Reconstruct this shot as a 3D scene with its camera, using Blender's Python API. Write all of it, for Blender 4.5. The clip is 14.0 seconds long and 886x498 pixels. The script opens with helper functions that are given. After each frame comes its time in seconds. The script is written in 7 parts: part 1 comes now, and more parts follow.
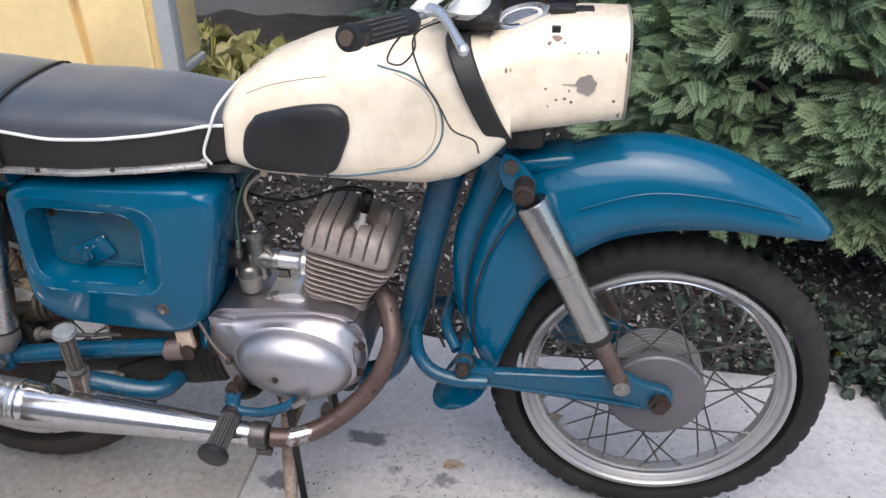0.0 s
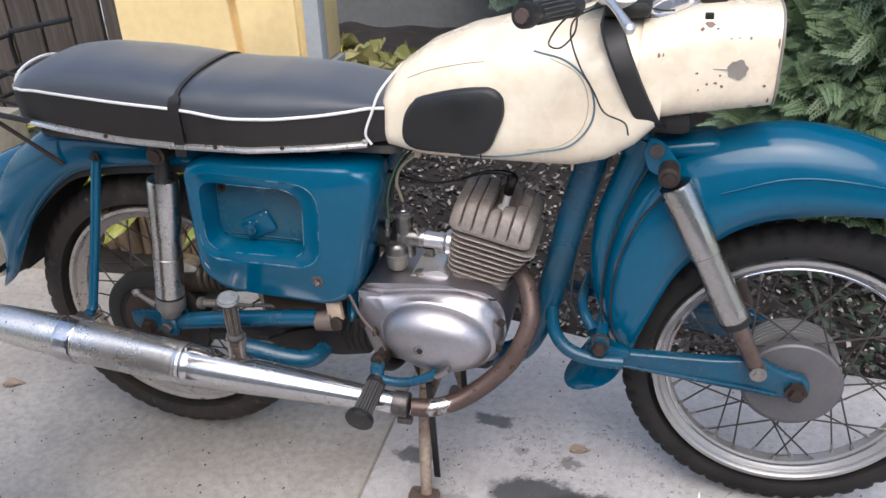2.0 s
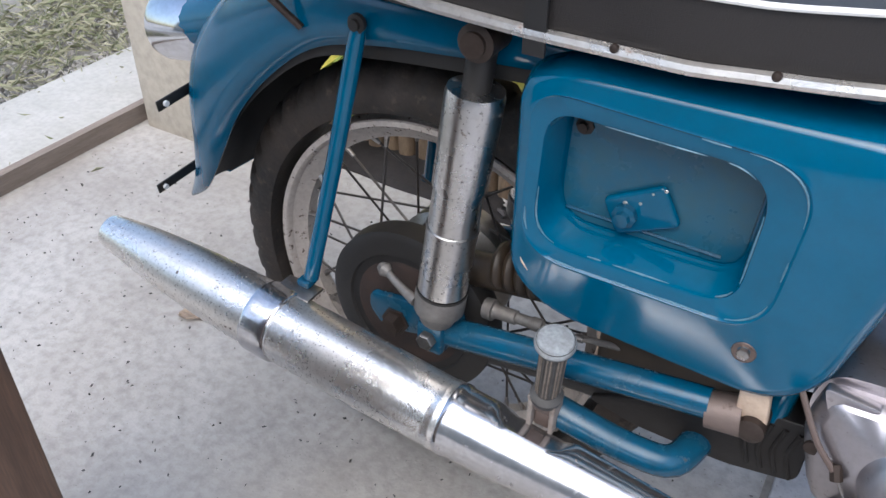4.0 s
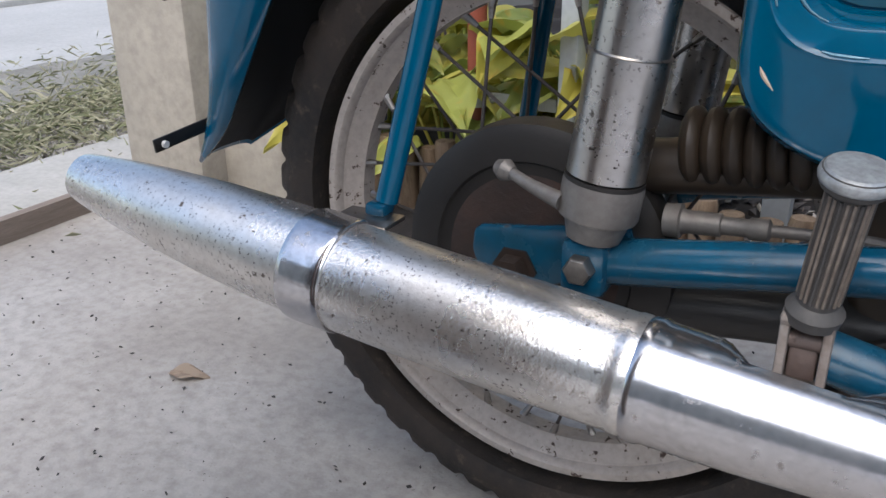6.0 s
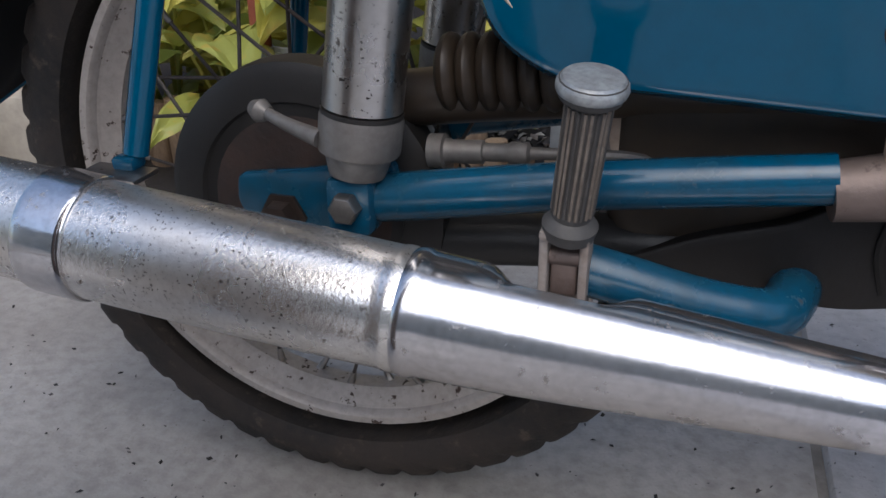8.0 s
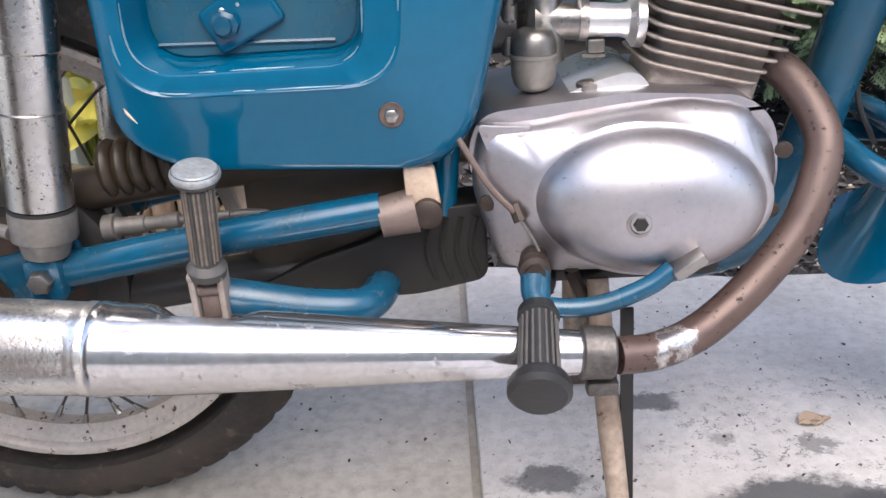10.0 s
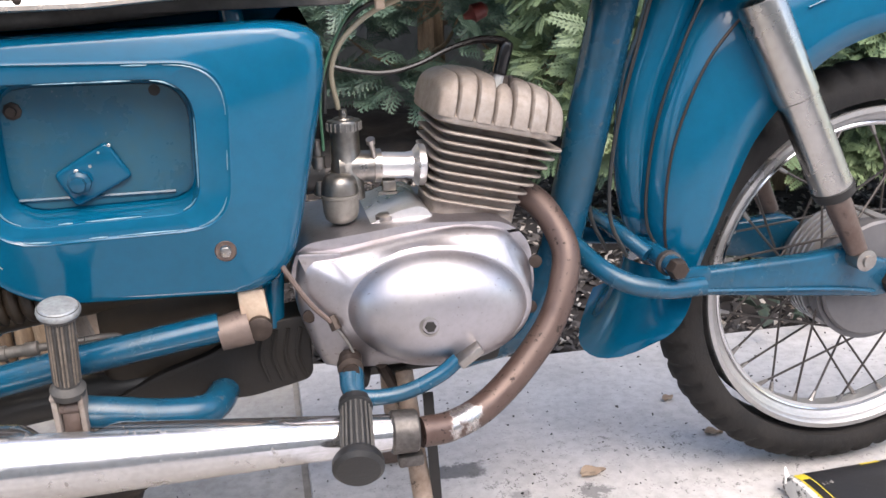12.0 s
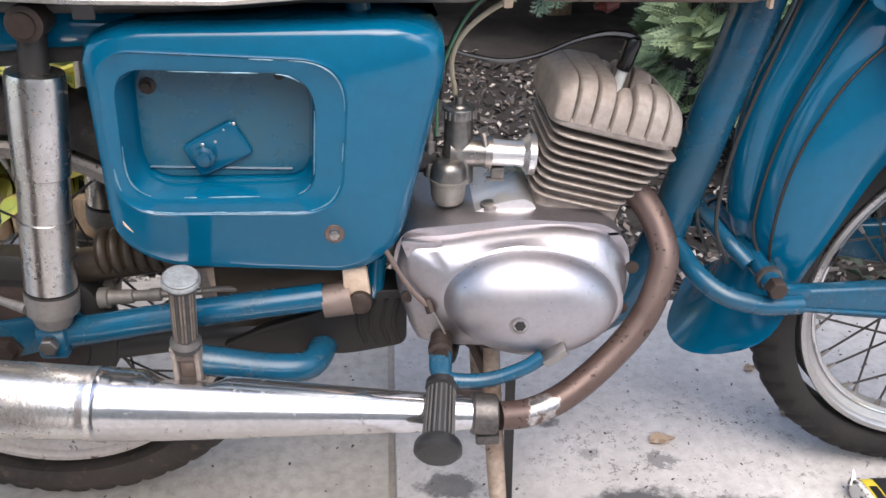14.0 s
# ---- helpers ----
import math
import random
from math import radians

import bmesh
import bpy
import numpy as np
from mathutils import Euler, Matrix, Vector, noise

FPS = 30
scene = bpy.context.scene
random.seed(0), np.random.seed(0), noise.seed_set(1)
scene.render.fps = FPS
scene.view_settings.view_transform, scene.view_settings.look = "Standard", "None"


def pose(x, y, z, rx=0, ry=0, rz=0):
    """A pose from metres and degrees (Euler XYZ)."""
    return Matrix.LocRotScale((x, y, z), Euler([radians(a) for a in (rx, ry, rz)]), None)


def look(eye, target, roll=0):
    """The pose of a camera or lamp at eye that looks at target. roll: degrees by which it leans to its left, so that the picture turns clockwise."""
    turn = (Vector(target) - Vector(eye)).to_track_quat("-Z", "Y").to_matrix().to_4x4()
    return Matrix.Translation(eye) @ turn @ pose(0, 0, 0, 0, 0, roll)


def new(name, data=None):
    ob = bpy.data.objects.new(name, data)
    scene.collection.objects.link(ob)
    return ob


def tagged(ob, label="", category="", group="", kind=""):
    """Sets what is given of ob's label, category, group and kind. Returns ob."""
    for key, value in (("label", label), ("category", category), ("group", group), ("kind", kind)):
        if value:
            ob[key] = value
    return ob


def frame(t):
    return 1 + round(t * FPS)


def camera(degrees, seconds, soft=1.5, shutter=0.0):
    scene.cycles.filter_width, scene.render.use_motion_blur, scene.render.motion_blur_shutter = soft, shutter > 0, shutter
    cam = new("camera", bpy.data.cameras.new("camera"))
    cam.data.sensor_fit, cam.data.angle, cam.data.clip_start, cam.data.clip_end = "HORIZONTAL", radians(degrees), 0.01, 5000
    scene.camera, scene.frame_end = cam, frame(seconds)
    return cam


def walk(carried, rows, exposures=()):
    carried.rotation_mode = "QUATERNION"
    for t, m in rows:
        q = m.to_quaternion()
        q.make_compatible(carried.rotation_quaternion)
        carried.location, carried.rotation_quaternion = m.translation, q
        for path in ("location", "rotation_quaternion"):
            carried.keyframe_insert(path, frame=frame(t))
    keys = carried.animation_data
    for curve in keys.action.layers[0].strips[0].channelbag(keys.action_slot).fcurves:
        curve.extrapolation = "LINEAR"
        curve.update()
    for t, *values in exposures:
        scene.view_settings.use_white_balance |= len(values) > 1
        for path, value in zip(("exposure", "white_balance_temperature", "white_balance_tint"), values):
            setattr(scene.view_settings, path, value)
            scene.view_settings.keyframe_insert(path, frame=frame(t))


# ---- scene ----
cam = camera(55.5, 14.0)
PATH = [
    (0, (1.024, -1.225, 1.241), (0.783, 0.495, 0.249), -0.5),
    (0.5, (1.06, -1.357, 1.296), (0.828, 0.39, 0.35), -1.1),
    (1, (1.069, -1.496, 1.286), (0.691, 0.238, 0.364), -2.0),
    (1.5, (1.034, -1.495, 1.261), (0.628, 0.236, 0.344), -1.9),
    (2, (0.959, -1.331, 1.218), (0.497, 0.369, 0.271), -2.2),
    (2.5, (0.853, -1.197, 1.171), (0.197, 0.404, 0.168), -2.1),
    (3, (0.68, -1.019, 1.156), (-0.002, 0.48, 0.021), -2.1),
    (3.5, (0.563, -0.85, 1.099), (-0.219, 0.545, -0.101), -0.7),
    (3.7, (0.512, -0.761, 1.052), (-0.301, 0.598, -0.17), 0.5),
    (5.8, (0.253, -0.653, 0.568), (-0.659, 0.946, -0.213), -1.2),
    (6, (0.251, -0.65, 0.568), (-0.656, 0.95, -0.218), -0.6),
    (6.5, (0.239, -0.652, 0.566), (-0.68, 0.934, -0.233), -1.1),
    (7, (0.238, -0.652, 0.562), (-0.631, 0.973, -0.215), -0.1),
    (7.5, (0.252, -0.641, 0.55), (-0.488, 1.012, -0.298), -0.4),
    (8, (0.285, -0.62, 0.542), (-0.238, 1.107, -0.321), -0.5),
    (8.5, (0.339, -0.613, 0.534), (-0.067, 1.133, -0.353), -1.7),
    (9, (0.428, -0.611, 0.563), (0.012, 1.141, -0.308), -1.6),
    (9.2, (0.435, -0.637, 0.57), (0.084, 1.124, -0.311), -2.2),
    (11.3, (0.439, -0.982, 0.728), (0.72, 0.889, 0.081), -2.0),
    (11.5, (0.439, -0.976, 0.726), (0.747, 0.887, 0.066), -1.9),
    (12, (0.446, -0.973, 0.72), (0.824, 0.886, 0.087), -2.3),
    (12.5, (0.448, -0.975, 0.718), (0.852, 0.881, 0.094), -2.6),
    (13, (0.437, -0.974, 0.708), (0.777, 0.881, 0.043), -2.4),
    (13.5, (0.417, -0.975, 0.697), (0.664, 0.885, 0.004), -1.4),
    (14, (0.453, -0.931, 0.882), (0.574, 0.815, -0.086), 1.3),
]
EXPOSURES = [(0, 0.85, 6280, 10), (0.5, 0.74, 6330, 10), (1, 0.87, 6330, 10), (2, 0.87, 6330, 10), (2.5, 0.82, 6300, 9), (3, 1.0, 6100, 8), (3.5, 1.10, 6000, 8), (5.8, 0.78, 6150, 9), (6.5, 0.72, 6150, 9), (7.5, 0.60, 6150, 9), (8, 0.36, 6050, 10), (8.5, 0.20, 6000, 10), (9, 1.34, 6150, 10.5), (11.3, 1.64, 6650, 12), (13.2, 1.62, 6700, 12), (14, 1.48, 6550, 11)]
walk(cam, [(t, look(eye, target, roll)) for t, eye, target, roll in PATH], EXPOSURES)


# ---------------- light ----------------
world = bpy.data.worlds.new("World")
scene.world = world
world.use_nodes = True
wt = world.node_tree
sky = wt.nodes.new("ShaderNodeTexSky")
sky.sky_type = 'NISHITA'
sky.sun_disc = False
sky.sun_elevation = radians(58)
sky.sun_rotation = radians(170)
sky.air_density, sky.dust_density, sky.ozone_density = 1.2, 3.0, 1.0
wt.links.new(sky.outputs[0], wt.nodes["Background"].inputs[0])
wt.nodes["Background"].inputs[1].default_value = 0.145
sun_data = bpy.data.lights.new("sun", 'SUN')
sun_data.energy, sun_data.angle, sun_data.color = 1.2, radians(60), (1.0, 0.95, 0.88)
sun = new("sun", sun_data)
sun.matrix_world = look((1.2, -3.6, 6.6), (0.6, 0, 0.3))


# ---------------- materials ----------------
def node(nt, kind, **kw):
    n = nt.nodes.new(kind)
    for k, v in kw.items():
        if k in n.inputs:
            n.inputs[k].default_value = v
    return n


def mixed(nt, fac, a, b):
    m = nt.nodes.new("ShaderNodeMix")
    m.data_type = 'RGBA'
    for sock, val in ((m.inputs[0], fac), (m.inputs[6], a), (m.inputs[7], b)):
        if hasattr(val, "is_linked"):
            nt.links.new(val, sock)
        else:
            sock.default_value = val if not isinstance(val, tuple) else (*val, 1)[:4]
    return m.outputs[2]


def ramp(nt, src, lo, hi, a=0.0, b=1.0):
    m = nt.nodes.new("ShaderNodeMapRange")
    nt.links.new(src, m.inputs[0])
    for i, v in enumerate((lo, hi, a, b)):
        m.inputs[i + 1].default_value = v
    return m.outputs[0]


def noise_out(nt, scale, detail=4.0, rough=0.55, stretch=None):
    tc = nt.nodes.new("ShaderNodeTexCoord")
    src = tc.outputs["Object"]
    if stretch:
        mp = nt.nodes.new("ShaderNodeMapping")
        mp.inputs["Scale"].default_value = stretch
        nt.links.new(src, mp.inputs[0])
        src = mp.outputs[0]
    n = node(nt, "ShaderNodeTexNoise", Scale=scale, Detail=detail, Roughness=rough)
    nt.links.new(src, n.inputs["Vector"])
    return n.outputs[0]


def material(name, base, rough=0.5, metal=0.0, second=None, amount=0.5, big=6.0, small=90.0, bump=0.1, bump_scale=150.0,
             rough_var=0.12, spots=None, spot_scale=60.0, spot_cut=(0.62, 0.7), spot_rough=0.8, coat=0.0, vary=0.0, stretch=None, spot_metal=None, pits=None, pit_scale=260.0, pit_cut=(0.66, 0.70)):
    """Base colour with two scales of variation, optional spots of rust or dirt, and fine relief."""
    m = bpy.data.materials.new(name)
    m.use_nodes = True
    nt = m.node_tree
    b = nt.nodes["Principled BSDF"]
    second = second or tuple(c * 0.6 for c in base)
    n1, n2 = noise_out(nt, big, 5, 0.6, stretch=stretch), noise_out(nt, small, 3, 0.6, stretch=stretch)
    c = mixed(nt, ramp(nt, n1, 0.35, 0.7, 0, amount), (*base, 1), (*second, 1))
    c = mixed(nt, ramp(nt, n2, 0.4, 0.75, 0, amount * 0.6), c, (*[v * 0.75 for v in second], 1))
    r = ramp(nt, n1, 0.3, 0.7, max(rough - rough_var, 0.02), min(rough + rough_var, 1))
    b.inputs["Metallic"].default_value = metal
    if vary:
        oi = nt.nodes.new("ShaderNodeObjectInfo")
        hv = node(nt, "ShaderNodeHueSaturation")
        nt.links.new(c, hv.inputs["Color"])
        nt.links.new(ramp(nt, oi.outputs["Random"], 0, 1, 1 - vary, 1 + vary), hv.inputs["Value"])
        c = hv.outputs[0]
    if spots:
        s = ramp(nt, noise_out(nt, spot_scale, 6, 0.65, stretch=stretch), *spot_cut)
        c = mixed(nt, s, c, (*spots, 1))
        r2 = nt.nodes.new("ShaderNodeMix")
        nt.links.new(s, r2.inputs[0])
        nt.links.new(r, r2.inputs[2])
        r2.inputs[3].default_value = spot_rough
        r = r2.outputs[0]
        if metal > 0.3:
            nt.links.new(ramp(nt, s, 0, 1, metal, 0.1 if spot_metal is None else spot_metal), b.inputs["Metallic"])
    if pits:
        g = nt.nodes.new("ShaderNodeMath")
        g.operation = 'MULTIPLY'
        nt.links.new(ramp(nt, noise_out(nt, pit_scale, 2, 0.5), *pit_cut), g.inputs[0])
        nt.links.new(ramp(nt, noise_out(nt, pit_scale * 0.09, 3, 0.6), 0.38, 0.62, 0.15, 1.0), g.inputs[1])
        c = mixed(nt, g.outputs[0], c, (*pits, 1))
    nt.links.new(c, b.inputs["Base Color"])
    nt.links.new(r, b.inputs["Roughness"])
    if coat:
        b.inputs["Coat Weight"].default_value = coat
        b.inputs["Coat Roughness"].default_value = 0.12
    if bump:
        bp = node(nt, "ShaderNodeBump", Strength=bump, Distance=0.002)
        nt.links.new(noise_out(nt, bump_scale, 5, 0.6, stretch=stretch), bp.inputs["Height"])
        nt.links.new(bp.outputs[0], b.inputs["Normal"])
    return m


BLUE = material("blue_enamel", (0.0, 0.085, 0.168), 0.12, second=(0.0, 0.070, 0.132), amount=0.5, big=7, small=60, bump=0.035, bump_scale=30, rough_var=0.05,
                spots=(0.10, 0.12, 0.12), spot_scale=45, spot_cut=(0.75, 0.82), spot_rough=0.6, coat=0.08)
BLUE.node_tree.nodes["Principled BSDF"].inputs["Specular IOR Level"].default_value = 0.42
GRIMYBLUE = material("grimy_blue_enamel", (0.001, 0.066, 0.130), 0.24, second=(0.015, 0.048, 0.074), amount=0.7, big=12, small=90, bump=0.12, bump_scale=90,
                     spots=(0.075, 0.060, 0.050), spot_scale=38, spot_cut=(0.62, 0.72), spot_rough=0.8)
DIRT = material("joint_dirt", (0.36, 0.33, 0.30), 0.95, second=(0.20, 0.18, 0.155), amount=0.9, big=12, small=90, bump=0.9, bump_scale=120)
CREAM = material("cream_enamel", (0.86, 0.77, 0.61), 0.24, second=(0.74, 0.57, 0.40), amount=0.6, big=9, small=30, bump=0.03, bump_scale=30,
                 spots=(0.22, 0.13, 0.08), spot_scale=26, spot_cut=(0.715, 0.76), coat=0.4)
# top vinyl: colour lifted and blued, with sheen, for reflected sky
VINYL_SKYLIT = material("seat_vinyl_skylit", (0.036, 0.045, 0.062), 0.40, second=(0.058, 0.064, 0.074), amount=0.6, big=5, small=220, bump=0.25, bump_scale=700)
VINYL_SKYLIT.node_tree.nodes["Principled BSDF"].inputs["Sheen Weight"].default_value = 0.35
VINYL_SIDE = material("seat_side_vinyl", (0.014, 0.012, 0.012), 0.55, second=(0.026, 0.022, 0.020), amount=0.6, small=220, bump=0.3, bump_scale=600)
PIPING = material("white_piping", (0.78, 0.76, 0.74), 0.4, second=(0.6, 0.58, 0.55), amount=0.5, small=40)
RUBBER = material("black_rubber", (0.011, 0.011, 0.012), 0.45, second=(0.021, 0.020, 0.019), amount=0.6, big=8, bump=0.2, bump_scale=200)
TYRE = material("tyre_rubber", (0.013, 0.0125, 0.0128), 0.75, second=(0.034, 0.030, 0.028), amount=0.7, big=12, bump=0.7, bump_scale=90)
TYRE.node_tree.nodes["Principled BSDF"].inputs["Specular IOR Level"].default_value = 0.25
TYRE_REAR = material("dusty_tyre_rubber", (0.013, 0.012, 0.0115), 0.8, second=(0.060, 0.044, 0.034), amount=0.8, big=14, small=120, bump=0.7, bump_scale=140, spots=(0.085, 0.062, 0.048), spot_scale=55, spot_cut=(0.58, 0.72))
SPROCKET = material("rusty_hub_plate", (0.014, 0.011, 0.010), 0.8, second=(0.060, 0.034, 0.026), amount=0.8, big=22, small=90, bump=0.5, bump_scale=120)
ZINC = material("dull_zinc", (0.20, 0.19, 0.18), 0.5, 0.4, second=(0.115, 0.10, 0.09), amount=0.7, big=30, small=150, bump=0.12)
CHROME = material("chrome", (0.66, 0.66, 0.68), 0.13, 1.0, second=(0.50, 0.49, 0.49), amount=0.5, big=9, bump=0.04, bump_scale=60, rough_var=0.06,
                  spots=(0.20, 0.15, 0.11), spot_scale=120, spot_cut=(0.68, 0.76), spot_rough=0.5)
PITTED = material("pitted_chrome", (0.80, 0.79, 0.775), 0.27, 0.9, second=(0.60, 0.55, 0.50), amount=0.75, big=7, small=190, bump=0.16, bump_scale=330, rough_var=0.12,
                  spots=(0.15, 0.12, 0.10), spot_scale=110, spot_cut=(0.635, 0.69), spot_rough=0.6, spot_metal=0.5, pits=(0.08, 0.065, 0.055), pit_scale=380, pit_cut=(0.63, 0.69))
SATIN = material("satin_chrome", (0.47, 0.455, 0.435), 0.25, 1.0, second=(0.37, 0.345, 0.32), amount=0.5, big=12, small=120, bump=0.05, bump_scale=90, rough_var=0.06,
                 spots=(0.22, 0.18, 0.14), spot_scale=130, spot_cut=(0.71, 0.78), spot_rough=0.5, spot_metal=0.8)
SPOKE = material("spoke_steel", (0.10, 0.09, 0.085), 0.5, 0.6, second=(0.05, 0.04, 0.035), amount=0.7)
STEEL = material("dull_steel", (0.42, 0.40, 0.38), 0.38, 1.0, second=(0.25, 0.22, 0.20), amount=0.7, big=20, bump=0.1,
                 spots=(0.10, 0.06, 0.04), spot_scale=90, spot_cut=(0.62, 0.72))
ALU = material("satin_aluminium", (0.455, 0.435, 0.465), 0.42, 1.0, second=(0.44, 0.41, 0.41), amount=0.6, big=10, small=140, bump=0.05, bump_scale=90, rough_var=0.06,
               spots=(0.36, 0.31, 0.28), spot_scale=14, spot_cut=(0.60, 0.85), spot_rough=0.55, spot_metal=0.7, pits=(0.22, 0.19, 0.17), pit_scale=180, pit_cut=(0.68, 0.74))
CAST = material("cast_aluminium", (0.36, 0.32, 0.29), 0.62, 0.35, second=(0.22, 0.17, 0.14), amount=0.8, big=14, small=120, bump=0.3, bump_scale=260,
                spots=(0.12, 0.08, 0.06), spot_scale=22, spot_cut=(0.62, 0.8))
# bright bare metal; also stands in for sky reflected on crankcase top and dial
BRIGHT_SKYLIT_ALU = material("bright_and_skylit_aluminium", (0.74, 0.73, 0.74), 0.34, 0.85, second=(0.60, 0.58, 0.57), amount=0.5, big=14, small=120, bump=0.08, bump_scale=120)
CAPZINC = material("worn_zinc_cap", (0.40, 0.42, 0.43), 0.45, 0.5, second=(0.20, 0.20, 0.20), amount=0.8, big=40, small=160, bump=0.2)
GRIMYIRON = material("grimy_iron", (0.13, 0.12, 0.115), 0.45, 0.7, second=(0.06, 0.053, 0.05), amount=0.8, big=40, small=160, bump=0.3)
BOWL = material("pale_zinc", (0.25, 0.235, 0.215), 0.48, 0.5, second=(0.14, 0.125, 0.105), amount=0.7, big=24, small=120, bump=0.12)
CARB = material("grey_zinc", (0.27, 0.26, 0.25), 0.36, 0.9, second=(0.13, 0.115, 0.10), amount=0.8, big=30, bump=0.15)
RIM = material("painted_rim", (0.41, 0.40, 0.40), 0.34, 0.6, second=(0.36, 0.345, 0.335), amount=0.5, big=10, small=160, bump=0.08,
               spots=(0.14, 0.09, 0.06), spot_scale=70, spot_cut=(0.70, 0.76))
REAR_RIM = material("dusty_rim", (0.50, 0.45, 0.41), 0.55, 0.2, second=(0.36, 0.31, 0.27), amount=0.7, big=10, small=160, bump=0.12,
                    spots=(0.07, 0.045, 0.035), spot_scale=95, spot_cut=(0.605, 0.635))
HUBGREY = material("grey_hub_paint", (0.135, 0.130, 0.135), 0.45, 0.3, second=(0.105, 0.10, 0.105), amount=0.5, big=12, bump=0.06)
RUST = material("rusty_pipe", (0.10, 0.066, 0.055), 0.46, 0.5, second=(0.21, 0.165, 0.145), amount=0.85, big=9, small=110, bump=0.3, bump_scale=160,
                spots=(0.05, 0.03, 0.025), spot_scale=70, spot_cut=(0.60, 0.72))
DUSTBLUE = material("dusty_blue_enamel", (0.001, 0.074, 0.140), 0.30, second=(0.040, 0.105, 0.130), amount=0.8, big=9, small=70, bump=0.1, bump_scale=60,
                    spots=(0.10, 0.12, 0.12), spot_scale=55, spot_cut=(0.68, 0.73), spot_rough=0.6)
RUSTED_STEEL = material("rusted_steel", (0.058, 0.043, 0.036), 0.5, 0.55, second=(0.034, 0.023, 0.018), amount=0.8, big=30, bump=0.25)
RUBBER_GREY = material("grey_worn_rubber", (0.075, 0.070, 0.066), 0.65, second=(0.035, 0.032, 0.030), amount=0.7, big=30)
DUSTYRUBBER = material("dusty_rubber", (0.21, 0.175, 0.145), 0.75, second=(0.09, 0.07, 0.055), amount=0.8, big=25, small=150, bump=0.3)
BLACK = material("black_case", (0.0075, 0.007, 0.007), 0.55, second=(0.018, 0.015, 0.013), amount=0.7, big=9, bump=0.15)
GRIMYBLACK = material("grimy_black_rubber", (0.006, 0.005, 0.005), 0.65, second=(0.012, 0.009, 0.007), amount=0.8, big=14, small=80, bump=0.3, bump_scale=90)
OILY = material("oily_case", (0.018, 0.013, 0.009), 0.5, second=(0.060, 0.040, 0.024), amount=0.8, big=10, bump=0.25, bump_scale=60)
WHITEPAINT = material("white_enamel", (0.80, 0.79, 0.76), 0.28, second=(0.72, 0.70, 0.66), amount=0.4, bump=0.02, coat=0.3)
STANDSTEEL = material("worn_stand_steel", (0.36, 0.29, 0.235), 0.6, 0.2, second=(0.15, 0.09, 0.06), amount=0.85, big=22, small=120, bump=0.25, spots=(0.06, 0.04, 0.03), spot_scale=45, spot_cut=(0.60, 0.66))
PALEPLASTIC = material("pale_bracket", (0.55, 0.44, 0.34), 0.6, second=(0.35, 0.22, 0.15), amount=0.7, big=25, bump=0.15)
WORN = material("worn_edge", (0.17, 0.28, 0.34), 0.4, 0.3, second=(0.05, 0.16, 0.24), amount=0.9, big=60, small=200)
CHIP = material("paint_chip", (0.24, 0.17, 0.13), 0.7, second=(0.16, 0.09, 0.06), amount=0.8, big=60)
BLUELINE = material("blue_line", (0.10, 0.19, 0.24), 0.35)
GREYLINE = material("grey_line", (0.28, 0.25, 0.22), 0.4)
TANLINE = material("faded_line", (0.42, 0.36, 0.28), 0.4)
DARKRED = material("dull_red_plastic", (0.13, 0.022, 0.018), 0.45, second=(0.07, 0.014, 0.012), amount=0.7, big=40)
CABLE = material("cable_black", (0.02, 0.02, 0.02), 0.4)
GLOSSBLACK = material("gloss_black", (0.012, 0.010, 0.010), 0.15, bump=0.02)
CABLE_PALE = material("cable_pale", (0.34, 0.30, 0.22), 0.5)
CABLE_GREEN = material("wire_green", (0.05, 0.14, 0.08), 0.45)
CONCRETE = material("plinth_concrete", (0.44, 0.395, 0.33), 0.85, second=(0.29, 0.262, 0.22), amount=0.8, big=5, small=50, bump=0.5, bump_scale=60,
                    spots=(0.15, 0.14, 0.12), spot_scale=9, spot_cut=(0.66, 0.75))
KERB = material("kerb_concrete", (0.47, 0.45, 0.42), 0.85, second=(0.34, 0.33, 0.30), amount=0.7, big=6, small=70, bump=0.5, bump_scale=80)
WOOD = material("stained_wood", (0.13, 0.064, 0.037), 0.45, second=(0.065, 0.034, 0.021), amount=0.9, big=5, small=40, bump=0.2, bump_scale=30, stretch=(14, 14, 0.9), vary=0.15)
WOOD_RED = material("reddish_wood", (0.19, 0.070, 0.038), 0.40, second=(0.09, 0.034, 0.020), amount=0.9, big=5, small=40, bump=0.2, bump_scale=30, stretch=(14, 14, 0.9))
WOOD_DARK = material("dark_wood", (0.050, 0.024, 0.017), 0.45, second=(0.026, 0.013, 0.010), amount=0.9, big=5, small=40, bump=0.2, bump_scale=30, stretch=(14, 14, 0.9))
WEATHERED = material("weathered_board", (0.26, 0.21, 0.175), 0.8, second=(0.16, 0.125, 0.10), amount=0.8, big=6, small=60, bump=0.3, stretch=(12, 1, 12))
PLANK = material("dark_plank", (0.115, 0.092, 0.080), 0.55, second=(0.050, 0.038, 0.032), amount=0.9, big=5, small=30, bump=0.2, bump_scale=30, stretch=(14, 14, 0.9), vary=0.2)
YELLOW = material("yellow_plastic", (0.92, 0.70, 0.35), 0.5, second=(0.88, 0.66, 0.32), amount=0.5, big=4, small=40, bump=0.05, bump_scale=120)
GALV = material("galvanised_steel", (0.52, 0.54, 0.55), 0.5, 0.3, second=(0.42, 0.44, 0.45), amount=0.5, big=14, bump=0.05)
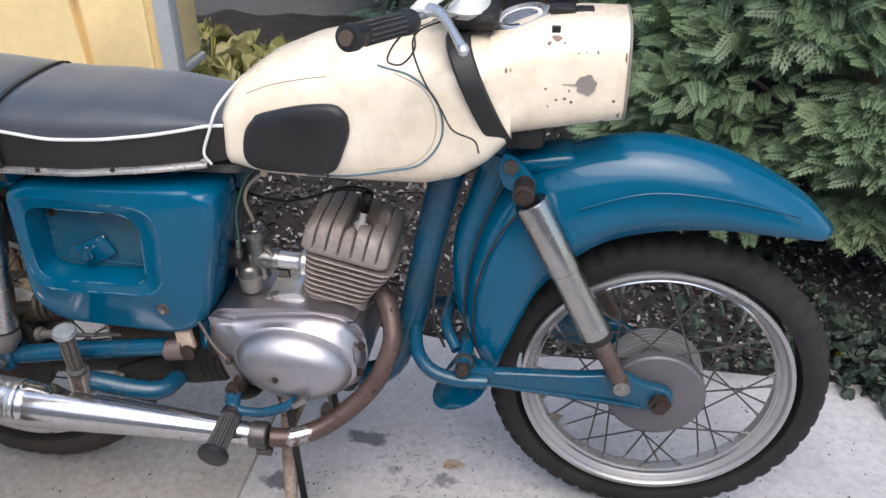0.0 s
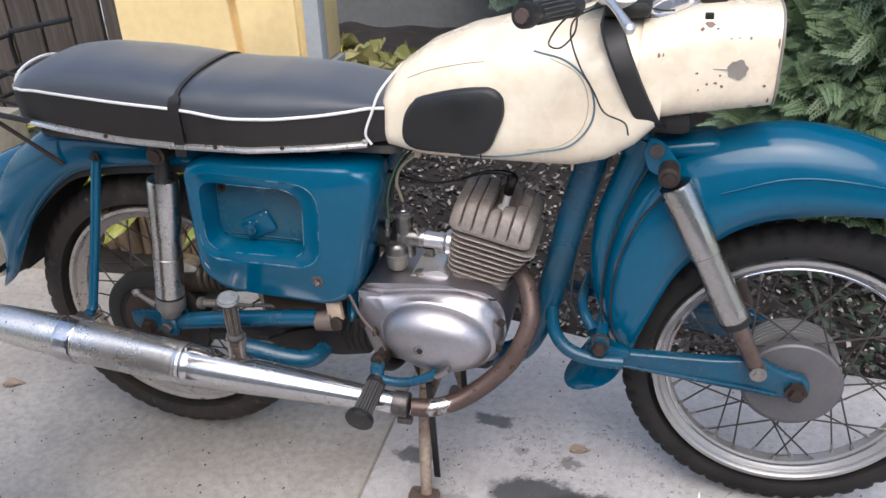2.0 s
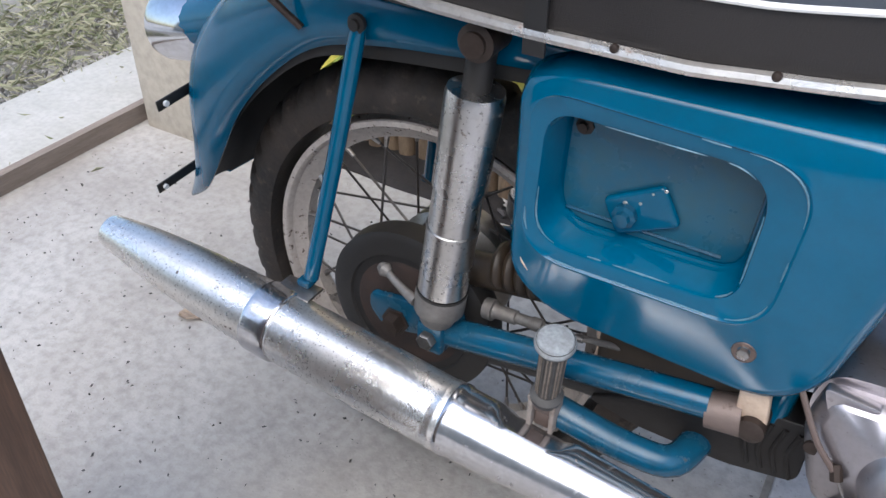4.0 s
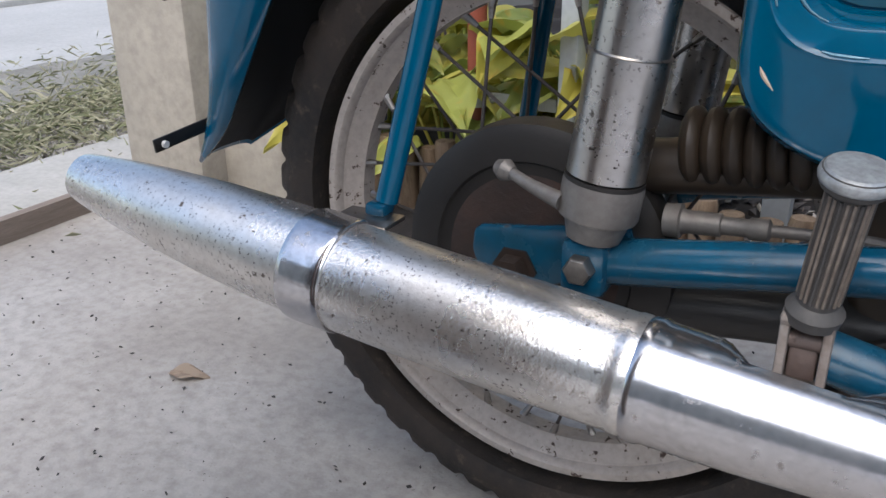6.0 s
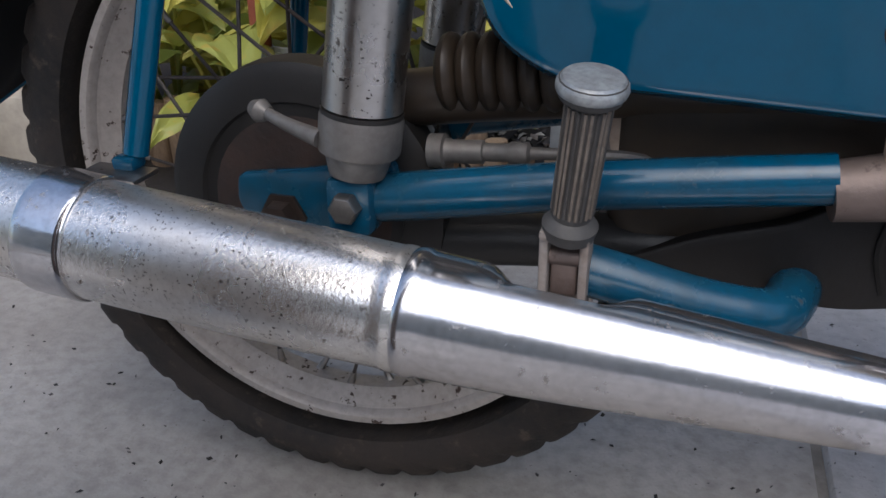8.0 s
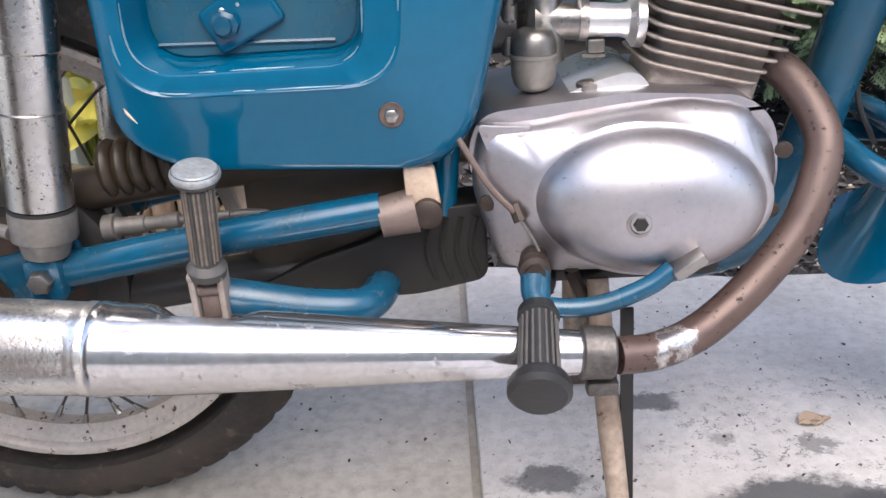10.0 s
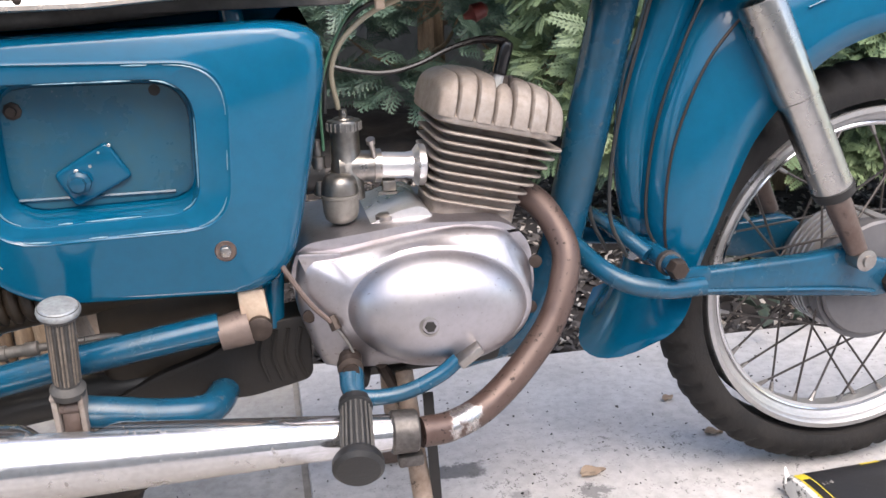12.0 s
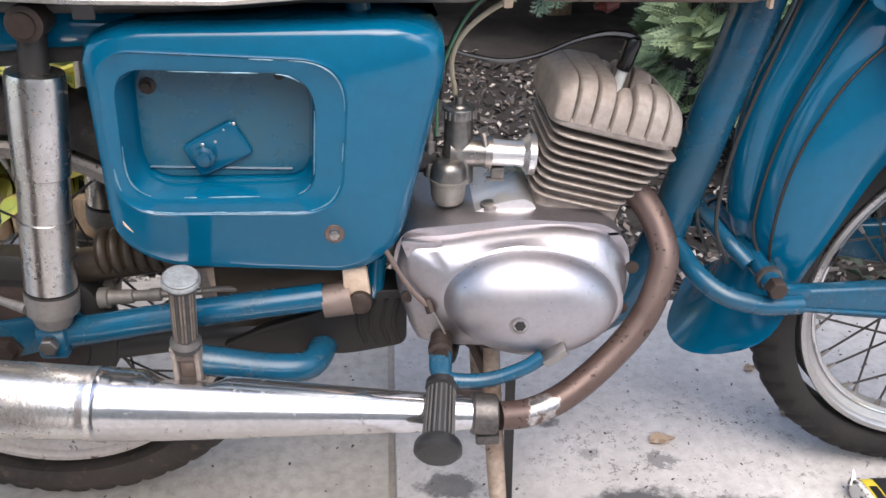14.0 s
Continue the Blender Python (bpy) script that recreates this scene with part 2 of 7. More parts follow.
REDPIPE = material("red_primer_pipe", (0.30, 0.075, 0.045), 0.55, second=(0.22, 0.055, 0.035), amount=0.6, big=12, bump=0.12)
SOIL = material("dark_soil", (0.024, 0.019, 0.017), 0.95, second=(0.010, 0.008, 0.008), amount=0.9, big=8, small=60, bump=1.0, bump_scale=45)
# asphalt paled so that its colour carries the sun on the street
SUNLIT_ASPHALT = material("asphalt", (0.46, 0.45, 0.43), 0.9, second=(0.36, 0.35, 0.34), amount=0.7, big=1.2, small=60, bump=0.4, bump_scale=120)
VERGE = material("verge_soil", (0.30, 0.285, 0.255), 0.95, second=(0.17, 0.16, 0.135), amount=0.9, big=5, small=60, bump=0.9, bump_scale=70, spots=(0.10, 0.09, 0.075), spot_scale=40, spot_cut=(0.60, 0.70))
REFLECTWALL = material("beige_render", (0.48, 0.45, 0.40), 0.9, second=(0.40, 0.37, 0.32), amount=0.7, big=2, small=40, bump=0.3, bump_scale=50)
WALLGREY = material("grey_render", (0.22, 0.225, 0.225), 0.9, second=(0.16, 0.165, 0.165), amount=0.7, big=2, small=30, bump=0.3, bump_scale=40)
BAMBOO = material("dry_stake", (0.27, 0.19, 0.12), 0.7, second=(0.13, 0.085, 0.055), amount=0.9, big=9, small=60, bump=0.3, stretch=(8, 8, 1.2), vary=0.25)


def leaf_material(name, a, b, dead=None, dead_cut=(0.6, 0.8), rough=0.5, scale=9.0):
    m = bpy.data.materials.new(name)
    m.use_nodes = True
    nt = m.node_tree
    p = nt.nodes["Principled BSDF"]
    geo, oi = nt.nodes.new("ShaderNodeNewGeometry"), nt.nodes.new("ShaderNodeObjectInfo")
    add = nt.nodes.new("ShaderNodeMath")
    add.operation = 'ADD'
    nt.links.new(geo.outputs["Random Per Island"], add.inputs[0])
    nt.links.new(oi.outputs["Random"], add.inputs[1])
    fr = nt.nodes.new("ShaderNodeMath")
    fr.operation = 'FRACT'
    nt.links.new(add.outputs[0], fr.inputs[0])
    c = mixed(nt, fr.outputs[0], (*a, 1), (*b, 1))
    if dead:
        c = mixed(nt, ramp(nt, noise_out(nt, scale, 3, 0.6), *dead_cut), c, (*dead, 1))
    nt.links.new(c, p.inputs["Base Color"])
    p.inputs["Roughness"].default_value = rough
    p.inputs["Subsurface Weight"].default_value = 0.0
    tr = nt.nodes.new("ShaderNodeBsdfTranslucent")
    nt.links.new(c, tr.inputs[0])
    mx = nt.nodes.new("ShaderNodeMixShader")
    mx.inputs[0].default_value = 0.25
    nt.links.new(p.outputs[0], mx.inputs[1])
    nt.links.new(tr.outputs[0], mx.inputs[2])
    nt.links.new(mx.outputs[0], nt.nodes["Material Output"].inputs[0])
    return m


THUJA = leaf_material("thuja_green", (0.19, 0.265, 0.14), (0.11, 0.165, 0.09), dead=(0.28, 0.335, 0.165), dead_cut=(0.5, 0.8), scale=4)
# back trees: their shade is put into this darker green
THUJA_SHADED = leaf_material("thuja_shaded", (0.12, 0.185, 0.135), (0.075, 0.13, 0.10))
HOSTA = leaf_material("hosta_leaf", (0.27, 0.34, 0.085), (0.60, 0.52, 0.11), dead=(0.60, 0.34, 0.05), dead_cut=(0.58, 0.75), scale=14, rough=0.42)
WILTED = leaf_material("wilted_leaf", (0.27, 0.28, 0.10), (0.38, 0.33, 0.14), dead=(0.26, 0.17, 0.09), scale=12)
LITTER = leaf_material("leaf_litter", (0.115, 0.103, 0.10), (0.012, 0.010, 0.010), rough=0.8)
PALELITTER = leaf_material("pale_litter", (0.58, 0.54, 0.50), (0.16, 0.12, 0.10), rough=0.8)
GRAVEL = leaf_material("gravel", (0.58, 0.55, 0.51), (0.30, 0.28, 0.25), rough=0.9)
GRASSY = leaf_material("dry_grass", (0.50, 0.47, 0.34), (0.20, 0.22, 0.11), rough=0.8)
IVY = leaf_material("ground_cover_leaf", (0.022, 0.036, 0.026), (0.040, 0.060, 0.040), dead=(0.10, 0.10, 0.035), scale=20, rough=0.55)
DRYLEAF = leaf_material("dry_leaf", (0.36, 0.28, 0.21), (0.30, 0.22, 0.16), rough=0.7)
YELLOWLEAF = leaf_material("yellow_leaf", (0.55, 0.42, 0.05), (0.5, 0.4, 0.06), rough=0.6)

SCUFFED = material("scuffed_chrome", (0.66, 0.655, 0.67), 0.17, 0.95, second=(0.50, 0.485, 0.49), amount=0.7, big=10, small=160, bump=0.05, bump_scale=140, rough_var=0.10,
                   spots=(0.34, 0.32, 0.31), spot_scale=70, spot_cut=(0.60, 0.69), spot_rough=0.42, spot_metal=0.8)
MOTTLED = material("mottled_chrome", (0.58, 0.565, 0.55), 0.28, 1.0, second=(0.47, 0.44, 0.41), amount=0.6, big=14, small=130, bump=0.12, bump_scale=110, rough_var=0.08,
                   spots=(0.16, 0.13, 0.11), spot_scale=75, spot_cut=(0.64, 0.70), spot_rough=0.6, pits=(0.06, 0.05, 0.045), pit_scale=260, pit_cut=(0.64, 0.68))
TRIM = material("tarnished_trim", (0.72, 0.70, 0.67), 0.3, 0.9, second=(0.48, 0.43, 0.38), amount=0.7, big=16, small=120, spots=(0.17, 0.10, 0.07), spot_scale=60, spot_cut=(0.60, 0.68))
# floor slab: cement with grit, pale worn patches and oil stains
FLOOR_REAR = material("cement_floor_rear", (0.475, 0.45, 0.42), 0.85, second=(0.285, 0.258, 0.232), amount=0.9, big=1.9, small=60, bump=0.6, bump_scale=150,
                      spots=(0.32, 0.295, 0.27), spot_scale=90, spot_cut=(0.635, 0.74), pits=(0.20, 0.18, 0.16), pit_scale=200, pit_cut=(0.695, 0.75))
FLOOR = material("cement_floor", (0.54, 0.52, 0.515), 0.8, second=(0.36, 0.34, 0.335), amount=0.85, big=4.5, small=55, bump=0.6, bump_scale=140,
                 spots=(0.24, 0.22, 0.205), spot_scale=105, spot_cut=(0.615, 0.70), pits=(0.15, 0.14, 0.13), pit_scale=240, pit_cut=(0.67, 0.73))


def stain_floor(m, stains):
    """Dark oil patches with ragged rims: (x, y, half length, half width, strength)."""
    nt = m.node_tree
    b = nt.nodes["Principled BSDF"]
    colour = b.inputs["Base Color"].links[0].from_socket
    tc = nt.nodes.new("ShaderNodeTexCoord")
    wob = node(nt, "ShaderNodeTexNoise", Scale=22.0, Detail=7.0, Roughness=0.75)
    nt.links.new(tc.outputs["Object"], wob.inputs["Vector"])
    dist = nt.nodes.new("ShaderNodeVectorMath")
    dist.operation = 'MULTIPLY_ADD'
    nt.links.new(wob.outputs[1], dist.inputs[0])
    dist.inputs[1].default_value = (0.09, 0.09, 0)
    nt.links.new(tc.outputs["Object"], dist.inputs[2])
    for x, y, a, c, k in stains:
        mp = nt.nodes.new("ShaderNodeMapping")
        mp.vector_type = 'POINT'
        mp.inputs["Location"].default_value = (-(x + 0.045) / a, -(y + 0.045) / c, 0)
        mp.inputs["Scale"].default_value = (1 / a, 1 / c, 0)
        nt.links.new(dist.outputs[0], mp.inputs[0])
        ln = nt.nodes.new("ShaderNodeVectorMath")
        ln.operation = 'LENGTH'
        nt.links.new(mp.outputs[0], ln.inputs[0])
        colour = mixed(nt, ramp(nt, ln.outputs["Value"], 0.75, 1.1, k, 0.0), colour, (0.045, 0.047, 0.052, 1))
    # fine splatter of drops round the patches
    vo = node(nt, "ShaderNodeTexVoronoi", Scale=95.0)
    nt.links.new(dist.outputs[0], vo.inputs["Vector"])
    patch = noise_out(nt, 7.0, 3, 0.6)
    drops = ramp(nt, vo.outputs["Distance"], 0.16, 0.30, 1.0, 0.0)
    for src, lo, hi in ((patch, 0.40, 0.52),):
        mul = nt.nodes.new("ShaderNodeMath")
        mul.operation = 'MULTIPLY'
        nt.links.new(drops, mul.inputs[0])
        nt.links.new(ramp(nt, src, lo, hi, 0.0, 0.85), mul.inputs[1])
        drops = mul.outputs[0]
    mp = nt.nodes.new("ShaderNodeMapping")
    mp.inputs["Location"].default_value = (-1.0 / 0.55, 0.14 / 0.34, 0)
    mp.inputs["Scale"].default_value = (1 / 0.55, 1 / 0.34, 0)
    nt.links.new(tc.outputs["Object"], mp.inputs[0])
    ln = nt.nodes.new("ShaderNodeVectorMath")
    ln.operation = 'LENGTH'
    nt.links.new(mp.outputs[0], ln.inputs[0])
    mul = nt.nodes.new("ShaderNodeMath")
    mul.operation = 'MULTIPLY'
    nt.links.new(drops, mul.inputs[0])
    nt.links.new(ramp(nt, ln.outputs["Value"], 0.7, 1.1, 1.0, 0.12), mul.inputs[1])
    colour = mixed(nt, mul.outputs[0], colour, (0.075, 0.07, 0.068, 1))
    nt.links.new(colour, b.inputs["Base Color"])


stain_floor(FLOOR, [(0.80, -0.105, 0.105, 0.05, 0.92), (0.94, -0.13, 0.105, 0.055, 0.92), (0.87, -0.12, 0.06, 0.035, 0.9), (0.671, 0.101, 0.045, 0.022, 0.75), (0.853, -0.0, 0.022, 0.014, 0.6),
                    (0.534, -0.045, 0.045, 0.026, 0.75), (0.75, 0.02, 0.02, 0.012, 0.4), (0.62, -0.15, 0.06, 0.02, 0.35)])


def worn_pipe():
    """Rust-brown pipe, pitted black half way down and rubbed bright at the lower bend."""
    m = material("rusty_exhaust", (0.070, 0.042, 0.036), 0.42, 0.5, second=(0.135, 0.094, 0.080), amount=0.8, big=14, small=90, bump=0.18, bump_scale=140,
                 spots=(0.035, 0.024, 0.02), spot_scale=120, spot_cut=(0.60, 0.64), spot_rough=0.8)
    nt = m.node_tree
    b = nt.nodes["Principled BSDF"]
    tc = nt.nodes.new("ShaderNodeTexCoord")
    dist = nt.nodes.new("ShaderNodeVectorMath")
    dist.operation = 'DISTANCE'
    nt.links.new(tc.outputs["Object"], dist.inputs[0])
    dist.inputs[1].default_value = (0.625, -0.178, 0.258)
    near = ramp(nt, dist.outputs["Value"], 0.008, 0.06, 0.22, -0.3)
    add = nt.nodes.new("ShaderNodeMath")
    add.operation = 'ADD'
    nt.links.new(near, add.inputs[0])
    nt.links.new(noise_out(nt, 38, 5, 0.65), add.inputs[1])
    bare = ramp(nt, add.outputs[0], 0.55, 0.68)
    colour, rough = b.inputs["Base Color"].links[0].from_socket, b.inputs["Roughness"].links[0].from_socket
    nt.links.new(mixed(nt, bare, colour, (0.50, 0.475, 0.46, 1)), b.inputs["Base Color"])
    mr = nt.nodes.new("ShaderNodeMix")
    nt.links.new(bare, mr.inputs[0])
    nt.links.new(rough, mr.inputs[2])
    mr.inputs[3].default_value = 0.22
    nt.links.new(mr.outputs[0], b.inputs["Roughness"])
    nt.links.new(ramp(nt, bare, 0, 1, 0.4, 1.0), b.inputs["Metallic"])
    return m


EXHAUST = worn_pipe()


# ---------------- mesh helpers ----------------
def V(*a):
    return Vector(a if len(a) > 1 else a[0])


def spline(pts, n=6, closed=False):
    """Points of a smooth curve through pts, of any dimension."""
    p = [np.array(q, float) for q in pts]
    m = len(p)
    out = []
    for i in range(m if closed else m - 1):
        if closed:
            a, b, c, d = p[i - 1], p[i], p[(i + 1) % m], p[(i + 2) % m]
        else:
            b, c = p[i], p[i + 1]
            a, d = p[i - 1] if i else 2 * b - c, p[i + 2] if i + 2 < m else 2 * c - b
        for k in range(n):
            t = k / n
            out.append(0.5 * (2 * b + (c - a) * t + (2 * a - 5 * b + 4 * c - d) * t * t + (3 * b - a - 3 * c + d) * t ** 3))
    if not closed:
        out.append(p[-1])
    return out


def table(x, pairs):
    """The value at x of a line through pairs (x, value)."""
    return float(np.interp(x, [a for a, _ in pairs], [b for _, b in pairs]))


def loft(rings, closed=True, caps=(True, True), flip=False):
    bm = bmesh.new()
    vs = [[bm.verts.new(p) for p in r] for r in rings]
    n = len(rings[0])
    for a, b in zip(vs, vs[1:]):
        for i in range(n if closed else n - 1):
            j = (i + 1) % n
            bm.faces.new((a[i], a[j], b[j], b[i]))
    if closed and caps[0]:
        bm.faces.new(vs[0][::-1])
    if closed and caps[1]:
        bm.faces.new(vs[-1])
    bmesh.ops.recalc_face_normals(bm, faces=bm.faces)
    return bm


def tube(path, radius, seg=12, smooth=5, caps=True, oval=1.0):
    """A round bar along a smooth path; radius: one or one for each point given."""
    r = radius if isinstance(radius, (list, tuple)) else [radius] * len(path)
    full = spline([(*p, q) for p, q in zip(path, r)], smooth) if smooth > 1 and len(path) > 2 else [np.array((*p, q), float) for p, q in zip(path, r)]
    pts = [V(*q[:3]) for q in full]
    rad = [float(max(q[3], 1e-4)) for q in full]
    d0 = (pts[1] - pts[0]).normalized()
    side = d0.cross(V(0, 0, 1) if abs(d0.z) < 0.9 else V(1, 0, 0)).normalized()
    rings = []
    for i, p in enumerate(pts):
        d = (pts[min(i + 1, len(pts) - 1)] - pts[max(i - 1, 0)]).normalized()
        side = (side - d * side.dot(d)).normalized()
        up = d.cross(side)
        rings.append([p + rad[i] * (math.cos(a) * side + oval * math.sin(a) * up) for a in (2 * math.pi * k / seg for k in range(seg))])
    return loft(rings, caps=(caps, caps))


def lathe(profile, origin, axis, seg=32, start=None):
    """Turned body: profile of (distance along axis, radius) from origin."""
    ax = V(*axis).normalized()
    u = ax.cross(V(0, 0, 1) if abs(ax.z) < 0.9 else V(1, 0, 0)).normalized()
    w = ax.cross(u)
    rings = [[V(*origin) + ax * h + max(r, 2e-4) * (math.cos(a) * u + math.sin(a) * w) for a in (2 * math.pi * k / seg for k in range(seg))] for h, r in profile]
    return loft(rings)


def box(c, s, bevel=0.0, turn=None, seg=2):
    bm = bmesh.new()
    bmesh.ops.create_cube(bm, size=1, matrix=Matrix.Diagonal((*s, 1)))
    if bevel:
        bmesh.ops.bevel(bm, geom=bm.edges[:], offset=bevel, segments=seg, affect='EDGES', profile=0.5, clamp_overlap=True)
    bmesh.ops.transform(bm, matrix=Matrix.Translation(c) @ (turn.to_4x4() if turn else Matrix()), verts=bm.verts)
    return bm


def slab(outline, y0, y1, bevel=0.0, seg=2, plane="xz"):
    """A plate: outline in a plane, from y0 to y1 across it."""
    put = (lambda a, b, c: (a, c, b)) if plane == "xz" else (lambda a, b, c: (a, b, c)) if plane == "xy" else (lambda a, b, c: (c, a, b))
    bm = loft([[put(a, b, y0) for a, b in outline], [put(a, b, y1) for a, b in outline]])
    if bevel:
        bmesh.ops.bevel(bm, geom=[e for e in bm.edges if any(len(f.verts) > 4 for f in e.link_faces)], offset=bevel, segments=seg, affect='EDGES', profile=0.5, clamp_overlap=True)
    return bm


def rounded(corners, radii, n=6):
    """A polygon with rounded corners."""
    out = []
    m = len(corners)
    for i in range(m):
        a, b, c = (np.array(corners[k % m], float) for k in (i - 1, i, i + 1))
        r = radii[i] if isinstance(radii, (list, tuple)) else radii
        u, w = (a - b) / np.linalg.norm(a - b), (c - b) / np.linalg.norm(c - b)
        for k in range(n + 1):
            t = k / n
            out.append(tuple((1 - t) ** 2 * (b + u * r) + 2 * t * (1 - t) * b + t * t * (b + w * r)))
    return out


def by_angle(poly, centre, n=96):
    """The polygon's points at even angles round centre."""
    out = []
    c = np.array(centre)
    p = [np.array(q) - c for q in poly]
    for k in range(n):
        d = np.array((math.cos(2 * math.pi * k / n), math.sin(2 * math.pi * k / n)))
        best = 0.0
        for a, b in zip(p, p[1:] + p[:1]):
            e = b - a
            den = d[0] * e[1] - d[1] * e[0]
            if abs(den) < 1e-12:
                continue
            s = (a[0] * e[1] - a[1] * e[0]) / den
            t = (a[0] * d[1] - a[1] * d[0]) / den
            if -1e-9 <= t <= 1 + 1e-9 and s > best:
                best = s
        out.append(c + d * best)
    return out


def joined(*parts_):
    out = bmesh.new()
    for b in parts_:
        me = bpy.data.meshes.new("tmp")
        b.to_mesh(me)
        b.free()
        out.from_mesh(me)
        bpy.data.meshes.remove(me)
    return out


def mesh_of(bm, name, mat, flat=False):
    me = bpy.data.meshes.new(name)
    bm.to_mesh(me)
    bm.free()
    me.materials.append(mat)
    if not flat:
        me.polygons.foreach_set("use_smooth", [True] * len(me.polygons))
        me.set_sharp_from_angle(angle=radians(38))
    return me


def part(name, bm, mat, parent=None, label="", flat=False, solid=0.0):
    """One mesh object under a thing or a part."""
    ob = new(name, mesh_of(bm, name, mat, flat))
    if parent is not None:
        ob.parent = parent
        ob.matrix_parent_inverse = base_of(parent).inverted()
    if label:
        tagged(ob, label)
    if solid:
        mod = ob.modifiers.new("thickness", 'SOLIDIFY')
        mod.thickness, mod.offset = solid, 0.0
    return ob


def base_of(ob):
    m = ob.matrix_basis.copy()
    while ob.parent is not None:
        m = ob.parent.matrix_basis @ ob.matrix_parent_inverse @ m
        ob = ob.parent
    return m


def piece(name, me, parent, m):
    """A part that shares its mesh; m: where it stands in the world."""
    ob = new(name, me)
    ob.parent = parent
    ob.matrix_parent_inverse = base_of(parent).inverted()
    ob.matrix_basis = m
    return ob


def thing(name, at, label, category, group="", kind=""):
    ob = new(name)
    ob.empty_display_size = 0.05
    ob.location = at
    return tagged(ob, label, category, group, kind)


def setting(name, bm, mat, label, category, flat=False, kind="structure"):
    return tagged(part(name, bm, mat, flat=flat), label, category, kind=kind)


def between(a, b):
    """The pose that lays a unit bar along z from a to b."""
    a, b = V(*a), V(*b)
    d = b - a
    return Matrix.Translation(a) @ d.to_track_quat('Z', 'Y').to_matrix().to_4x4() @ Matrix.Diagonal((1, 1, d.length, 1))


def section(w, zb, zt, power=2.6, n=40, lean=0.0, low=0.0):
    """A rounded cross-section in y and z; lean pushes the widest point down, low is the power of the lower half."""
    out = []
    zc, h = (zb + zt) / 2, (zt - zb) / 2
    for k in range(n):
        a = 2 * math.pi * k / n
        c, s = math.cos(a), math.sin(a)
        q = low if low and s < 0 else power
        y = w * math.copysign(abs(c) ** (2 / q), c)
        z = h * math.copysign(abs(s) ** (2 / q), s)
        y *= 1 - lean * (z / h + 1) / 2
        out.append((y, zc + z))
    return out


def hexnut(c, axis, r, h, mat, parent, name="bolt", label=""):
    return part(name, lathe([(0, r), (h * 0.8, r), (h, r * 0.85), (h, r * 0.3)], c, axis, 6), mat, parent, label)


# ---------------- ground, yard and background ----------------
ground = setting("ground", slab(rounded([(-60, -40), (60, -40), (60, 60), (-60, 60)], 1), -0.30, -0.06, plane="xy"), SUNLIT_ASPHALT, "grey worn asphalt ground running out to the street, paled for sunlight", "ground")


def floor_plate(name, outline, label, top=0.0, mat=FLOOR):
    return setting(name, slab(outline, -0.12, top, bevel=0.006, plane="xy"), mat, label, "floor")


floor_plate("floor", [(0.469, -4.0), (4.5, -4.0), (4.5, 0.40), (2.2, 0.41), (1.5, 0.43), (0.9, 0.45), (0.7, 0.50), (0.453, 0.545)], "pale grey cement yard floor with dark oil stains")
floor_plate("floor_rear", [(-1.14, -4.0), (0.460, -4.0), (0.444, 0.52), (0.05, 0.56), (-0.30, 0.645), (-0.80, 0.675), (-0.84, 0.95), (-1.14, 0.95)], "pale grey cement yard floor, gritty and scuffed", -0.014, FLOOR_REAR)
setting("joint_filler", slab([(0.42, -4.0), (0.485, -4.0), (0.468, 0.53), (0.41, 0.53)], -0.12, -0.0165, plane="xy"), DIRT, "dirt-filled joint between the cement slabs", "joint")


def rough_sheet(x0, x1, y0, y1, z, nx, ny, amp, scale, slope=lambda x, y: 0.0):
    bm = bmesh.new()
    g = [[bm.verts.new((x0 + (x1 - x0) * i / nx, y0 + (y1 - y0) * j / ny,
                        z + slope(x0 + (x1 - x0) * i / nx, y0 + (y1 - y0) * j / ny)
                        + amp * noise.noise(V((x0 + (x1 - x0) * i / nx) * scale, (y0 + (y1 - y0) * j / ny) * scale, 3.1)))) for j in range(ny + 1)] for i in range(nx + 1)]
    for i in range(nx):
        for j in range(ny):
            bm.faces.new((g[i][j], g[i + 1][j], g[i + 1][j + 1], g[i][j + 1]))
    return bm


def bed(x, y):
    return 0.10 * min(max((y - 0.45) / 1.2, 0), 1.2) - (0.05 if y < 0.52 and x < 0.72 else 0.0)


setting("soil_bed", rough_sheet(-1.3, 4.5, 0.36, 4.2, -0.02, 150, 100, 0.035, 6.0, bed), SOIL, "dark moist soil bed behind the cement floor", "soil")


def scatter(name, n, spread, size, mat, label, category, seed, flat=0.25, lift=0.0, slim=1.0):
    """Loose chips and leaves as one mesh. spread(r) gives a place (x, y, z)."""
    r = random.Random(seed)
    verts, faces = [], []
    for _ in range(n):
        x, y, z = spread(r)
        s = size * r.uniform(0.45, 1.3)
        q = Euler((r.uniform(-0.7, 0.7), r.uniform(-0.7, 0.7), r.uniform(0, 6.3))).to_matrix()
        k = len(verts)
        a, b = s * r.uniform(0.6, 1.0) / slim ** 0.6, s * r.uniform(0.3, 0.6) * slim
        for p in ((-a, 0, 0), (-a * 0.3, -b, s * flat * r.uniform(-1, 1)), (a, 0, s * flat * r.uniform(-1, 1)), (a * 0.2, b, s * flat), (0, 0, s * flat * 1.6)):
            verts.append(V(x, y, z + lift) + q @ V(*p))
        faces += [(k, k + 1, k + 4), (k + 1, k + 2, k + 4), (k + 2, k + 3, k + 4), (k + 3, k, k + 4), (k, k + 3, k + 2, k + 1)]
    me = bpy.data.meshes.new(name)
    me.from_pydata(verts, [], faces)
    me.materials.append(mat)
    return tagged(new(name, me), label, category, kind="stuff")


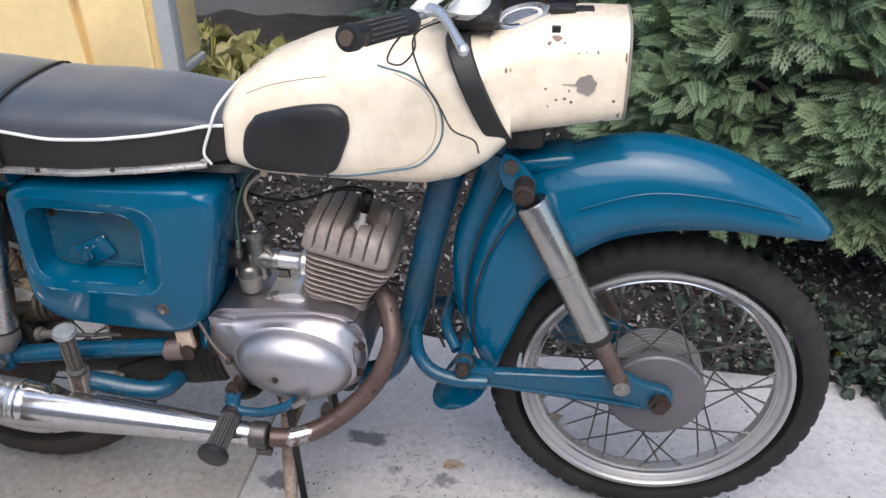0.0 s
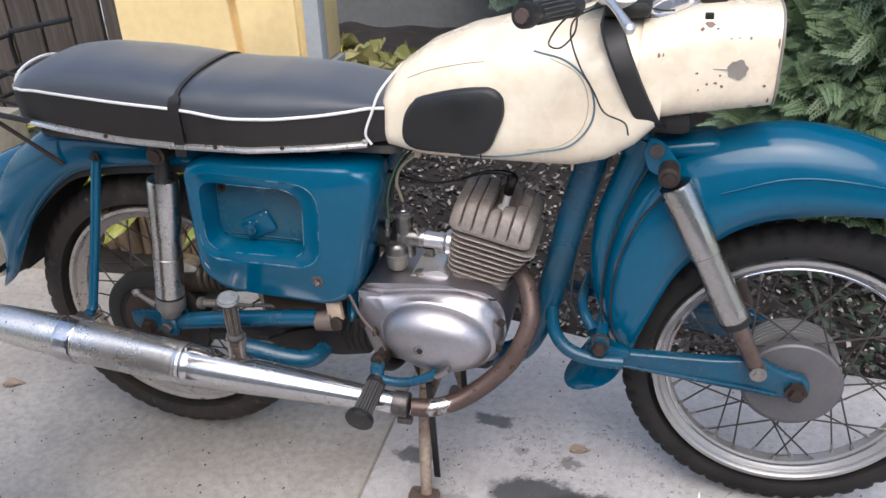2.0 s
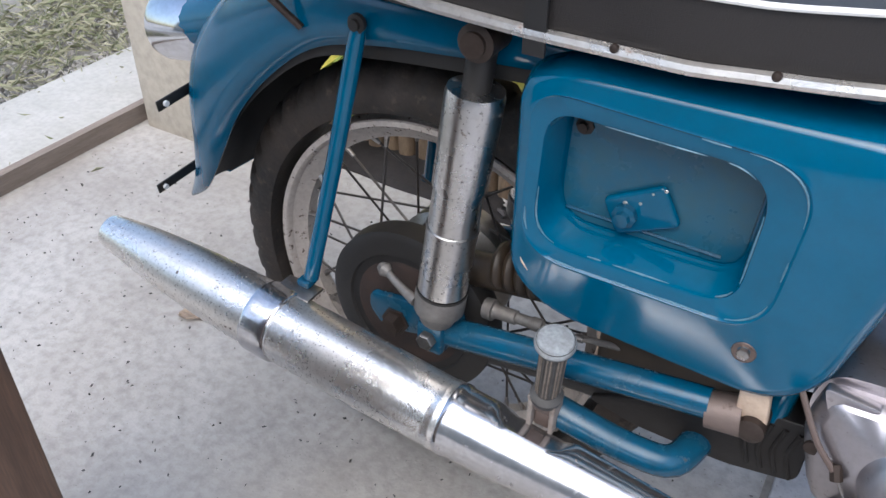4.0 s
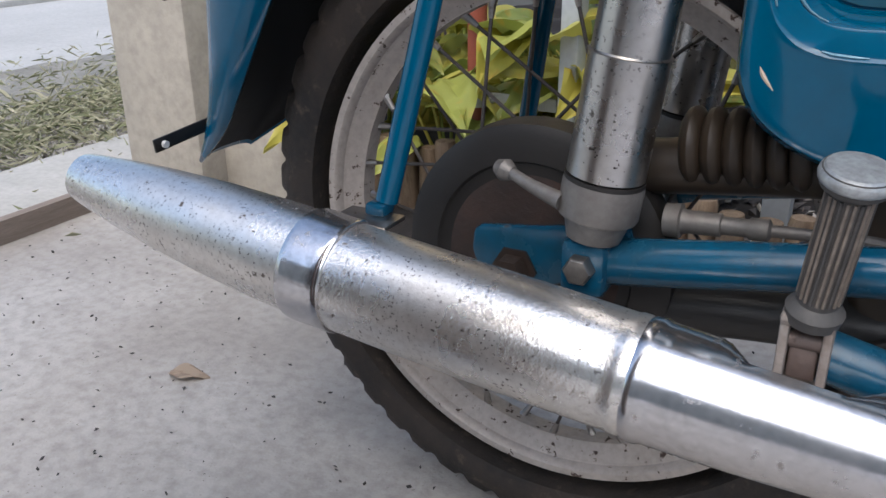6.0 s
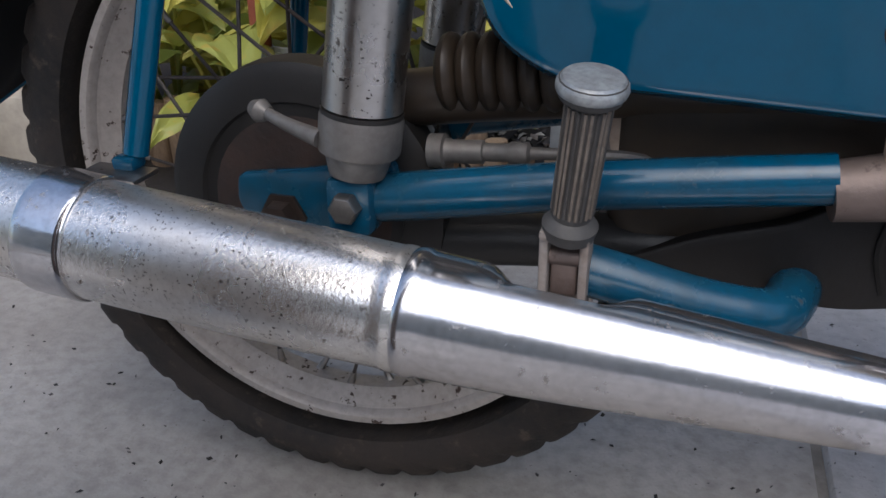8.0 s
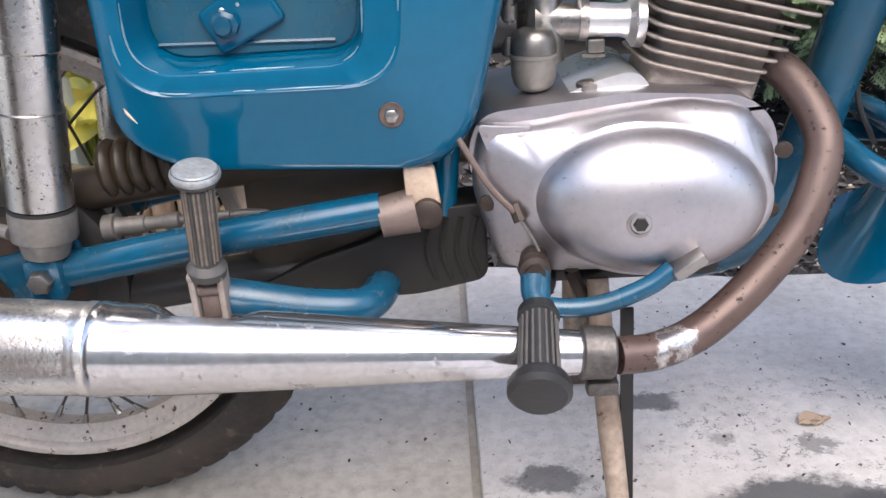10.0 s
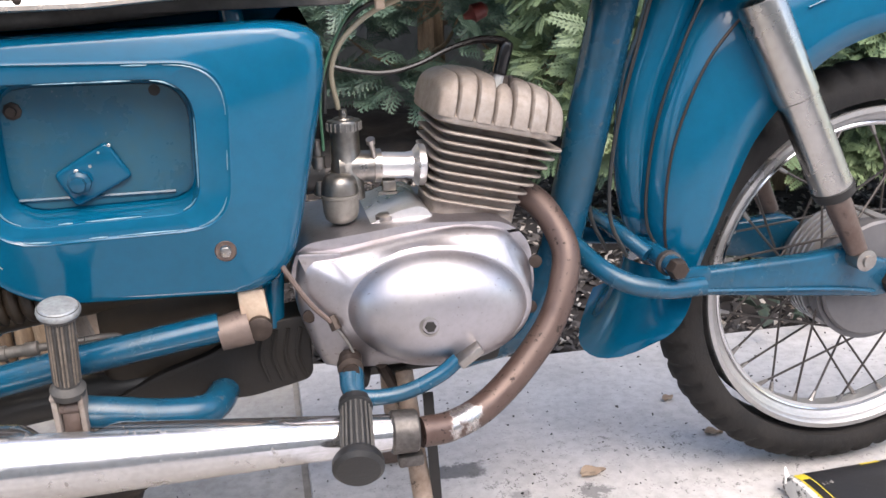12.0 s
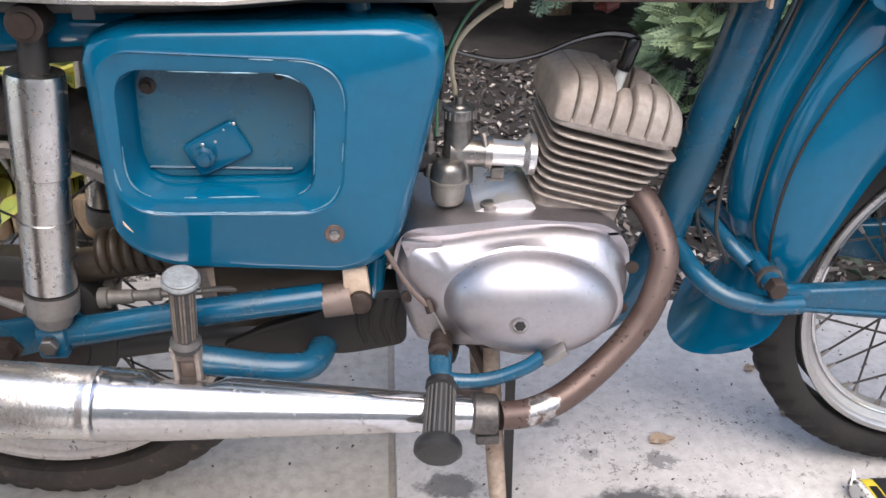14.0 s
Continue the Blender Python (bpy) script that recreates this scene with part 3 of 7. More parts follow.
def on_bed(r):
    x = r.uniform(-0.2, 3.4)
    y = (0.56 if x < 0.75 else 0.46) + 1.25 * r.random() ** 1.3
    return x, y, -0.02 + bed(x, y) + 0.035 * noise.noise(V(x * 6, y * 6, 3.1)) + 0.004


scatter("mulch", 9000, on_bed, 0.020, LITTER, "dark mulch of bark chips and dead leaves on the soil", "mulch", 3)
scatter("pale_chips", 3600, on_bed, 0.012, PALELITTER, "pale stones and dry leaf bits on the soil", "litter", 4, lift=0.012)
scatter("leaf_litter", 700, lambda r: (r.uniform(1.35, 3.2), r.uniform(0.36, 0.85), 0.02), 0.026, IVY, "dark green ground cover leaves beside the yard floor", "ground cover", 8, lift=0.03)

# street side
setting("kerb", slab(rounded([(-1.46, -4), (-1.15, -4), (-1.15, 5), (-1.46, 5)], 0.02), -0.12, 0.012, bevel=0.01, plane="xy"), KERB, "pale concrete kerb strip along the yard", "kerb")
setting("edge_strip", slab([(-1.15, -4), (-1.128, -4), (-1.128, 5), (-1.15, 5)], -0.1, 0.03, bevel=0.003, plane="xy"), WEATHERED, "weathered board edging between floor and kerb", "edging")
setting("verge", rough_sheet(-2.7, -1.44, -4, 6, -0.04, 50, 200, 0.02, 5.0), VERGE, "stony soil verge beside the street", "verge")
scatter("verge_gravel", 9000, lambda r: (-1.46 - 0.55 * r.random() ** 1.4, r.uniform(-1.2, 4.5), -0.022), 0.016, GRAVEL, "grey gravel and dry plant bits on the verge", "gravel", 5, flat=0.5, slim=0.75)
scatter("verge_grass", 16000, lambda r: (-1.78 + r.gauss(0, 0.20) - (0.55 if r.random() < 0.12 else 0), r.uniform(-1.2, 4.5), -0.008), 0.017, GRASSY, "dry grass clippings on the verge", "grass", 6, lift=0.012, slim=0.28)
setting("pavement", slab(rounded([(-6.3, -30), (-4.6, -30), (-4.6, 40), (-6.3, 40)], 0.1), -0.12, -0.02, bevel=0.02, plane="xy"), KERB, "pale pavement across the street", "pavement")
setting("house_wall", box((1.7, 3.3, 1.2), (6.6, 0.25, 2.8), 0.01), WALLGREY, "dim grey rendered wall behind the hedge", "wall")


# unseen wall added behind the camera to shape reflections and light
setting("reflection_wall", box((0.8, -5.2, 1.3), (12.0, 0.2, 3.0), 0.01), REFLECTWALL, "unseen plain grey-beige wall added behind the camera for reflections", "wall")


# ---------------- plinth, posts, fence ----------------
def concrete_post():
    top = thing("fence_pillar", (-1.04, 0.56, 0), "rough grey concrete fence pillar with a brown timber post", "pillar")
    part("pillar_block", box((-1.008, 0.60, 0.20), (0.20, 0.27, 0.46), 0.012), CONCRETE, top)
    part("footing", box((-0.88, 0.64, 0.05), (0.26, 0.22, 0.22), 0.02), CONCRETE, top)
    part("timber_post", box((-1.05, 0.60, 1.10), (0.075, 0.075, 1.35), 0.006), WOOD, top)
    return top


concrete_post()


def porch_post():
    top = thing("porch_post", (-0.13, -0.56, 0), "reddish brown stained timber porch post", "post")
    part("post", box((-0.089, -0.556, 1.1), (0.10, 0.09, 2.2), 0.007), WOOD, top)
    part("face_strip", box((-0.128, -0.606, 1.1), (0.028, 0.014, 2.2), 0.003), WOOD_DARK, top, "dark moulding strip on the post")
    part("corner_bead", box((-0.045, -0.602, 1.1), (0.014, 0.012, 2.2), 0.004), WOOD, top)
    part("side_board", box((-0.205, -0.600, 1.1), (0.080, 0.045, 2.2), 0.005), WOOD_RED, top, "reddish brown board beside the post")
    part("rear_board", box((-0.305, -0.625, 1.1), (0.095, 0.03, 2.2), 0.005), WOOD_DARK, top)
    part("foot_board", box((-0.242, -0.640, 0.05), (0.20, 0.03, 0.09), 0.004), WOOD_DARK, top)
    return top


porch_post()


def plank_fence():
    top = thing("plank_fence", (-1.0, 1.35, 0), "dark brown vertical plank fence with light gaps", "fence")
    me = mesh_of(box((0, 0, 0), (0.125, 0.022, 1.7), 0.004), "plank", PLANK)
    for k in range(9):
        piece("plank", me, top, pose(-1.95 + 0.137 * k, 1.42, 0.95, 0, random.uniform(-0.6, 0.6), 0))
    for z in (0.35, 1.25):
        part("rail", box((-1.40, 1.45, z), (1.3, 0.03, 0.06), 0.004), PLANK, top)
    return top


plank_fence()


# ---------------- yellow meter cabinet with pipes ----------------
def meter_cabinet():
    top = thing("meter_cabinet", (-0.2, 0.75, 0.59), "yellow moulded plastic meter cabinet on grey steel legs", "cabinet")
    x0, x1, y, z0, z1 = -0.455, 0.075, 0.66, 0.585, 1.35
    part("body", box(((x0 + x1) / 2, y + 0.13, (z0 + z1) / 2), (x1 - x0, 0.24, z1 - z0), 0.012), YELLOW, top)
    # raised front fields; the lower corners are stepped back
    part("front_panel", slab(rounded([(x0 + 0.005, z0 + 0.008), (-0.11, z0 + 0.008), (-0.125, 0.795), (0.045, 0.815), (0.045, z1 - 0.02), (x0 + 0.005, z1 - 0.02)], [0.005, 0.012, 0.02, 0.012, 0.012, 0.012]),
                             y - 0.014, y + 0.02, bevel=0.006), YELLOW, top, flat=True)
    part("corner_panel", slab(rounded([(-0.098, z0 + 0.008), (0.055, z0 + 0.008), (0.055, 0.795), (-0.108, 0.78)], 0.012), y - 0.002, y + 0.02, bevel=0.004), YELLOW, top)
    part("groove_ledge", slab(rounded([(x0 + 0.004, 0.835), (-0.30, 0.825), (-0.285, 0.838), (x0 + 0.004, 0.85)], 0.004), y - 0.022, y + 0.0, bevel=0.003), YELLOW, top)
    win = part("window_frame", slab(rounded([(-0.235, 0.842), (-0.135, 0.835), (-0.135, 0.915), (-0.235, 0.92)], 0.004), y - 0.018, y + 0.0, bevel=0.002), RUSTED_STEEL, top, "dark recessed window frame")
    part("label_plate", slab(rounded([(-0.226, 0.846), (-0.142, 0.84), (-0.142, 0.872), (-0.226, 0.877)], 0.002), y - 0.021, y - 0.012), PIPING, win, "white label plate with small print")
    for k in range(3):
        part("print_line", box((-0.186 + 0.004 * k, y - 0.0215, 0.867 - 0.008 * k), (0.062 - 0.012 * k, 0.002, 0.0028)), GREYLINE, win)
    part("base_flange", box(((x0 + x1) / 2, y + 0.12, z0 - 0.012), (x1 - x0 + 0.02, 0.25, 0.02), 0.003), GALV, top)
    for x in (0.098, -0.256):
        part("leg", box((x, y + 0.02 if x > 0 else y + 0.03, 0.65 if x > 0 else 0.28), (0.042 if x > 0 else 0.032, 0.045, 1.34 if x > 0 else 0.60), 0.004), GALV, top, "grey galvanised steel leg")
    return top


meter_cabinet()


def gas_pipe():
    top = thing("gas_pipe", (-0.44, 0.70, 0), "red-brown painted gas pipe rising into the cabinet", "pipe")
    part("riser", tube([(-0.440, 0.70, -0.02), (-0.440, 0.70, 0.58)], 0.0175, 20), REDPIPE, top)
    clamp = part("clamp", lathe([(0, 0.0178), (0, 0.0205), (0.026, 0.0205), (0.026, 0.0178)], (-0.440, 0.70, 0.205), (0, 0, 1), 24), GALV, top, "grey clamp band")
    part("clamp_strap", box((-0.363, 0.708, 0.218), (0.15, 0.004, 0.024), 0.001), GALV, clamp)
    part("clamp_bolt", lathe([(0, 0.006), (0.03, 0.006)], (-0.411, 0.69, 0.216), (0, 1, 0), 6), GALV, clamp)
    return top


gas_pipe()


# ---------------- border of stakes ----------------
def stake_border():
    top = thing("stake_border", (-0.4, 0.53, 0), "short weathered half-round wooden stakes edging the plant bed", "edging")
    me = mesh_of(lathe([(0, 0.021), (0.132, 0.0205), (0.143, 0.018), (0.145, 0.005)], (0, 0, 0), (0, 0, 1), 14), "stake", BAMBOO)
    x = -0.80
    while x < 0.42:
        piece("stake", me, top, pose(x, table(x, [(-0.80, 0.690), (-0.30, 0.660), (0.05, 0.575), (0.42, 0.535)]) + random.uniform(-0.008, 0.008), -0.012 + random.uniform(-0.012, 0.012), random.uniform(-3, 3), random.uniform(-3, 3), random.uniform(0, 360)))
        x += 0.045
    return top


stake_border()


# ---------------- plants ----------------
def leaf_mesh(name, mat, length=0.16, width=0.085, cup=0.25, nx=14, ny=8):
    bm = bmesh.new()
    g = []
    for i in range(nx + 1):
        t = i / nx
        w = width * math.sin(math.pi * min(t * 0.94 + 0.05, 1) ** 0.75) + 0.001
        row = []
        for j in range(ny + 1):
            s = (j / ny - 0.5) * 2
            row.append(bm.verts.new((t * length, s * w * 0.5, cup * (s * s) * w * 0.6 - 0.42 * length * t * t + 0.006 * math.sin(9 * t + 5 * s) + 0.003 * math.cos(s * 9))))
        g.append(row)
    for i in range(nx):
        for j in range(ny):
            bm.faces.new((g[i][j], g[i + 1][j], g[i + 1][j + 1], g[i][j + 1]))
    return mesh_of(bm, name, mat)


HOSTA_LEAVES = [leaf_mesh("leaf", HOSTA, l, w, c) for l, w, c in ((0.17, 0.10, 0.3), (0.14, 0.085, 0.5), (0.19, 0.09, 0.15))]
WILTED_LEAVES = [leaf_mesh("leaf", WILTED, l, w, c) for l, w, c in ((0.105, 0.07, 0.9), (0.085, 0.07, 1.2))]
STALK = mesh_of(tube([(0, 0, 0), (0, 0, 1)], 0.0035, 6), "stalk", HOSTA)


def hosta(x, y, z, n, seed, leaves, label, height=0.22):
    r = random.Random(seed)
    top = thing("hosta_plant", (x, y, z), label, "plant", "hostas in the bed")
    for k in range(n):
        a = 2.4 * k + r.uniform(-0.4, 0.4)
        h = height * r.uniform(0.25, 1.0)
        d = 0.03 + 0.10 * r.random()
        px, py = x + d * math.cos(a), y + d * math.sin(a)
        m = Matrix.Translation((px, py, z + h)) @ Euler((r.uniform(-0.5, 0.5), r.uniform(-0.7, 0.35), a + r.uniform(-0.5, 0.5))).to_matrix().to_4x4() @ Matrix.Scale(r.uniform(0.7, 1.15), 4)
        piece("leaf", leaves[k % len(leaves)], top, m)
        if k % 2 == 0:
            piece("stalk", STALK, top, between((x, y, z - 0.01), (px, py, z + h)))
    return top


for k, (x, y) in enumerate([(-0.70, 0.80), (-0.54, 0.78), (-0.40, 0.84), (-0.25, 0.80), (-0.62, 1.00), (-0.42, 1.02), (-0.14, 0.92), (-0.86, 0.90)]):
    hosta(x, y, 0.02, 22, 40 + k, HOSTA_LEAVES, "yellowing green hosta with broad ribbed leaves", 0.32)
for k, (x, y) in enumerate([(-0.30, 1.75), (-0.10, 1.62), (-0.15, 1.95), (0.10, 1.80), (0.28, 1.70), (-0.42, 2.05)]):
    hosta(x, y, 0.08, 44, 70 + k, WILTED_LEAVES, "wilted yellow-brown hosta heap on the soil", 0.22)


def frond_template(pairs, lobes):
    """One flat spray of a thuja: a stem with forked side lobes, as (vertices, faces)."""
    v, f = [], []

    def blade(p, d, l, w):
        k = len(v)
        n = V(-d.y, d.x, 0)
        v.extend([p, p + d * l * 0.34 + n * w * 0.5, p + d * l, p + d * l * 0.34 - n * w * 0.5])
        f.append((k, k + 3, k + 2, k + 1))

    blade(V(0, 0, 0), V(1, 0, 0), 1.0, 0.035)
    for i in range(pairs):
        t = 0.10 + 0.84 * i / pairs
        for s in (-1, 1):
            d = V(math.cos(0.72), s * math.sin(0.72), 0)
            l = 0.50 * (1 - 0.60 * t)
            p = V(t + (0.05 if s > 0 else 0), 0, 0)
            blade(p, d, l, 0.062)
            for j in range(lobes):
                u, e = 0.25 + 0.6 * j / lobes, 0.62 if j % 2 else -0.62
                blade(p + d * l * u, V(math.cos(0.72 + e), s * math.sin(0.72 + e), 0), l * (0.66 - 0.25 * u), 0.055)
    for p in v:
        p.z = -0.26 * p.x * p.x - 0.16 * abs(p.y)
    return v, f


FINE, COARSE = frond_template(7, 3), frond_template(6, 2)


def thuja(x, y, z, rx, ry, h, n, seed, mat, label, size, template, each=22):
    """A conifer: a tapered trunk with limbs and a crown of drooping boughs of flat sprays with gaps between."""
    r = random.Random(seed)
    top = thing("thuja_tree", (x, y, z), label, "conifer")
    trunk = [tube([(x, y, z - 0.05), (x + 0.02, y, z + h * 0.5), (x, y, z + h * 0.97)], [0.06, 0.04, 0.008], 8)]
    for k in range(26):
        a, t = 2.4 * k, 0.06 + 0.85 * k / 26
        l = 0.75 * (1 - 0.8 * t)
        trunk.append(tube([(x, y, z + h * t), (x + rx * l * math.cos(a) * 0.6, y + ry * l * math.sin(a) * 0.6, z + h * t + 0.06), (x + rx * l * math.cos(a), y + ry * l * math.sin(a), z + h * t + 0.16)], [0.012, 0.008, 0.003], 5, 3))
    part("trunk", joined(*trunk), BAMBOO, top)
    fv, ff = np.array([tuple(v) for v in template[0]]), np.array(template[1])
    verts = []
    for _ in range(n):
        t = r.random() ** 1.05
        a = r.uniform(0, 2 * math.pi)
        if math.sin(a) > 0.3 and r.random() < 0.8:
            a = -a
        inner = r.random() < 0.16
        k = (1 - 0.96 * t ** 1.9) * (0.88 + 0.20 * noise.noise(V(math.cos(a) * 2.6 + seed, math.sin(a) * 2.6, t * h * 3.5)) + r.uniform(-0.05, 0.05)) * (0.74 if inner else 1.0)
        c = V(x + rx * k * math.cos(a), y + ry * k * math.sin(a), z + 0.20 + 0.16 * max(math.cos(a), 0) + h * t)
        out = V(math.cos(a) * ry, math.sin(a) * rx, 0).normalized()
        tan = V(-out.y, out.x, 0)
        droop = r.uniform(-0.3, 0.45)
        lean = r.uniform(-0.5, 0.5)
        for j in range(each):
            u, w = r.uniform(-1, 1), r.random() ** 0.6
            p = c + tan * u * 0.11 + out * (0.075 * w - 0.05 * abs(u)) + V(0, 0, 1) * (droop * 0.10 * w - 0.06 * u * u + r.uniform(-0.045, 0.045))
            s = size * r.uniform(0.5, 1.2)
            d = (out * 0.7 + tan * (u * 0.9 + lean * 0.6 + r.uniform(-0.5, 0.5)) + V(0, 0, droop + r.uniform(-0.5, 0.4))).normalized()
            nn = V(0, 0, 0.6) + out * 0.8 + tan * (u * 0.35 + r.uniform(-0.6, 0.6))
            nn = (nn - d * nn.dot(d)).normalized()
            sd = nn.cross(d) * r.uniform(0.8, 1.25)
            bend = r.uniform(-0.5, 1.2)
            loc = fv * (1, 1, bend)
            verts.append(np.array(p) + (loc[:, :1] * np.array(d) + loc[:, 1:2] * np.array(sd) + loc[:, 2:] * np.array(nn)) * s)
    count = len(verts)
    co = np.concatenate(verts)
    quads = (ff[None] + (np.arange(count) * len(fv))[:, None, None]).reshape(-1)
    me = bpy.data.meshes.new("crown")
    me.vertices.add(len(co))
    me.vertices.foreach_set("co", co.astype(np.float32).ravel())
    me.loops.add(len(quads))
    me.loops.foreach_set("vertex_index", quads.astype(np.int32))
    me.polygons.add(len(quads) // 4)
    me.polygons.foreach_set("loop_start", np.arange(0, len(quads), 4, dtype=np.int32))
    me.update(calc_edges=True)
    me.materials.append(mat)
    crown = new("crown", me)
    crown.parent = top
    crown.matrix_parent_inverse = base_of(top).inverted()
    tagged(crown, "dense drooping flat green sprays")
    return top


thuja(1.95, 1.28, 0.06, 0.78, 0.66, 2.3, 520, 11, THUJA, "bushy light green thuja with flat drooping sprays", 0.088, FINE, 34)
# trees behind, in the green that holds their shade
thuja(3.15, 2.35, 0.06, 0.65, 0.5, 2.3, 110, 12, THUJA_SHADED, "thuja further back in the bed, shade put into its green", 0.125, COARSE)
thuja(1.10, 2.35, 0.10, 0.62, 0.55, 2.4, 160, 13, THUJA_SHADED, "thuja further back in the bed, shade put into its green", 0.125, COARSE)
thuja(1.55, 2.30, 0.10, 0.50, 0.42, 2.3, 90, 16, THUJA_SHADED, "thuja further back in the bed, shade put into its green", 0.125, COARSE)
thuja(0.55, 2.75, 0.10, 0.50, 0.45, 2.3, 90, 14, THUJA_SHADED, "thuja further back in the bed, shade put into its green", 0.13, COARSE)
thuja(2.1, 2.6, 0.10, 0.65, 0.55, 2.5, 90, 15, THUJA_SHADED, "thuja further back in the bed, shade put into its green", 0.13, COARSE)


# low creeping plants at the edge of the bed
IVY_LEAVES = [leaf_mesh("leaf", IVY, l, w, c, 4, 4) for l, w, c in ((0.045, 0.036, 0.4), (0.036, 0.034, 0.2), (0.055, 0.038, 0.3))]
IVY_STALK = mesh_of(tube([(0, 0, 0), (0, 0, 1)], 0.0012, 4), "stalk", IVY)


def ground_cover(x, y, n, seed, spread, height):
    r = random.Random(seed)
    top = thing("creeping_plant", (x, y, 0.02), "low creeping plant with small dark green rounded leaves", "plant", "creeping plants in the bed")
    for k in range(n):
        a, d = r.uniform(0, 2 * math.pi), spread * r.random() ** 0.6
        h = height * r.uniform(0.15, 1.0) * (1.15 - d / spread)
        p = V(x + d * math.cos(a), y + d * math.sin(a) * 0.8, 0.015 + h)
        piece("leaf", IVY_LEAVES[k % 3], top, Matrix.Translation(p) @ Euler((r.uniform(-0.5, 0.5), r.uniform(-0.4, 0.6), r.uniform(0, 6.28))).to_matrix().to_4x4() @ Matrix.Scale(r.uniform(0.7, 1.2), 4))
        if k % 3 == 0:
            piece("stalk", IVY_STALK, top, between((x + d * 0.6 * math.cos(a), y + d * 0.5 * math.sin(a), 0.0), p))
    return top


for k, (x, y, n, sp, h) in enumerate([(1.72, 0.58, 60, 0.16, 0.10), (1.90, 0.52, 70, 0.18, 0.12), (2.10, 0.56, 60, 0.18, 0.12), (1.80, 0.40, 26, 0.10, 0.03), (1.62, 0.86, 30, 0.12, 0.10)]):
    ground_cover(x, y, n, 300 + k, sp, h)


# ---------------- the motorcycle ----------------
bike = thing("motorcycle", (0.6, 0, 0), "old blue and cream motorcycle standing on its centre stand", "motorcycle")
AXF, AXR = (1.228, 0.0, 0.2955), (0.006, 0.0, 0.2895)
RIGHT = (0, -1, 0)


def tyre_mesh(c, outer, bead, half, blocks, seg=300):
    """Tyre with a rounded section, two side grooves and tread blocks at the shoulder."""
    prof = []
    for k in range(17):
        a = -0.5 * math.pi * 1.28 + k / 16 * math.pi * 1.28
        prof.append((half * math.sin(a), (outer + bead) / 2 + (outer - bead) / 2 * math.cos(a) * 1.0))
    rings = []
    for i in range(seg):
        a = 2 * math.pi * i / seg
        ring = []
        for k, (y, r) in enumerate(prof):
            u = abs(k - 8) / 8
            if blocks and 0.12 < u < 0.55 and i % 6 in (0, 1):
                r -= 0.0055
            if u < 0.07 or 0.3 < u < 0.34:
                r -= 0.0025
            ring.append((c[0] + r * math.cos(a), y, c[2] + r * math.sin(a)))
        rings.append(ring)
    return loft(rings + [rings[0]], closed=True, caps=(False, False))


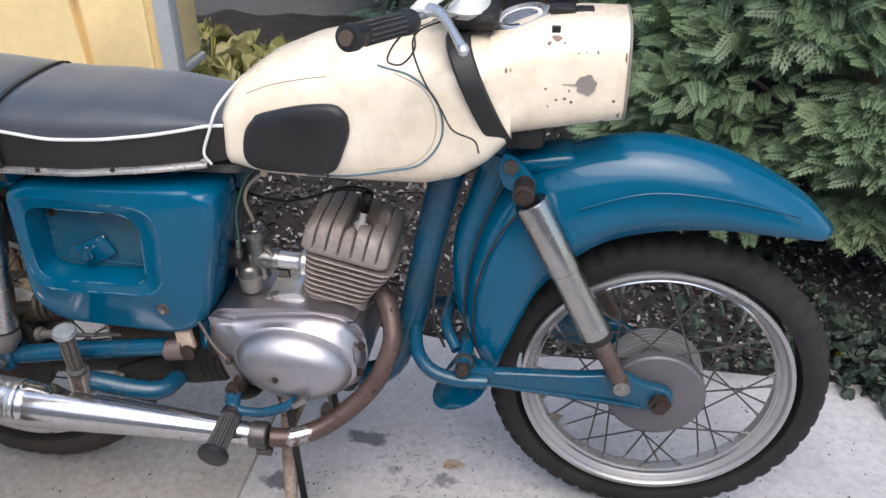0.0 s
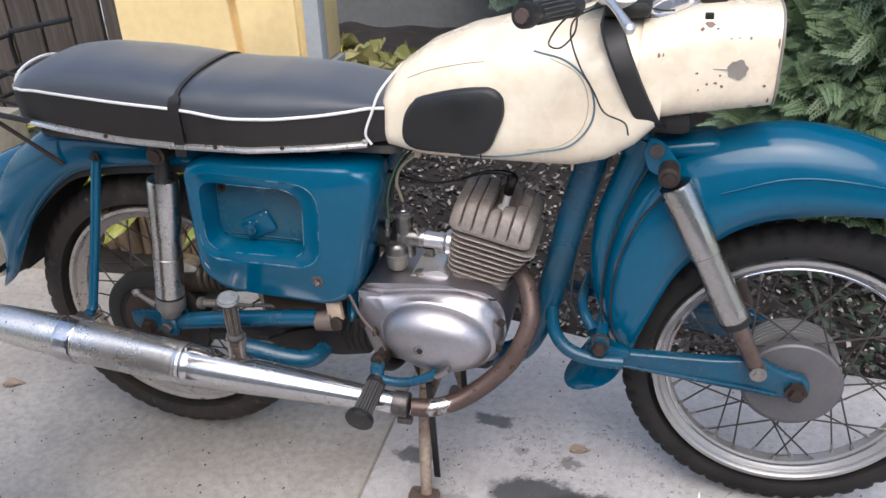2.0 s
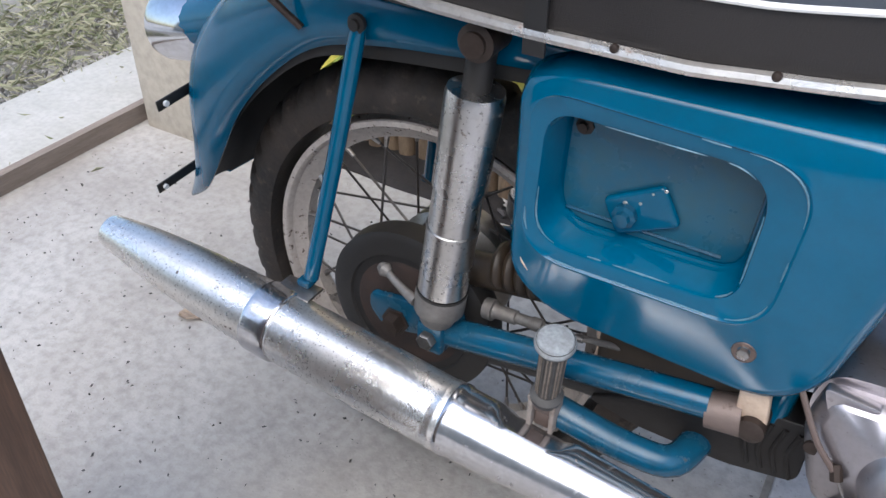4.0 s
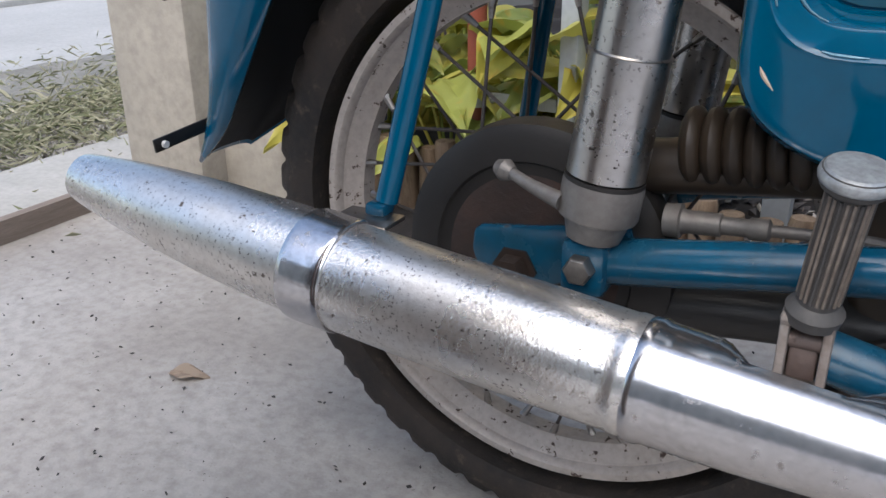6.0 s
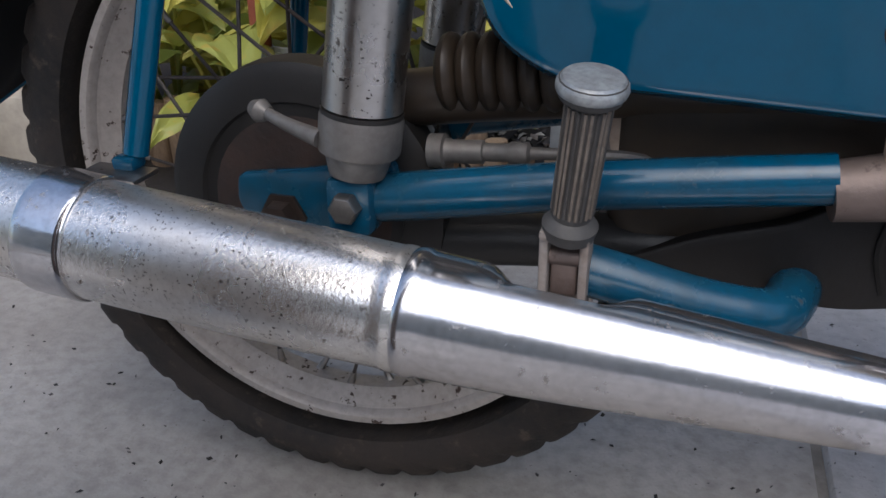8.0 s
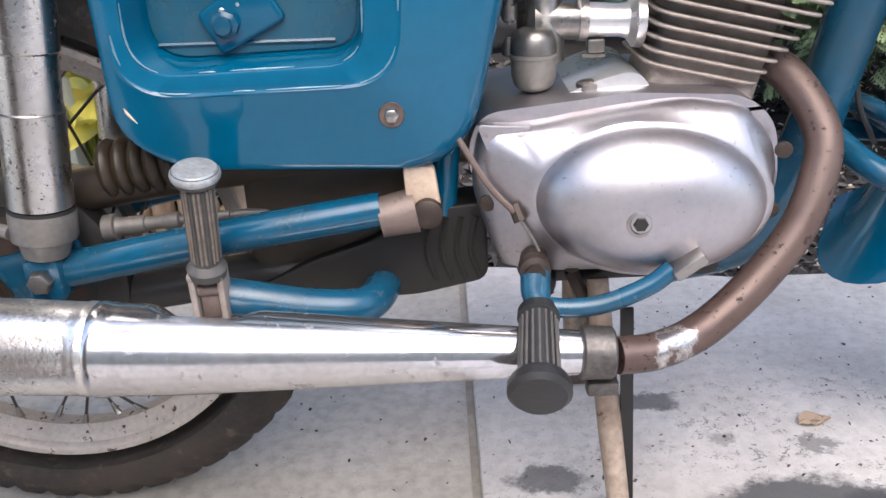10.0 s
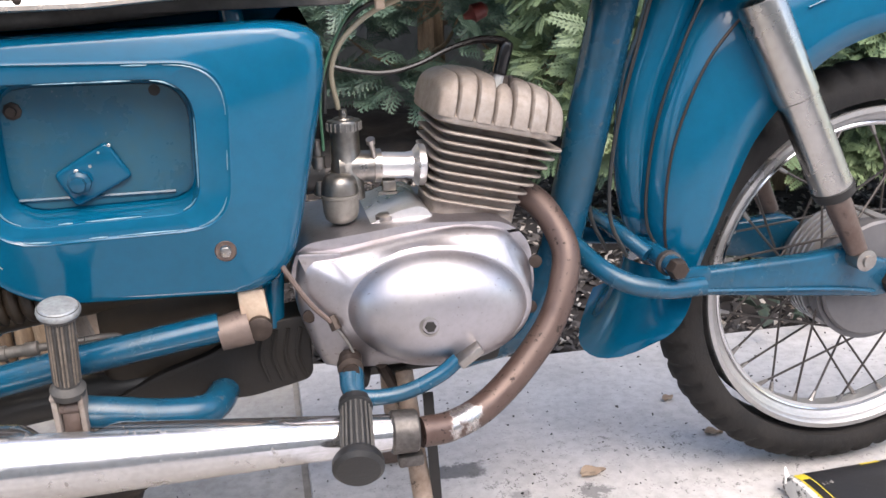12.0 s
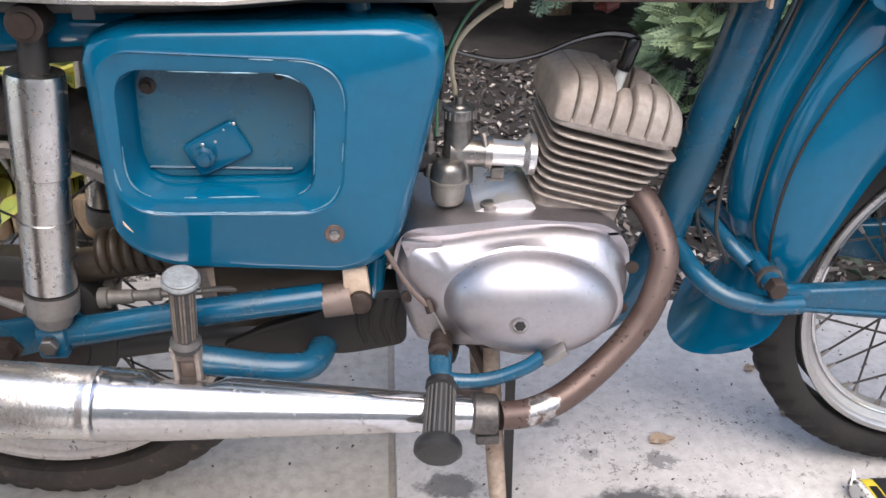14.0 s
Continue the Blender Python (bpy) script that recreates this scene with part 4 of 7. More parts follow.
def wheel(name, c, rim_mat, tyre_half, outer, front):
    """Hub with tyre, rim, spokes and nipples under it."""
    if front:
        hub = part(name, lathe([(-0.058, 0.02), (-0.056, 0.074), (-0.046, 0.080), (-0.040, 0.080), (-0.036, 0.072), (0.02, 0.072), (0.022, 0.083), (0.046, 0.085), (0.048, 0.03)], c, RIGHT, 48), HUBGREY, bike, "front wheel with a grey painted hub")
        # cooling ribs of the drum
        part("drum_ribs", joined(*[lathe([(h, 0.078), (h, 0.0865), (h + 0.004, 0.0865), (h + 0.004, 0.078)], c, RIGHT, 48) for h in (-0.032, -0.022, -0.012, -0.002, 0.008)]), RIM, hub)
        part("brake_plate", lathe([(0.047, 0.03), (0.047, 0.0820), (0.052, 0.0822), (0.055, 0.079), (0.057, 0.05), (0.057, 0.02)], (c[0], c[1], c[2] + 0.005), RIGHT, 48), HUBGREY, hub, "plain dark grey brake plate")
    else:
        hub = part(name, lathe([(-0.07, 0.02), (-0.068, 0.082), (-0.03, 0.085), (0.0, 0.045), (0.02, 0.045), (0.03, 0.075), (0.04, 0.078), (0.042, 0.02)], c, RIGHT, 40), CARB, bike, "rear wheel with a dusty hub")
    part("tyre", tyre_mesh(c, outer, 0.2245, tyre_half, True), TYRE if front else TYRE_REAR, hub, "worn black road tyre with shoulder blocks")
    # rim: stepped section
    half = 0.029
    prof = [(-half, 0.2375), (-half + 0.003, 0.2385), (-half + 0.006, 0.235), (-half + 0.009, 0.226), (-0.012, 0.219), (-0.009, 0.213), (0.009, 0.213), (0.012, 0.219), (half - 0.009, 0.226), (half - 0.006, 0.235), (half - 0.003, 0.2385), (half, 0.2375),
            (half, 0.231), (half - 0.002, 0.2285), (half - 0.010, 0.2262), (half - 0.0125, 0.2205), (0.013, 0.2172), (0.0095, 0.2095), (-0.0095, 0.2095), (-0.013, 0.2172), (-half + 0.0125, 0.2205), (-half + 0.010, 0.2262), (-half + 0.002, 0.2285), (-half, 0.231)]
    rings = [[(c[0] + r * math.cos(a), y, c[2] + r * math.sin(a)) for y, r in prof] for a in (2 * math.pi * k / 96 for k in range(97))]
    rings = [[(c[0] + (x - c[0]) * 0.985, y, c[2] + (z - c[2]) * 0.985) for x, y, z in r_] for r_ in rings]
    part("rim", loft(rings, caps=(False, False)), rim_mat, hub, "painted steel rim with small rust specks")
    if front:
        for y in (-0.0135, 0.0135):
            part("rim_ring", tube([(c[0] + 0.2118 * math.cos(2 * math.pi * k / 72), y, c[2] + 0.2118 * math.sin(2 * math.pi * k / 72)) for k in range(73)], 0.0022, 6, 1), CHROME, hub, "bright pressed rim edge")
    bar = mesh_of(tube([(0, 0, 0), (0, 0, 1)], 0.0017, 7), "spoke", SPOKE)
    nip = mesh_of(lathe([(-0.016, 0.0024), (-0.004, 0.0036), (0.0, 0.0048), (0.003, 0.0052)], (0, 0, 0), (0, 0, 1), 7), "nipple", STEEL)
    for k in range(36):
        near = k % 2
        lean = 1 if (k // 2) % 2 else -1
        a = 2 * math.pi * k / 36
        b = a + lean * (0.95 if front else 0.85)
        hr, hy = (0.077, -0.038 if near else 0.038) if front else (0.075, -0.036 if near else 0.05)
        p = V(c[0] + hr * math.cos(b), hy, c[2] + hr * math.sin(b))
        q = V(c[0] + 0.208 * math.cos(a), -0.005 if near else 0.005, c[2] + 0.208 * math.sin(a))
        piece("spoke", bar, hub, between(p, q))
        d = (q - p).normalized()
        piece("nipple", nip, hub, Matrix.Translation(q) @ d.to_track_quat('Z', 'Y').to_matrix().to_4x4())
    return hub


front_wheel = wheel("front_wheel", AXF, RIM, 0.036, 0.2935, True)
rear_wheel = wheel("rear_wheel", AXR, REAR_RIM, 0.042, 0.3035, False)


def fender(crown, edge, width, n, shape=2.4):
    """A mudguard sheet: crown and edge are matching lists of (x, z) points, width of half widths."""
    cr, ed, wd = spline(crown, n), spline(edge, n), spline([(w,) for w in width], n)
    rows = []
    for c, e, w in zip(cr, ed, wd):
        row = []
        for k in range(21):
            a = math.pi * k / 20
            u = math.copysign(abs(math.cos(a)) ** (2 / shape), math.cos(a))
            v = math.sin(a) ** (2 / shape)
            row.append((e[0] + (c[0] - e[0]) * v, -float(w[0]) * u, e[1] + (c[1] - e[1]) * v))
        rows.append(row)
    return loft(rows, closed=False)


front_fender = part("front_fender", fender(
    [(1.461, 0.622), (1.416, 0.666), (1.346, 0.708), (1.272, 0.738), (1.192, 0.752), (1.120, 0.748), (1.05, 0.729), (0.992, 0.700), (0.943, 0.645), (0.907, 0.56), (0.893, 0.47), (0.898, 0.39), (0.92, 0.335)],
    [(1.440, 0.612), (1.395, 0.622), (1.345, 0.631), (1.285, 0.637), (1.211, 0.634), (1.143, 0.620), (1.094, 0.597), (1.050, 0.556), (1.014, 0.510), (0.990, 0.455), (0.972, 0.405), (0.962, 0.375), (0.956, 0.345)],
    [0.040, 0.056, 0.066, 0.072, 0.075, 0.076, 0.077, 0.077, 0.076, 0.075, 0.073, 0.070, 0.064], 5), BLUE, bike, "deeply valanced glossy blue front mudguard", solid=0.0025)
part("fender_rib", tube([(1.40, -0.0545, 0.657), (1.28, -0.072, 0.688), (1.17, -0.0755, 0.693), (1.07, -0.0755, 0.661)], 0.0012, 6), BLUE, front_fender)
part("fender_neck", box((1.005, 0, 0.712), (0.12, 0.080, 0.032), 0.014, Euler((0, radians(-8), 0)).to_matrix(), 3), BLUE, bike)
# rolled seam down the back of the mudguard
part("fender_seam", tube([(0.998, -0.070, 0.665), (0.949, -0.066, 0.60), (0.916, -0.060, 0.50), (0.913, -0.056, 0.40), (0.928, -0.052, 0.345)], 0.0018, 6), RUSTED_STEEL, front_fender)
part("fender_cable", tube([(0.962, -0.050, 0.70), (0.931, -0.048, 0.63), (0.904, -0.043, 0.54), (0.894, -0.041, 0.46), (0.897, -0.044, 0.40), (0.918, -0.066, 0.362)], 0.0021, 7), CABLE, front_fender, "black brake cable lying along the mudguard")

# splash flap below the loop
flap_rows = []
for i in range(9):
    t = i / 8
    row = []
    for k in range(13):
        s = k / 12 * 2 - 1
        row.append((0.889 - 0.030 * t - 0.028 * t ** 3 + 0.062 * s * s * (1 - 0.15 * t), s * (0.074 + 0.026 * math.sin(1.5 * t)), 0.350 - 0.124 * t + 0.046 * t * t * abs(s) ** 2.5))
    flap_rows.append(row)
flap_rows = [row + [(x + 0.0015, y * 0.97, z - 0.0015) for x, y, z in row[::-1]] for row in flap_rows]
part("splash_flap", loft(flap_rows), BLUE, bike, "blue dished splash flap below the front mudguard")

# fork: pivot loop, arms, spring units
fork = part("fork_loop", tube([(0.940, -0.107, 0.344), (0.890, -0.112, 0.347), (0.846, -0.105, 0.357), (0.819, -0.077, 0.371), (0.808, -0.036, 0.383), (0.806, 0.0, 0.387), (0.808, 0.036, 0.383), (0.819, 0.077, 0.371), (0.846, 0.105, 0.357), (0.890, 0.112, 0.347), (0.940, 0.107, 0.344)], 0.0122, 14), GRIMYBLUE, bike, "blue bent tube loop carrying the front swing arms")
part("cross_tube", tube([(0.900, -0.112, 0.374), (0.900, 0.112, 0.374)], 0.0125, 14), GRIMYBLUE, fork)
part("rear_tube", tube([(0.862, 0.10, 0.395), (0.86, -0.02, 0.40), (0.885, -0.07, 0.378)], 0.010, 12), GRIMYBLUE, fork)
for s in (-1, 1):
    hexnut((0.900, s * 0.111, 0.374), (0, s, 0), 0.0125, 0.016, RUSTED_STEEL, fork, "pivot_bolt", "dark rusty pivot nut")
    part("nut_collar", lathe([(0, 0.013), (0, 0.0155), (0.008, 0.0155), (0.009, 0.0125)], (0.900, s * 0.092, 0.374), (0, s, 0), 18), GRIMYIRON, fork)
    part("lug", box((0.928, s * 0.098, 0.356), (0.050, 0.016, 0.020), 0.006), GRIMYBLUE, fork)
    arm_out = rounded([(0.932, 0.330), (0.932, 0.361), (1.10, 0.359), (1.165, 0.365), (1.20, 0.342), (1.25, 0.328), (1.256, 0.295), (1.215, 0.286), (1.14, 0.298)], [0.008, 0.008, 0.02, 0.014, 0.02, 0.015, 0.015, 0.015, 0.03])
    arm_bm = slab(arm_out, s * 0.082, s * 0.104, bevel=0.006, seg=3)
    for v in arm_bm.verts:
        v.co.y -= s * 0.024 * max(v.co.x - 0.98, 0) / 0.25
    arm = part("swing_arm_front", arm_bm, GRIMYBLUE, bike, "tapered blue pressed-steel front swing arm")
    part("arm_lip", tube([(0.940, s * 0.104, 0.336), (1.13, s * 0.091, 0.311), (1.20, s * 0.084, 0.297)], 0.003, 6), GRIMYBLUE, arm)
    part("axle_nut", lathe([(0, 0.019), (0.010, 0.019), (0.011, 0.013), (0.020, 0.012), (0.021, 0.004)], (AXF[0] + 0.002, s * 0.081, AXF[2] + 0.013), (0, s, 0), 6), RUSTED_STEEL, arm, "rusty hexagonal axle nut")
    lo, hi = V(1.162, s * 0.096, 0.352), V(0.982, s * 0.086, 0.706)
    ax = (hi - lo).normalized()
    L = (hi - lo).length
    unit = part("spring_unit_front", lathe([(0.105, 0.010), (0.105, 0.024), (0.112, 0.0252), (0.118, 0.0245), (0.235, 0.0245), (0.237, 0.0262), (0.358, 0.0265), (0.363, 0.025), (0.3635, 0.010)], lo, ax, 32), SATIN, bike, "scratched chrome-sleeved front spring unit")
    part("lower_rod", lathe([(0.012, 0.013), (0.05, 0.0145), (0.075, 0.016), (0.105, 0.016)], lo, ax, 20), RUST, unit, "rust-brown lower damper tube")
    part("rubber_boot", lathe([(0.092, 0.0175), (0.096, 0.024), (0.108, 0.0265), (0.112, 0.02)], lo, ax, 24), BLACK, unit)
    part("upper_eye", lathe([(-0.02, 0.0165), (0.02, 0.0165), (0.022, 0.011), (0.029, 0.010), (0.030, 0.006)], hi + V(0, 0, -0.002) - ax * 0.012, (0, s, 0), 20), RUSTED_STEEL, unit, "rusty upper mounting eye")
    part("lower_eye", lathe([(-0.014, 0.014), (0.014, 0.014), (0.016, 0.008), (0.020, 0.008)], lo, (0, s, 0), 16), STEEL, unit)
    part("bracket", slab(rounded([(0.955, 0.688), (0.99, 0.672), (1.005, 0.70), (0.975, 0.735), (0.955, 0.745), (0.945, 0.72)], 0.008), s * 0.060, s * 0.070, bevel=0.003), BLUE, unit)
    part("bracket_ring", lathe([(0, 0.0055), (0, 0.0115), (0.005, 0.0115), (0.005, 0.0055)], (0.966, s * 0.070, 0.724), (0, s, 0), 20), GRIMYIRON, unit)

# frame
frame_part = part("frame", tube([(0.878, -0.006, 0.755), (0.853, -0.008, 0.645), (0.832, -0.009, 0.55), (0.811, -0.009, 0.455), (0.787, -0.006, 0.36), (0.742, 0, 0.270), (0.66, 0, 0.245)], [0.028, 0.028, 0.027, 0.026, 0.025, 0.024, 0.022], 18), GRIMYBLUE, bike, "blue painted tubular steel frame")
part("steering_head", tube([(0.87, 0, 0.86), (0.935, 0, 0.70)], 0.028, 20), BLUE, frame_part)
part("fork_stem", tube([(0.950, 0, 0.72), (0.921, 0, 0.634), (0.901, 0, 0.574), (0.894, 0, 0.497), (0.902, 0, 0.423), (0.922, 0, 0.372)], [0.032, 0.028, 0.027, 0.026, 0.025, 0.023], 20), BLUE, frame_part)
part("top_tube", tube([(0.87, 0, 0.80), (0.60, 0, 0.735), (0.30, 0, 0.70), (0.02, 0, 0.69)], 0.022, 14), BLUE, frame_part)
for s in (-1, 1):
    part("rear_loop", tube([(0.43, s * 0.05, 0.70), (0.25, s * 0.075, 0.69), (0.05, s * 0.080, 0.69), (-0.14, s * 0.075, 0.695)], 0.011, 10), RUBBER_GREY, frame_part)
    part("engine_hanger", tube([(0.42, s * 0.045, 0.69), (0.44, s * 0.06, 0.50), (0.43, s * 0.06, 0.34)], 0.013, 10), BLUE, frame_part)


# fuel tank
def tank_mesh():
    top = [(0.512, 0.762), (0.522, 0.802), (0.546, 0.833), (0.593, 0.866), (0.66, 0.893), (0.72, 0.907), (0.80, 0.916), (0.88, 0.916), (0.93, 0.912), (0.965, 0.906)]
    bot = [(0.512, 0.724), (0.53, 0.701), (0.60, 0.691), (0.84, 0.691), (0.89, 0.704), (0.93, 0.729), (0.965, 0.767)]
    wid = [(0.512, 0.062), (0.530, 0.088), (0.57, 0.103), (0.63, 0.114), (0.72, 0.122), (0.80, 0.124), (0.88, 0.121), (0.965, 0.112)]
    rings = []
    for k in range(48):
        x = 0.512 + (0.965 - 0.512) * (k / 47) ** 1.15
        rings.append([(x, y, z) for y, z in section(table(x, wid), table(x, bot), table(x, top), 2.7, 64, 0.10, 4.2)])
    return loft(rings)


tank = part("fuel_tank", tank_mesh(), CREAM, bike, "cream painted fuel tank with pinstripes and rust specks")
part("tank_underside", slab(rounded([(0.60, -0.060), (0.85, -0.060), (0.85, 0.060), (0.60, 0.060)], 0.03, 5), 0.6875, 0.699, bevel=0.003, plane="xy"), RUST, tank, "rusty brown underside of the tank")


def tank_side(x, z, off=0.0):
    """The y of the tank's near flank at x, z."""
    w = table(x, [(0.512, 0.062), (0.530, 0.088), (0.57, 0.103), (0.63, 0.114), (0.72, 0.122), (0.80, 0.124), (0.88, 0.121), (0.965, 0.112)])
    zt = table(x, [(0.512, 0.762), (0.522, 0.802), (0.546, 0.833), (0.593, 0.866), (0.66, 0.893), (0.72, 0.907), (0.80, 0.916), (0.88, 0.916), (0.965, 0.906)])
    zb = table(x, [(0.512, 0.724), (0.53, 0.701), (0.60, 0.691), (0.84, 0.691), (0.89, 0.704), (0.93, 0.729), (0.965, 0.767)])
    s = min(max((z - (zb + zt) / 2) / ((zt - zb) / 2), -0.995), 0.995)
    q = 2.7 if s > 0 else 4.2
    return -w * (1 - abs(s) ** q) ** (1 / q) * (1 - 0.10 * (s + 1) / 2) - off


def pad():
    out = by_angle(rounded([(0.559, 0.713), (0.707, 0.713), (0.740, 0.797), (0.724, 0.828), (0.642, 0.822), (0.571, 0.792)], [0.035, 0.03, 0.025, 0.02, 0.06, 0.035], 8), (0.650, 0.767), 64)
    c = np.array((0.650, 0.767))
    rings = []
    for scale, off in ((1.0, -0.006), (1.0, 0.004), (0.97, 0.008), (0.88, 0.0105), (0.55, 0.012), (0.2, 0.012)):
        rings.append([(p[0], tank_side(*p, off), p[1]) for p in (c + (q - c) * scale for q in out)])
    return loft(rings)


part("knee_pad", pad(), RUBBER, tank, "black rubber knee pad")


def flank_line(pts, r, mat, name):
    part(name, tube([(x, tank_side(x, z, r * 0.35), z) for x, z in (tuple(p) for p in spline(pts, 10))], r, 6, 1), mat, tank)


flank_line([(0.775, 0.880), (0.825, 0.868), (0.862, 0.835), (0.868, 0.785), (0.838, 0.743), (0.79, 0.728), (0.72, 0.712), (0.66, 0.709)], 0.0016, BLUELINE, "blue_pinstripe")
flank_line([(0.80, 0.872), (0.842, 0.852), (0.860, 0.815), (0.853, 0.77), (0.82, 0.740), (0.77, 0.730)], 0.0006, TANLINE, "grey_pinstripe")
flank_line([(0.572, 0.826), (0.61, 0.842), (0.66, 0.855), (0.70, 0.862)], 0.0008, TANLINE, "grey_pinstripe")


def nacelle_mesh():
    top = [(0.93, 0.914), (0.96, 0.924), (1.0, 0.936), (1.06, 0.942), (1.124, 0.941)]
    bot = [(0.93, 0.768), (0.968, 0.772), (1.04, 0.783), (1.124, 0.796)]
    wid = [(0.93, 0.112), (0.98, 0.104), (1.06, 0.096), (1.124, 0.092)]
    rings = [[(x, y, z) for y, z in section(table(x, wid), table(x, bot), table(x, top), 3.4, 56, 0.03)] for x in np.linspace(0.93, 1.121, 18)]
    rim = [(1.123, 0.985), (1.1235, 0.93), (1.115, 0.92)]
    for x, k in rim:
        rings.append([(x, y * k, 0.869 + (z - 0.869) * k) for y, z in section(0.092, 0.797, 0.940, 3.4, 56, 0.03)])
    return loft(rings)


nacelle = part("headlamp_housing", nacelle_mesh(), CREAM, bike, "cream painted headlamp housing, chipped and rust-stained")
part("headlamp_glass", loft([[(x, y * k, 0.869 + (z - 0.869) * k) for y, z in section(0.084, 0.806, 0.932, 3.4, 56, 0.03)] for x, k in ((1.111, 1.0), (1.122, 0.9), (1.128, 0.5), (1.130, 0.1))]), CHROME, nacelle)
part("housing_edge", tube([(1.122, y, z) for y, z in section(0.0925, 0.7965, 0.9405, 3.4, 56, 0.03)] + [(1.122, *section(0.0925, 0.7965, 0.9405, 3.4, 56, 0.03)[0])], 0.0022, 6, 1), GREYLINE, nacelle)
hub_spot = by_angle([(1.066 + 0.0138 * math.cos(a) * (1 + 0.10 * math.sin(7 * a)), 0.862 + 0.0138 * math.sin(a) * (1 + 0.12 * math.cos(5 * a))) for a in np.linspace(0, 2 * math.pi, 60)[:-1]], (1.066, 0.862), 40)
part("emblem_scar", loft([[(p[0], -0.0955 - 0.0006, p[1]) for p in hub_spot], [(p[0], -0.0945, p[1]) for p in hub_spot]]), GREYLINE, nacelle, "round bare grey patch of a lost emblem")


def paint_chip(x, z, w, h, seed):
    """A flake of lost paint on the flank of the headlamp housing."""
    r = random.Random(seed)
    pts = [(x + w * math.cos(a) * r.uniform(0.55, 1.1), z + h * math.sin(a) * r.uniform(0.55, 1.1)) for a in (2 * math.pi * k / 11 for k in range(11))]
    wid, zb, zt = table(x, [(0.93, 0.112), (0.98, 0.104), (1.06, 0.096), (1.124, 0.092)]), table(x, [(0.93, 0.768), (0.968, 0.772), (1.04, 0.783), (1.124, 0.796)]), table(x, [(0.93, 0.914), (0.96, 0.924), (1.0, 0.936), (1.06, 0.942), (1.124, 0.941)])

    def flank(v, off):
        s = min(max((v - (zb + zt) / 2) / ((zt - zb) / 2), -0.99), 0.99)
        return -wid * (1 - abs(s) ** 3.4) ** (1 / 3.4) * (1 - 0.03 * (s + 1) / 2) - off

    part("paint_chip", loft([[(a, flank(b, 0.0005), b) for a, b in pts], [(a, flank(b, -0.001), b) for a, b in pts]]), CHIP, nacelle)


for k, (x, z, w, h) in enumerate([(1.023, 0.922, 0.008, 0.004), (1.013, 0.916, 0.004, 0.003), (1.034, 0.917, 0.003, 0.002), (1.038, 0.842, 0.003, 0.002), (1.047, 0.837, 0.003, 0.0025), (1.026, 0.840, 0.002, 0.002), (0.956, 0.881, 0.002, 0.004), (0.962, 0.882, 0.0015, 0.003),
                                   (1.079, 0.906, 0.0025, 0.003), (1.117, 0.900, 0.0018, 0.009), (1.011, 0.856, 0.0025, 0.002), (1.043, 0.853, 0.002, 0.002), (1.015, 0.831, 0.0016, 0.0016), (1.105, 0.839, 0.003, 0.0025), (0.987, 0.785, 0.012, 0.0018), (1.017, 0.788, 0.009, 0.0015),
                                   (1.072, 0.796, 0.008, 0.0014), (1.053, 0.905, 0.002, 0.001), (1.064, 0.906, 0.002, 0.001), (1.113, 0.815, 0.002, 0.006), (1.09, 0.803, 0.006, 0.002)]):
    paint_chip(x, z, w, h, k)
part("emblem_slot", box((1.04, -0.0962, 0.862), (0.03, 0.002, 0.0014)), GREYLINE, nacelle)
part("switch_hole", box((1.021, -0.070, 0.931), (0.012, 0.010, 0.008), 0.001), BLACK, nacelle)

# rubber band between tank and housing
band_rows = []
for k in range(25):
    a = -math.pi * 0.97 + k / 24 * math.pi * 1.94
    z = 0.838 + 0.080 * math.cos(a)
    y = 0.119 * math.copysign(abs(math.sin(a)) ** 0.4, math.sin(a))
    xc = 0.919 - (z - 0.845) * 0.47
    wdt = 0.0175
    band_rows.append([(xc - wdt, y * 1.03, z), (xc - wdt * 0.8, y * 1.055, z * 1.003), (xc + wdt * 0.8, y * 1.04, z * 1.003), (xc + wdt, y * 1.0, z), (xc, y * 0.9, 0.838 + (z - 0.838) * 0.94)])
part("rubber_band", loft(band_rows), RUBBER, bike, "wide black rubber band between tank and headlamp housing")

# instruments
SX, SZ = 0.968, 0.921


def dial_ring(k, h, slope=0.24):
    return [(SX + 0.039 * k * math.cos(a), 0.042 * k * math.sin(a), SZ + h + slope * 0.039 * k * math.cos(a) + 0.006 * k * math.sin(a)) for a in np.linspace(0, 2 * math.pi, 41)[:-1]]


speedo = part("speedometer", loft([dial_ring(k, h) for k, h in ((1.08, -0.03), (1.07, 0.004), (1.04, 0.010), (0.90, 0.011), (0.88, 0.004), (0.1, 0.004))]), BRIGHT_SKYLIT_ALU, nacelle, "oval speedometer with a bright metal rim")
# the dial's bright colour stands for sky mirrored in the glass
part("dial", loft([dial_ring(k, 0.0065) for k in (0.87, 0.05)]), BRIGHT_SKYLIT_ALU, speedo, "dial, silvered for the sky mirrored in its glass")
part("dial_scale", loft([dial_ring(k, 0.0075) for k in (0.80, 0.66)], caps=(False, False)), PIPING, speedo, "pale dial scale")
part("ignition_switch", box((1.028, 0.0, 0.943), (0.038, 0.04, 0.012), 0.004), BLACK, nacelle)
part("ignition_key", box((1.018, 0.010, 0.956), (0.046, 0.005, 0.006), 0.002), STEEL, nacelle)
part("lamp_switch", box((1.060, 0.0, 0.940), (0.026, 0.025, 0.010), 0.003), BLACK, nacelle)

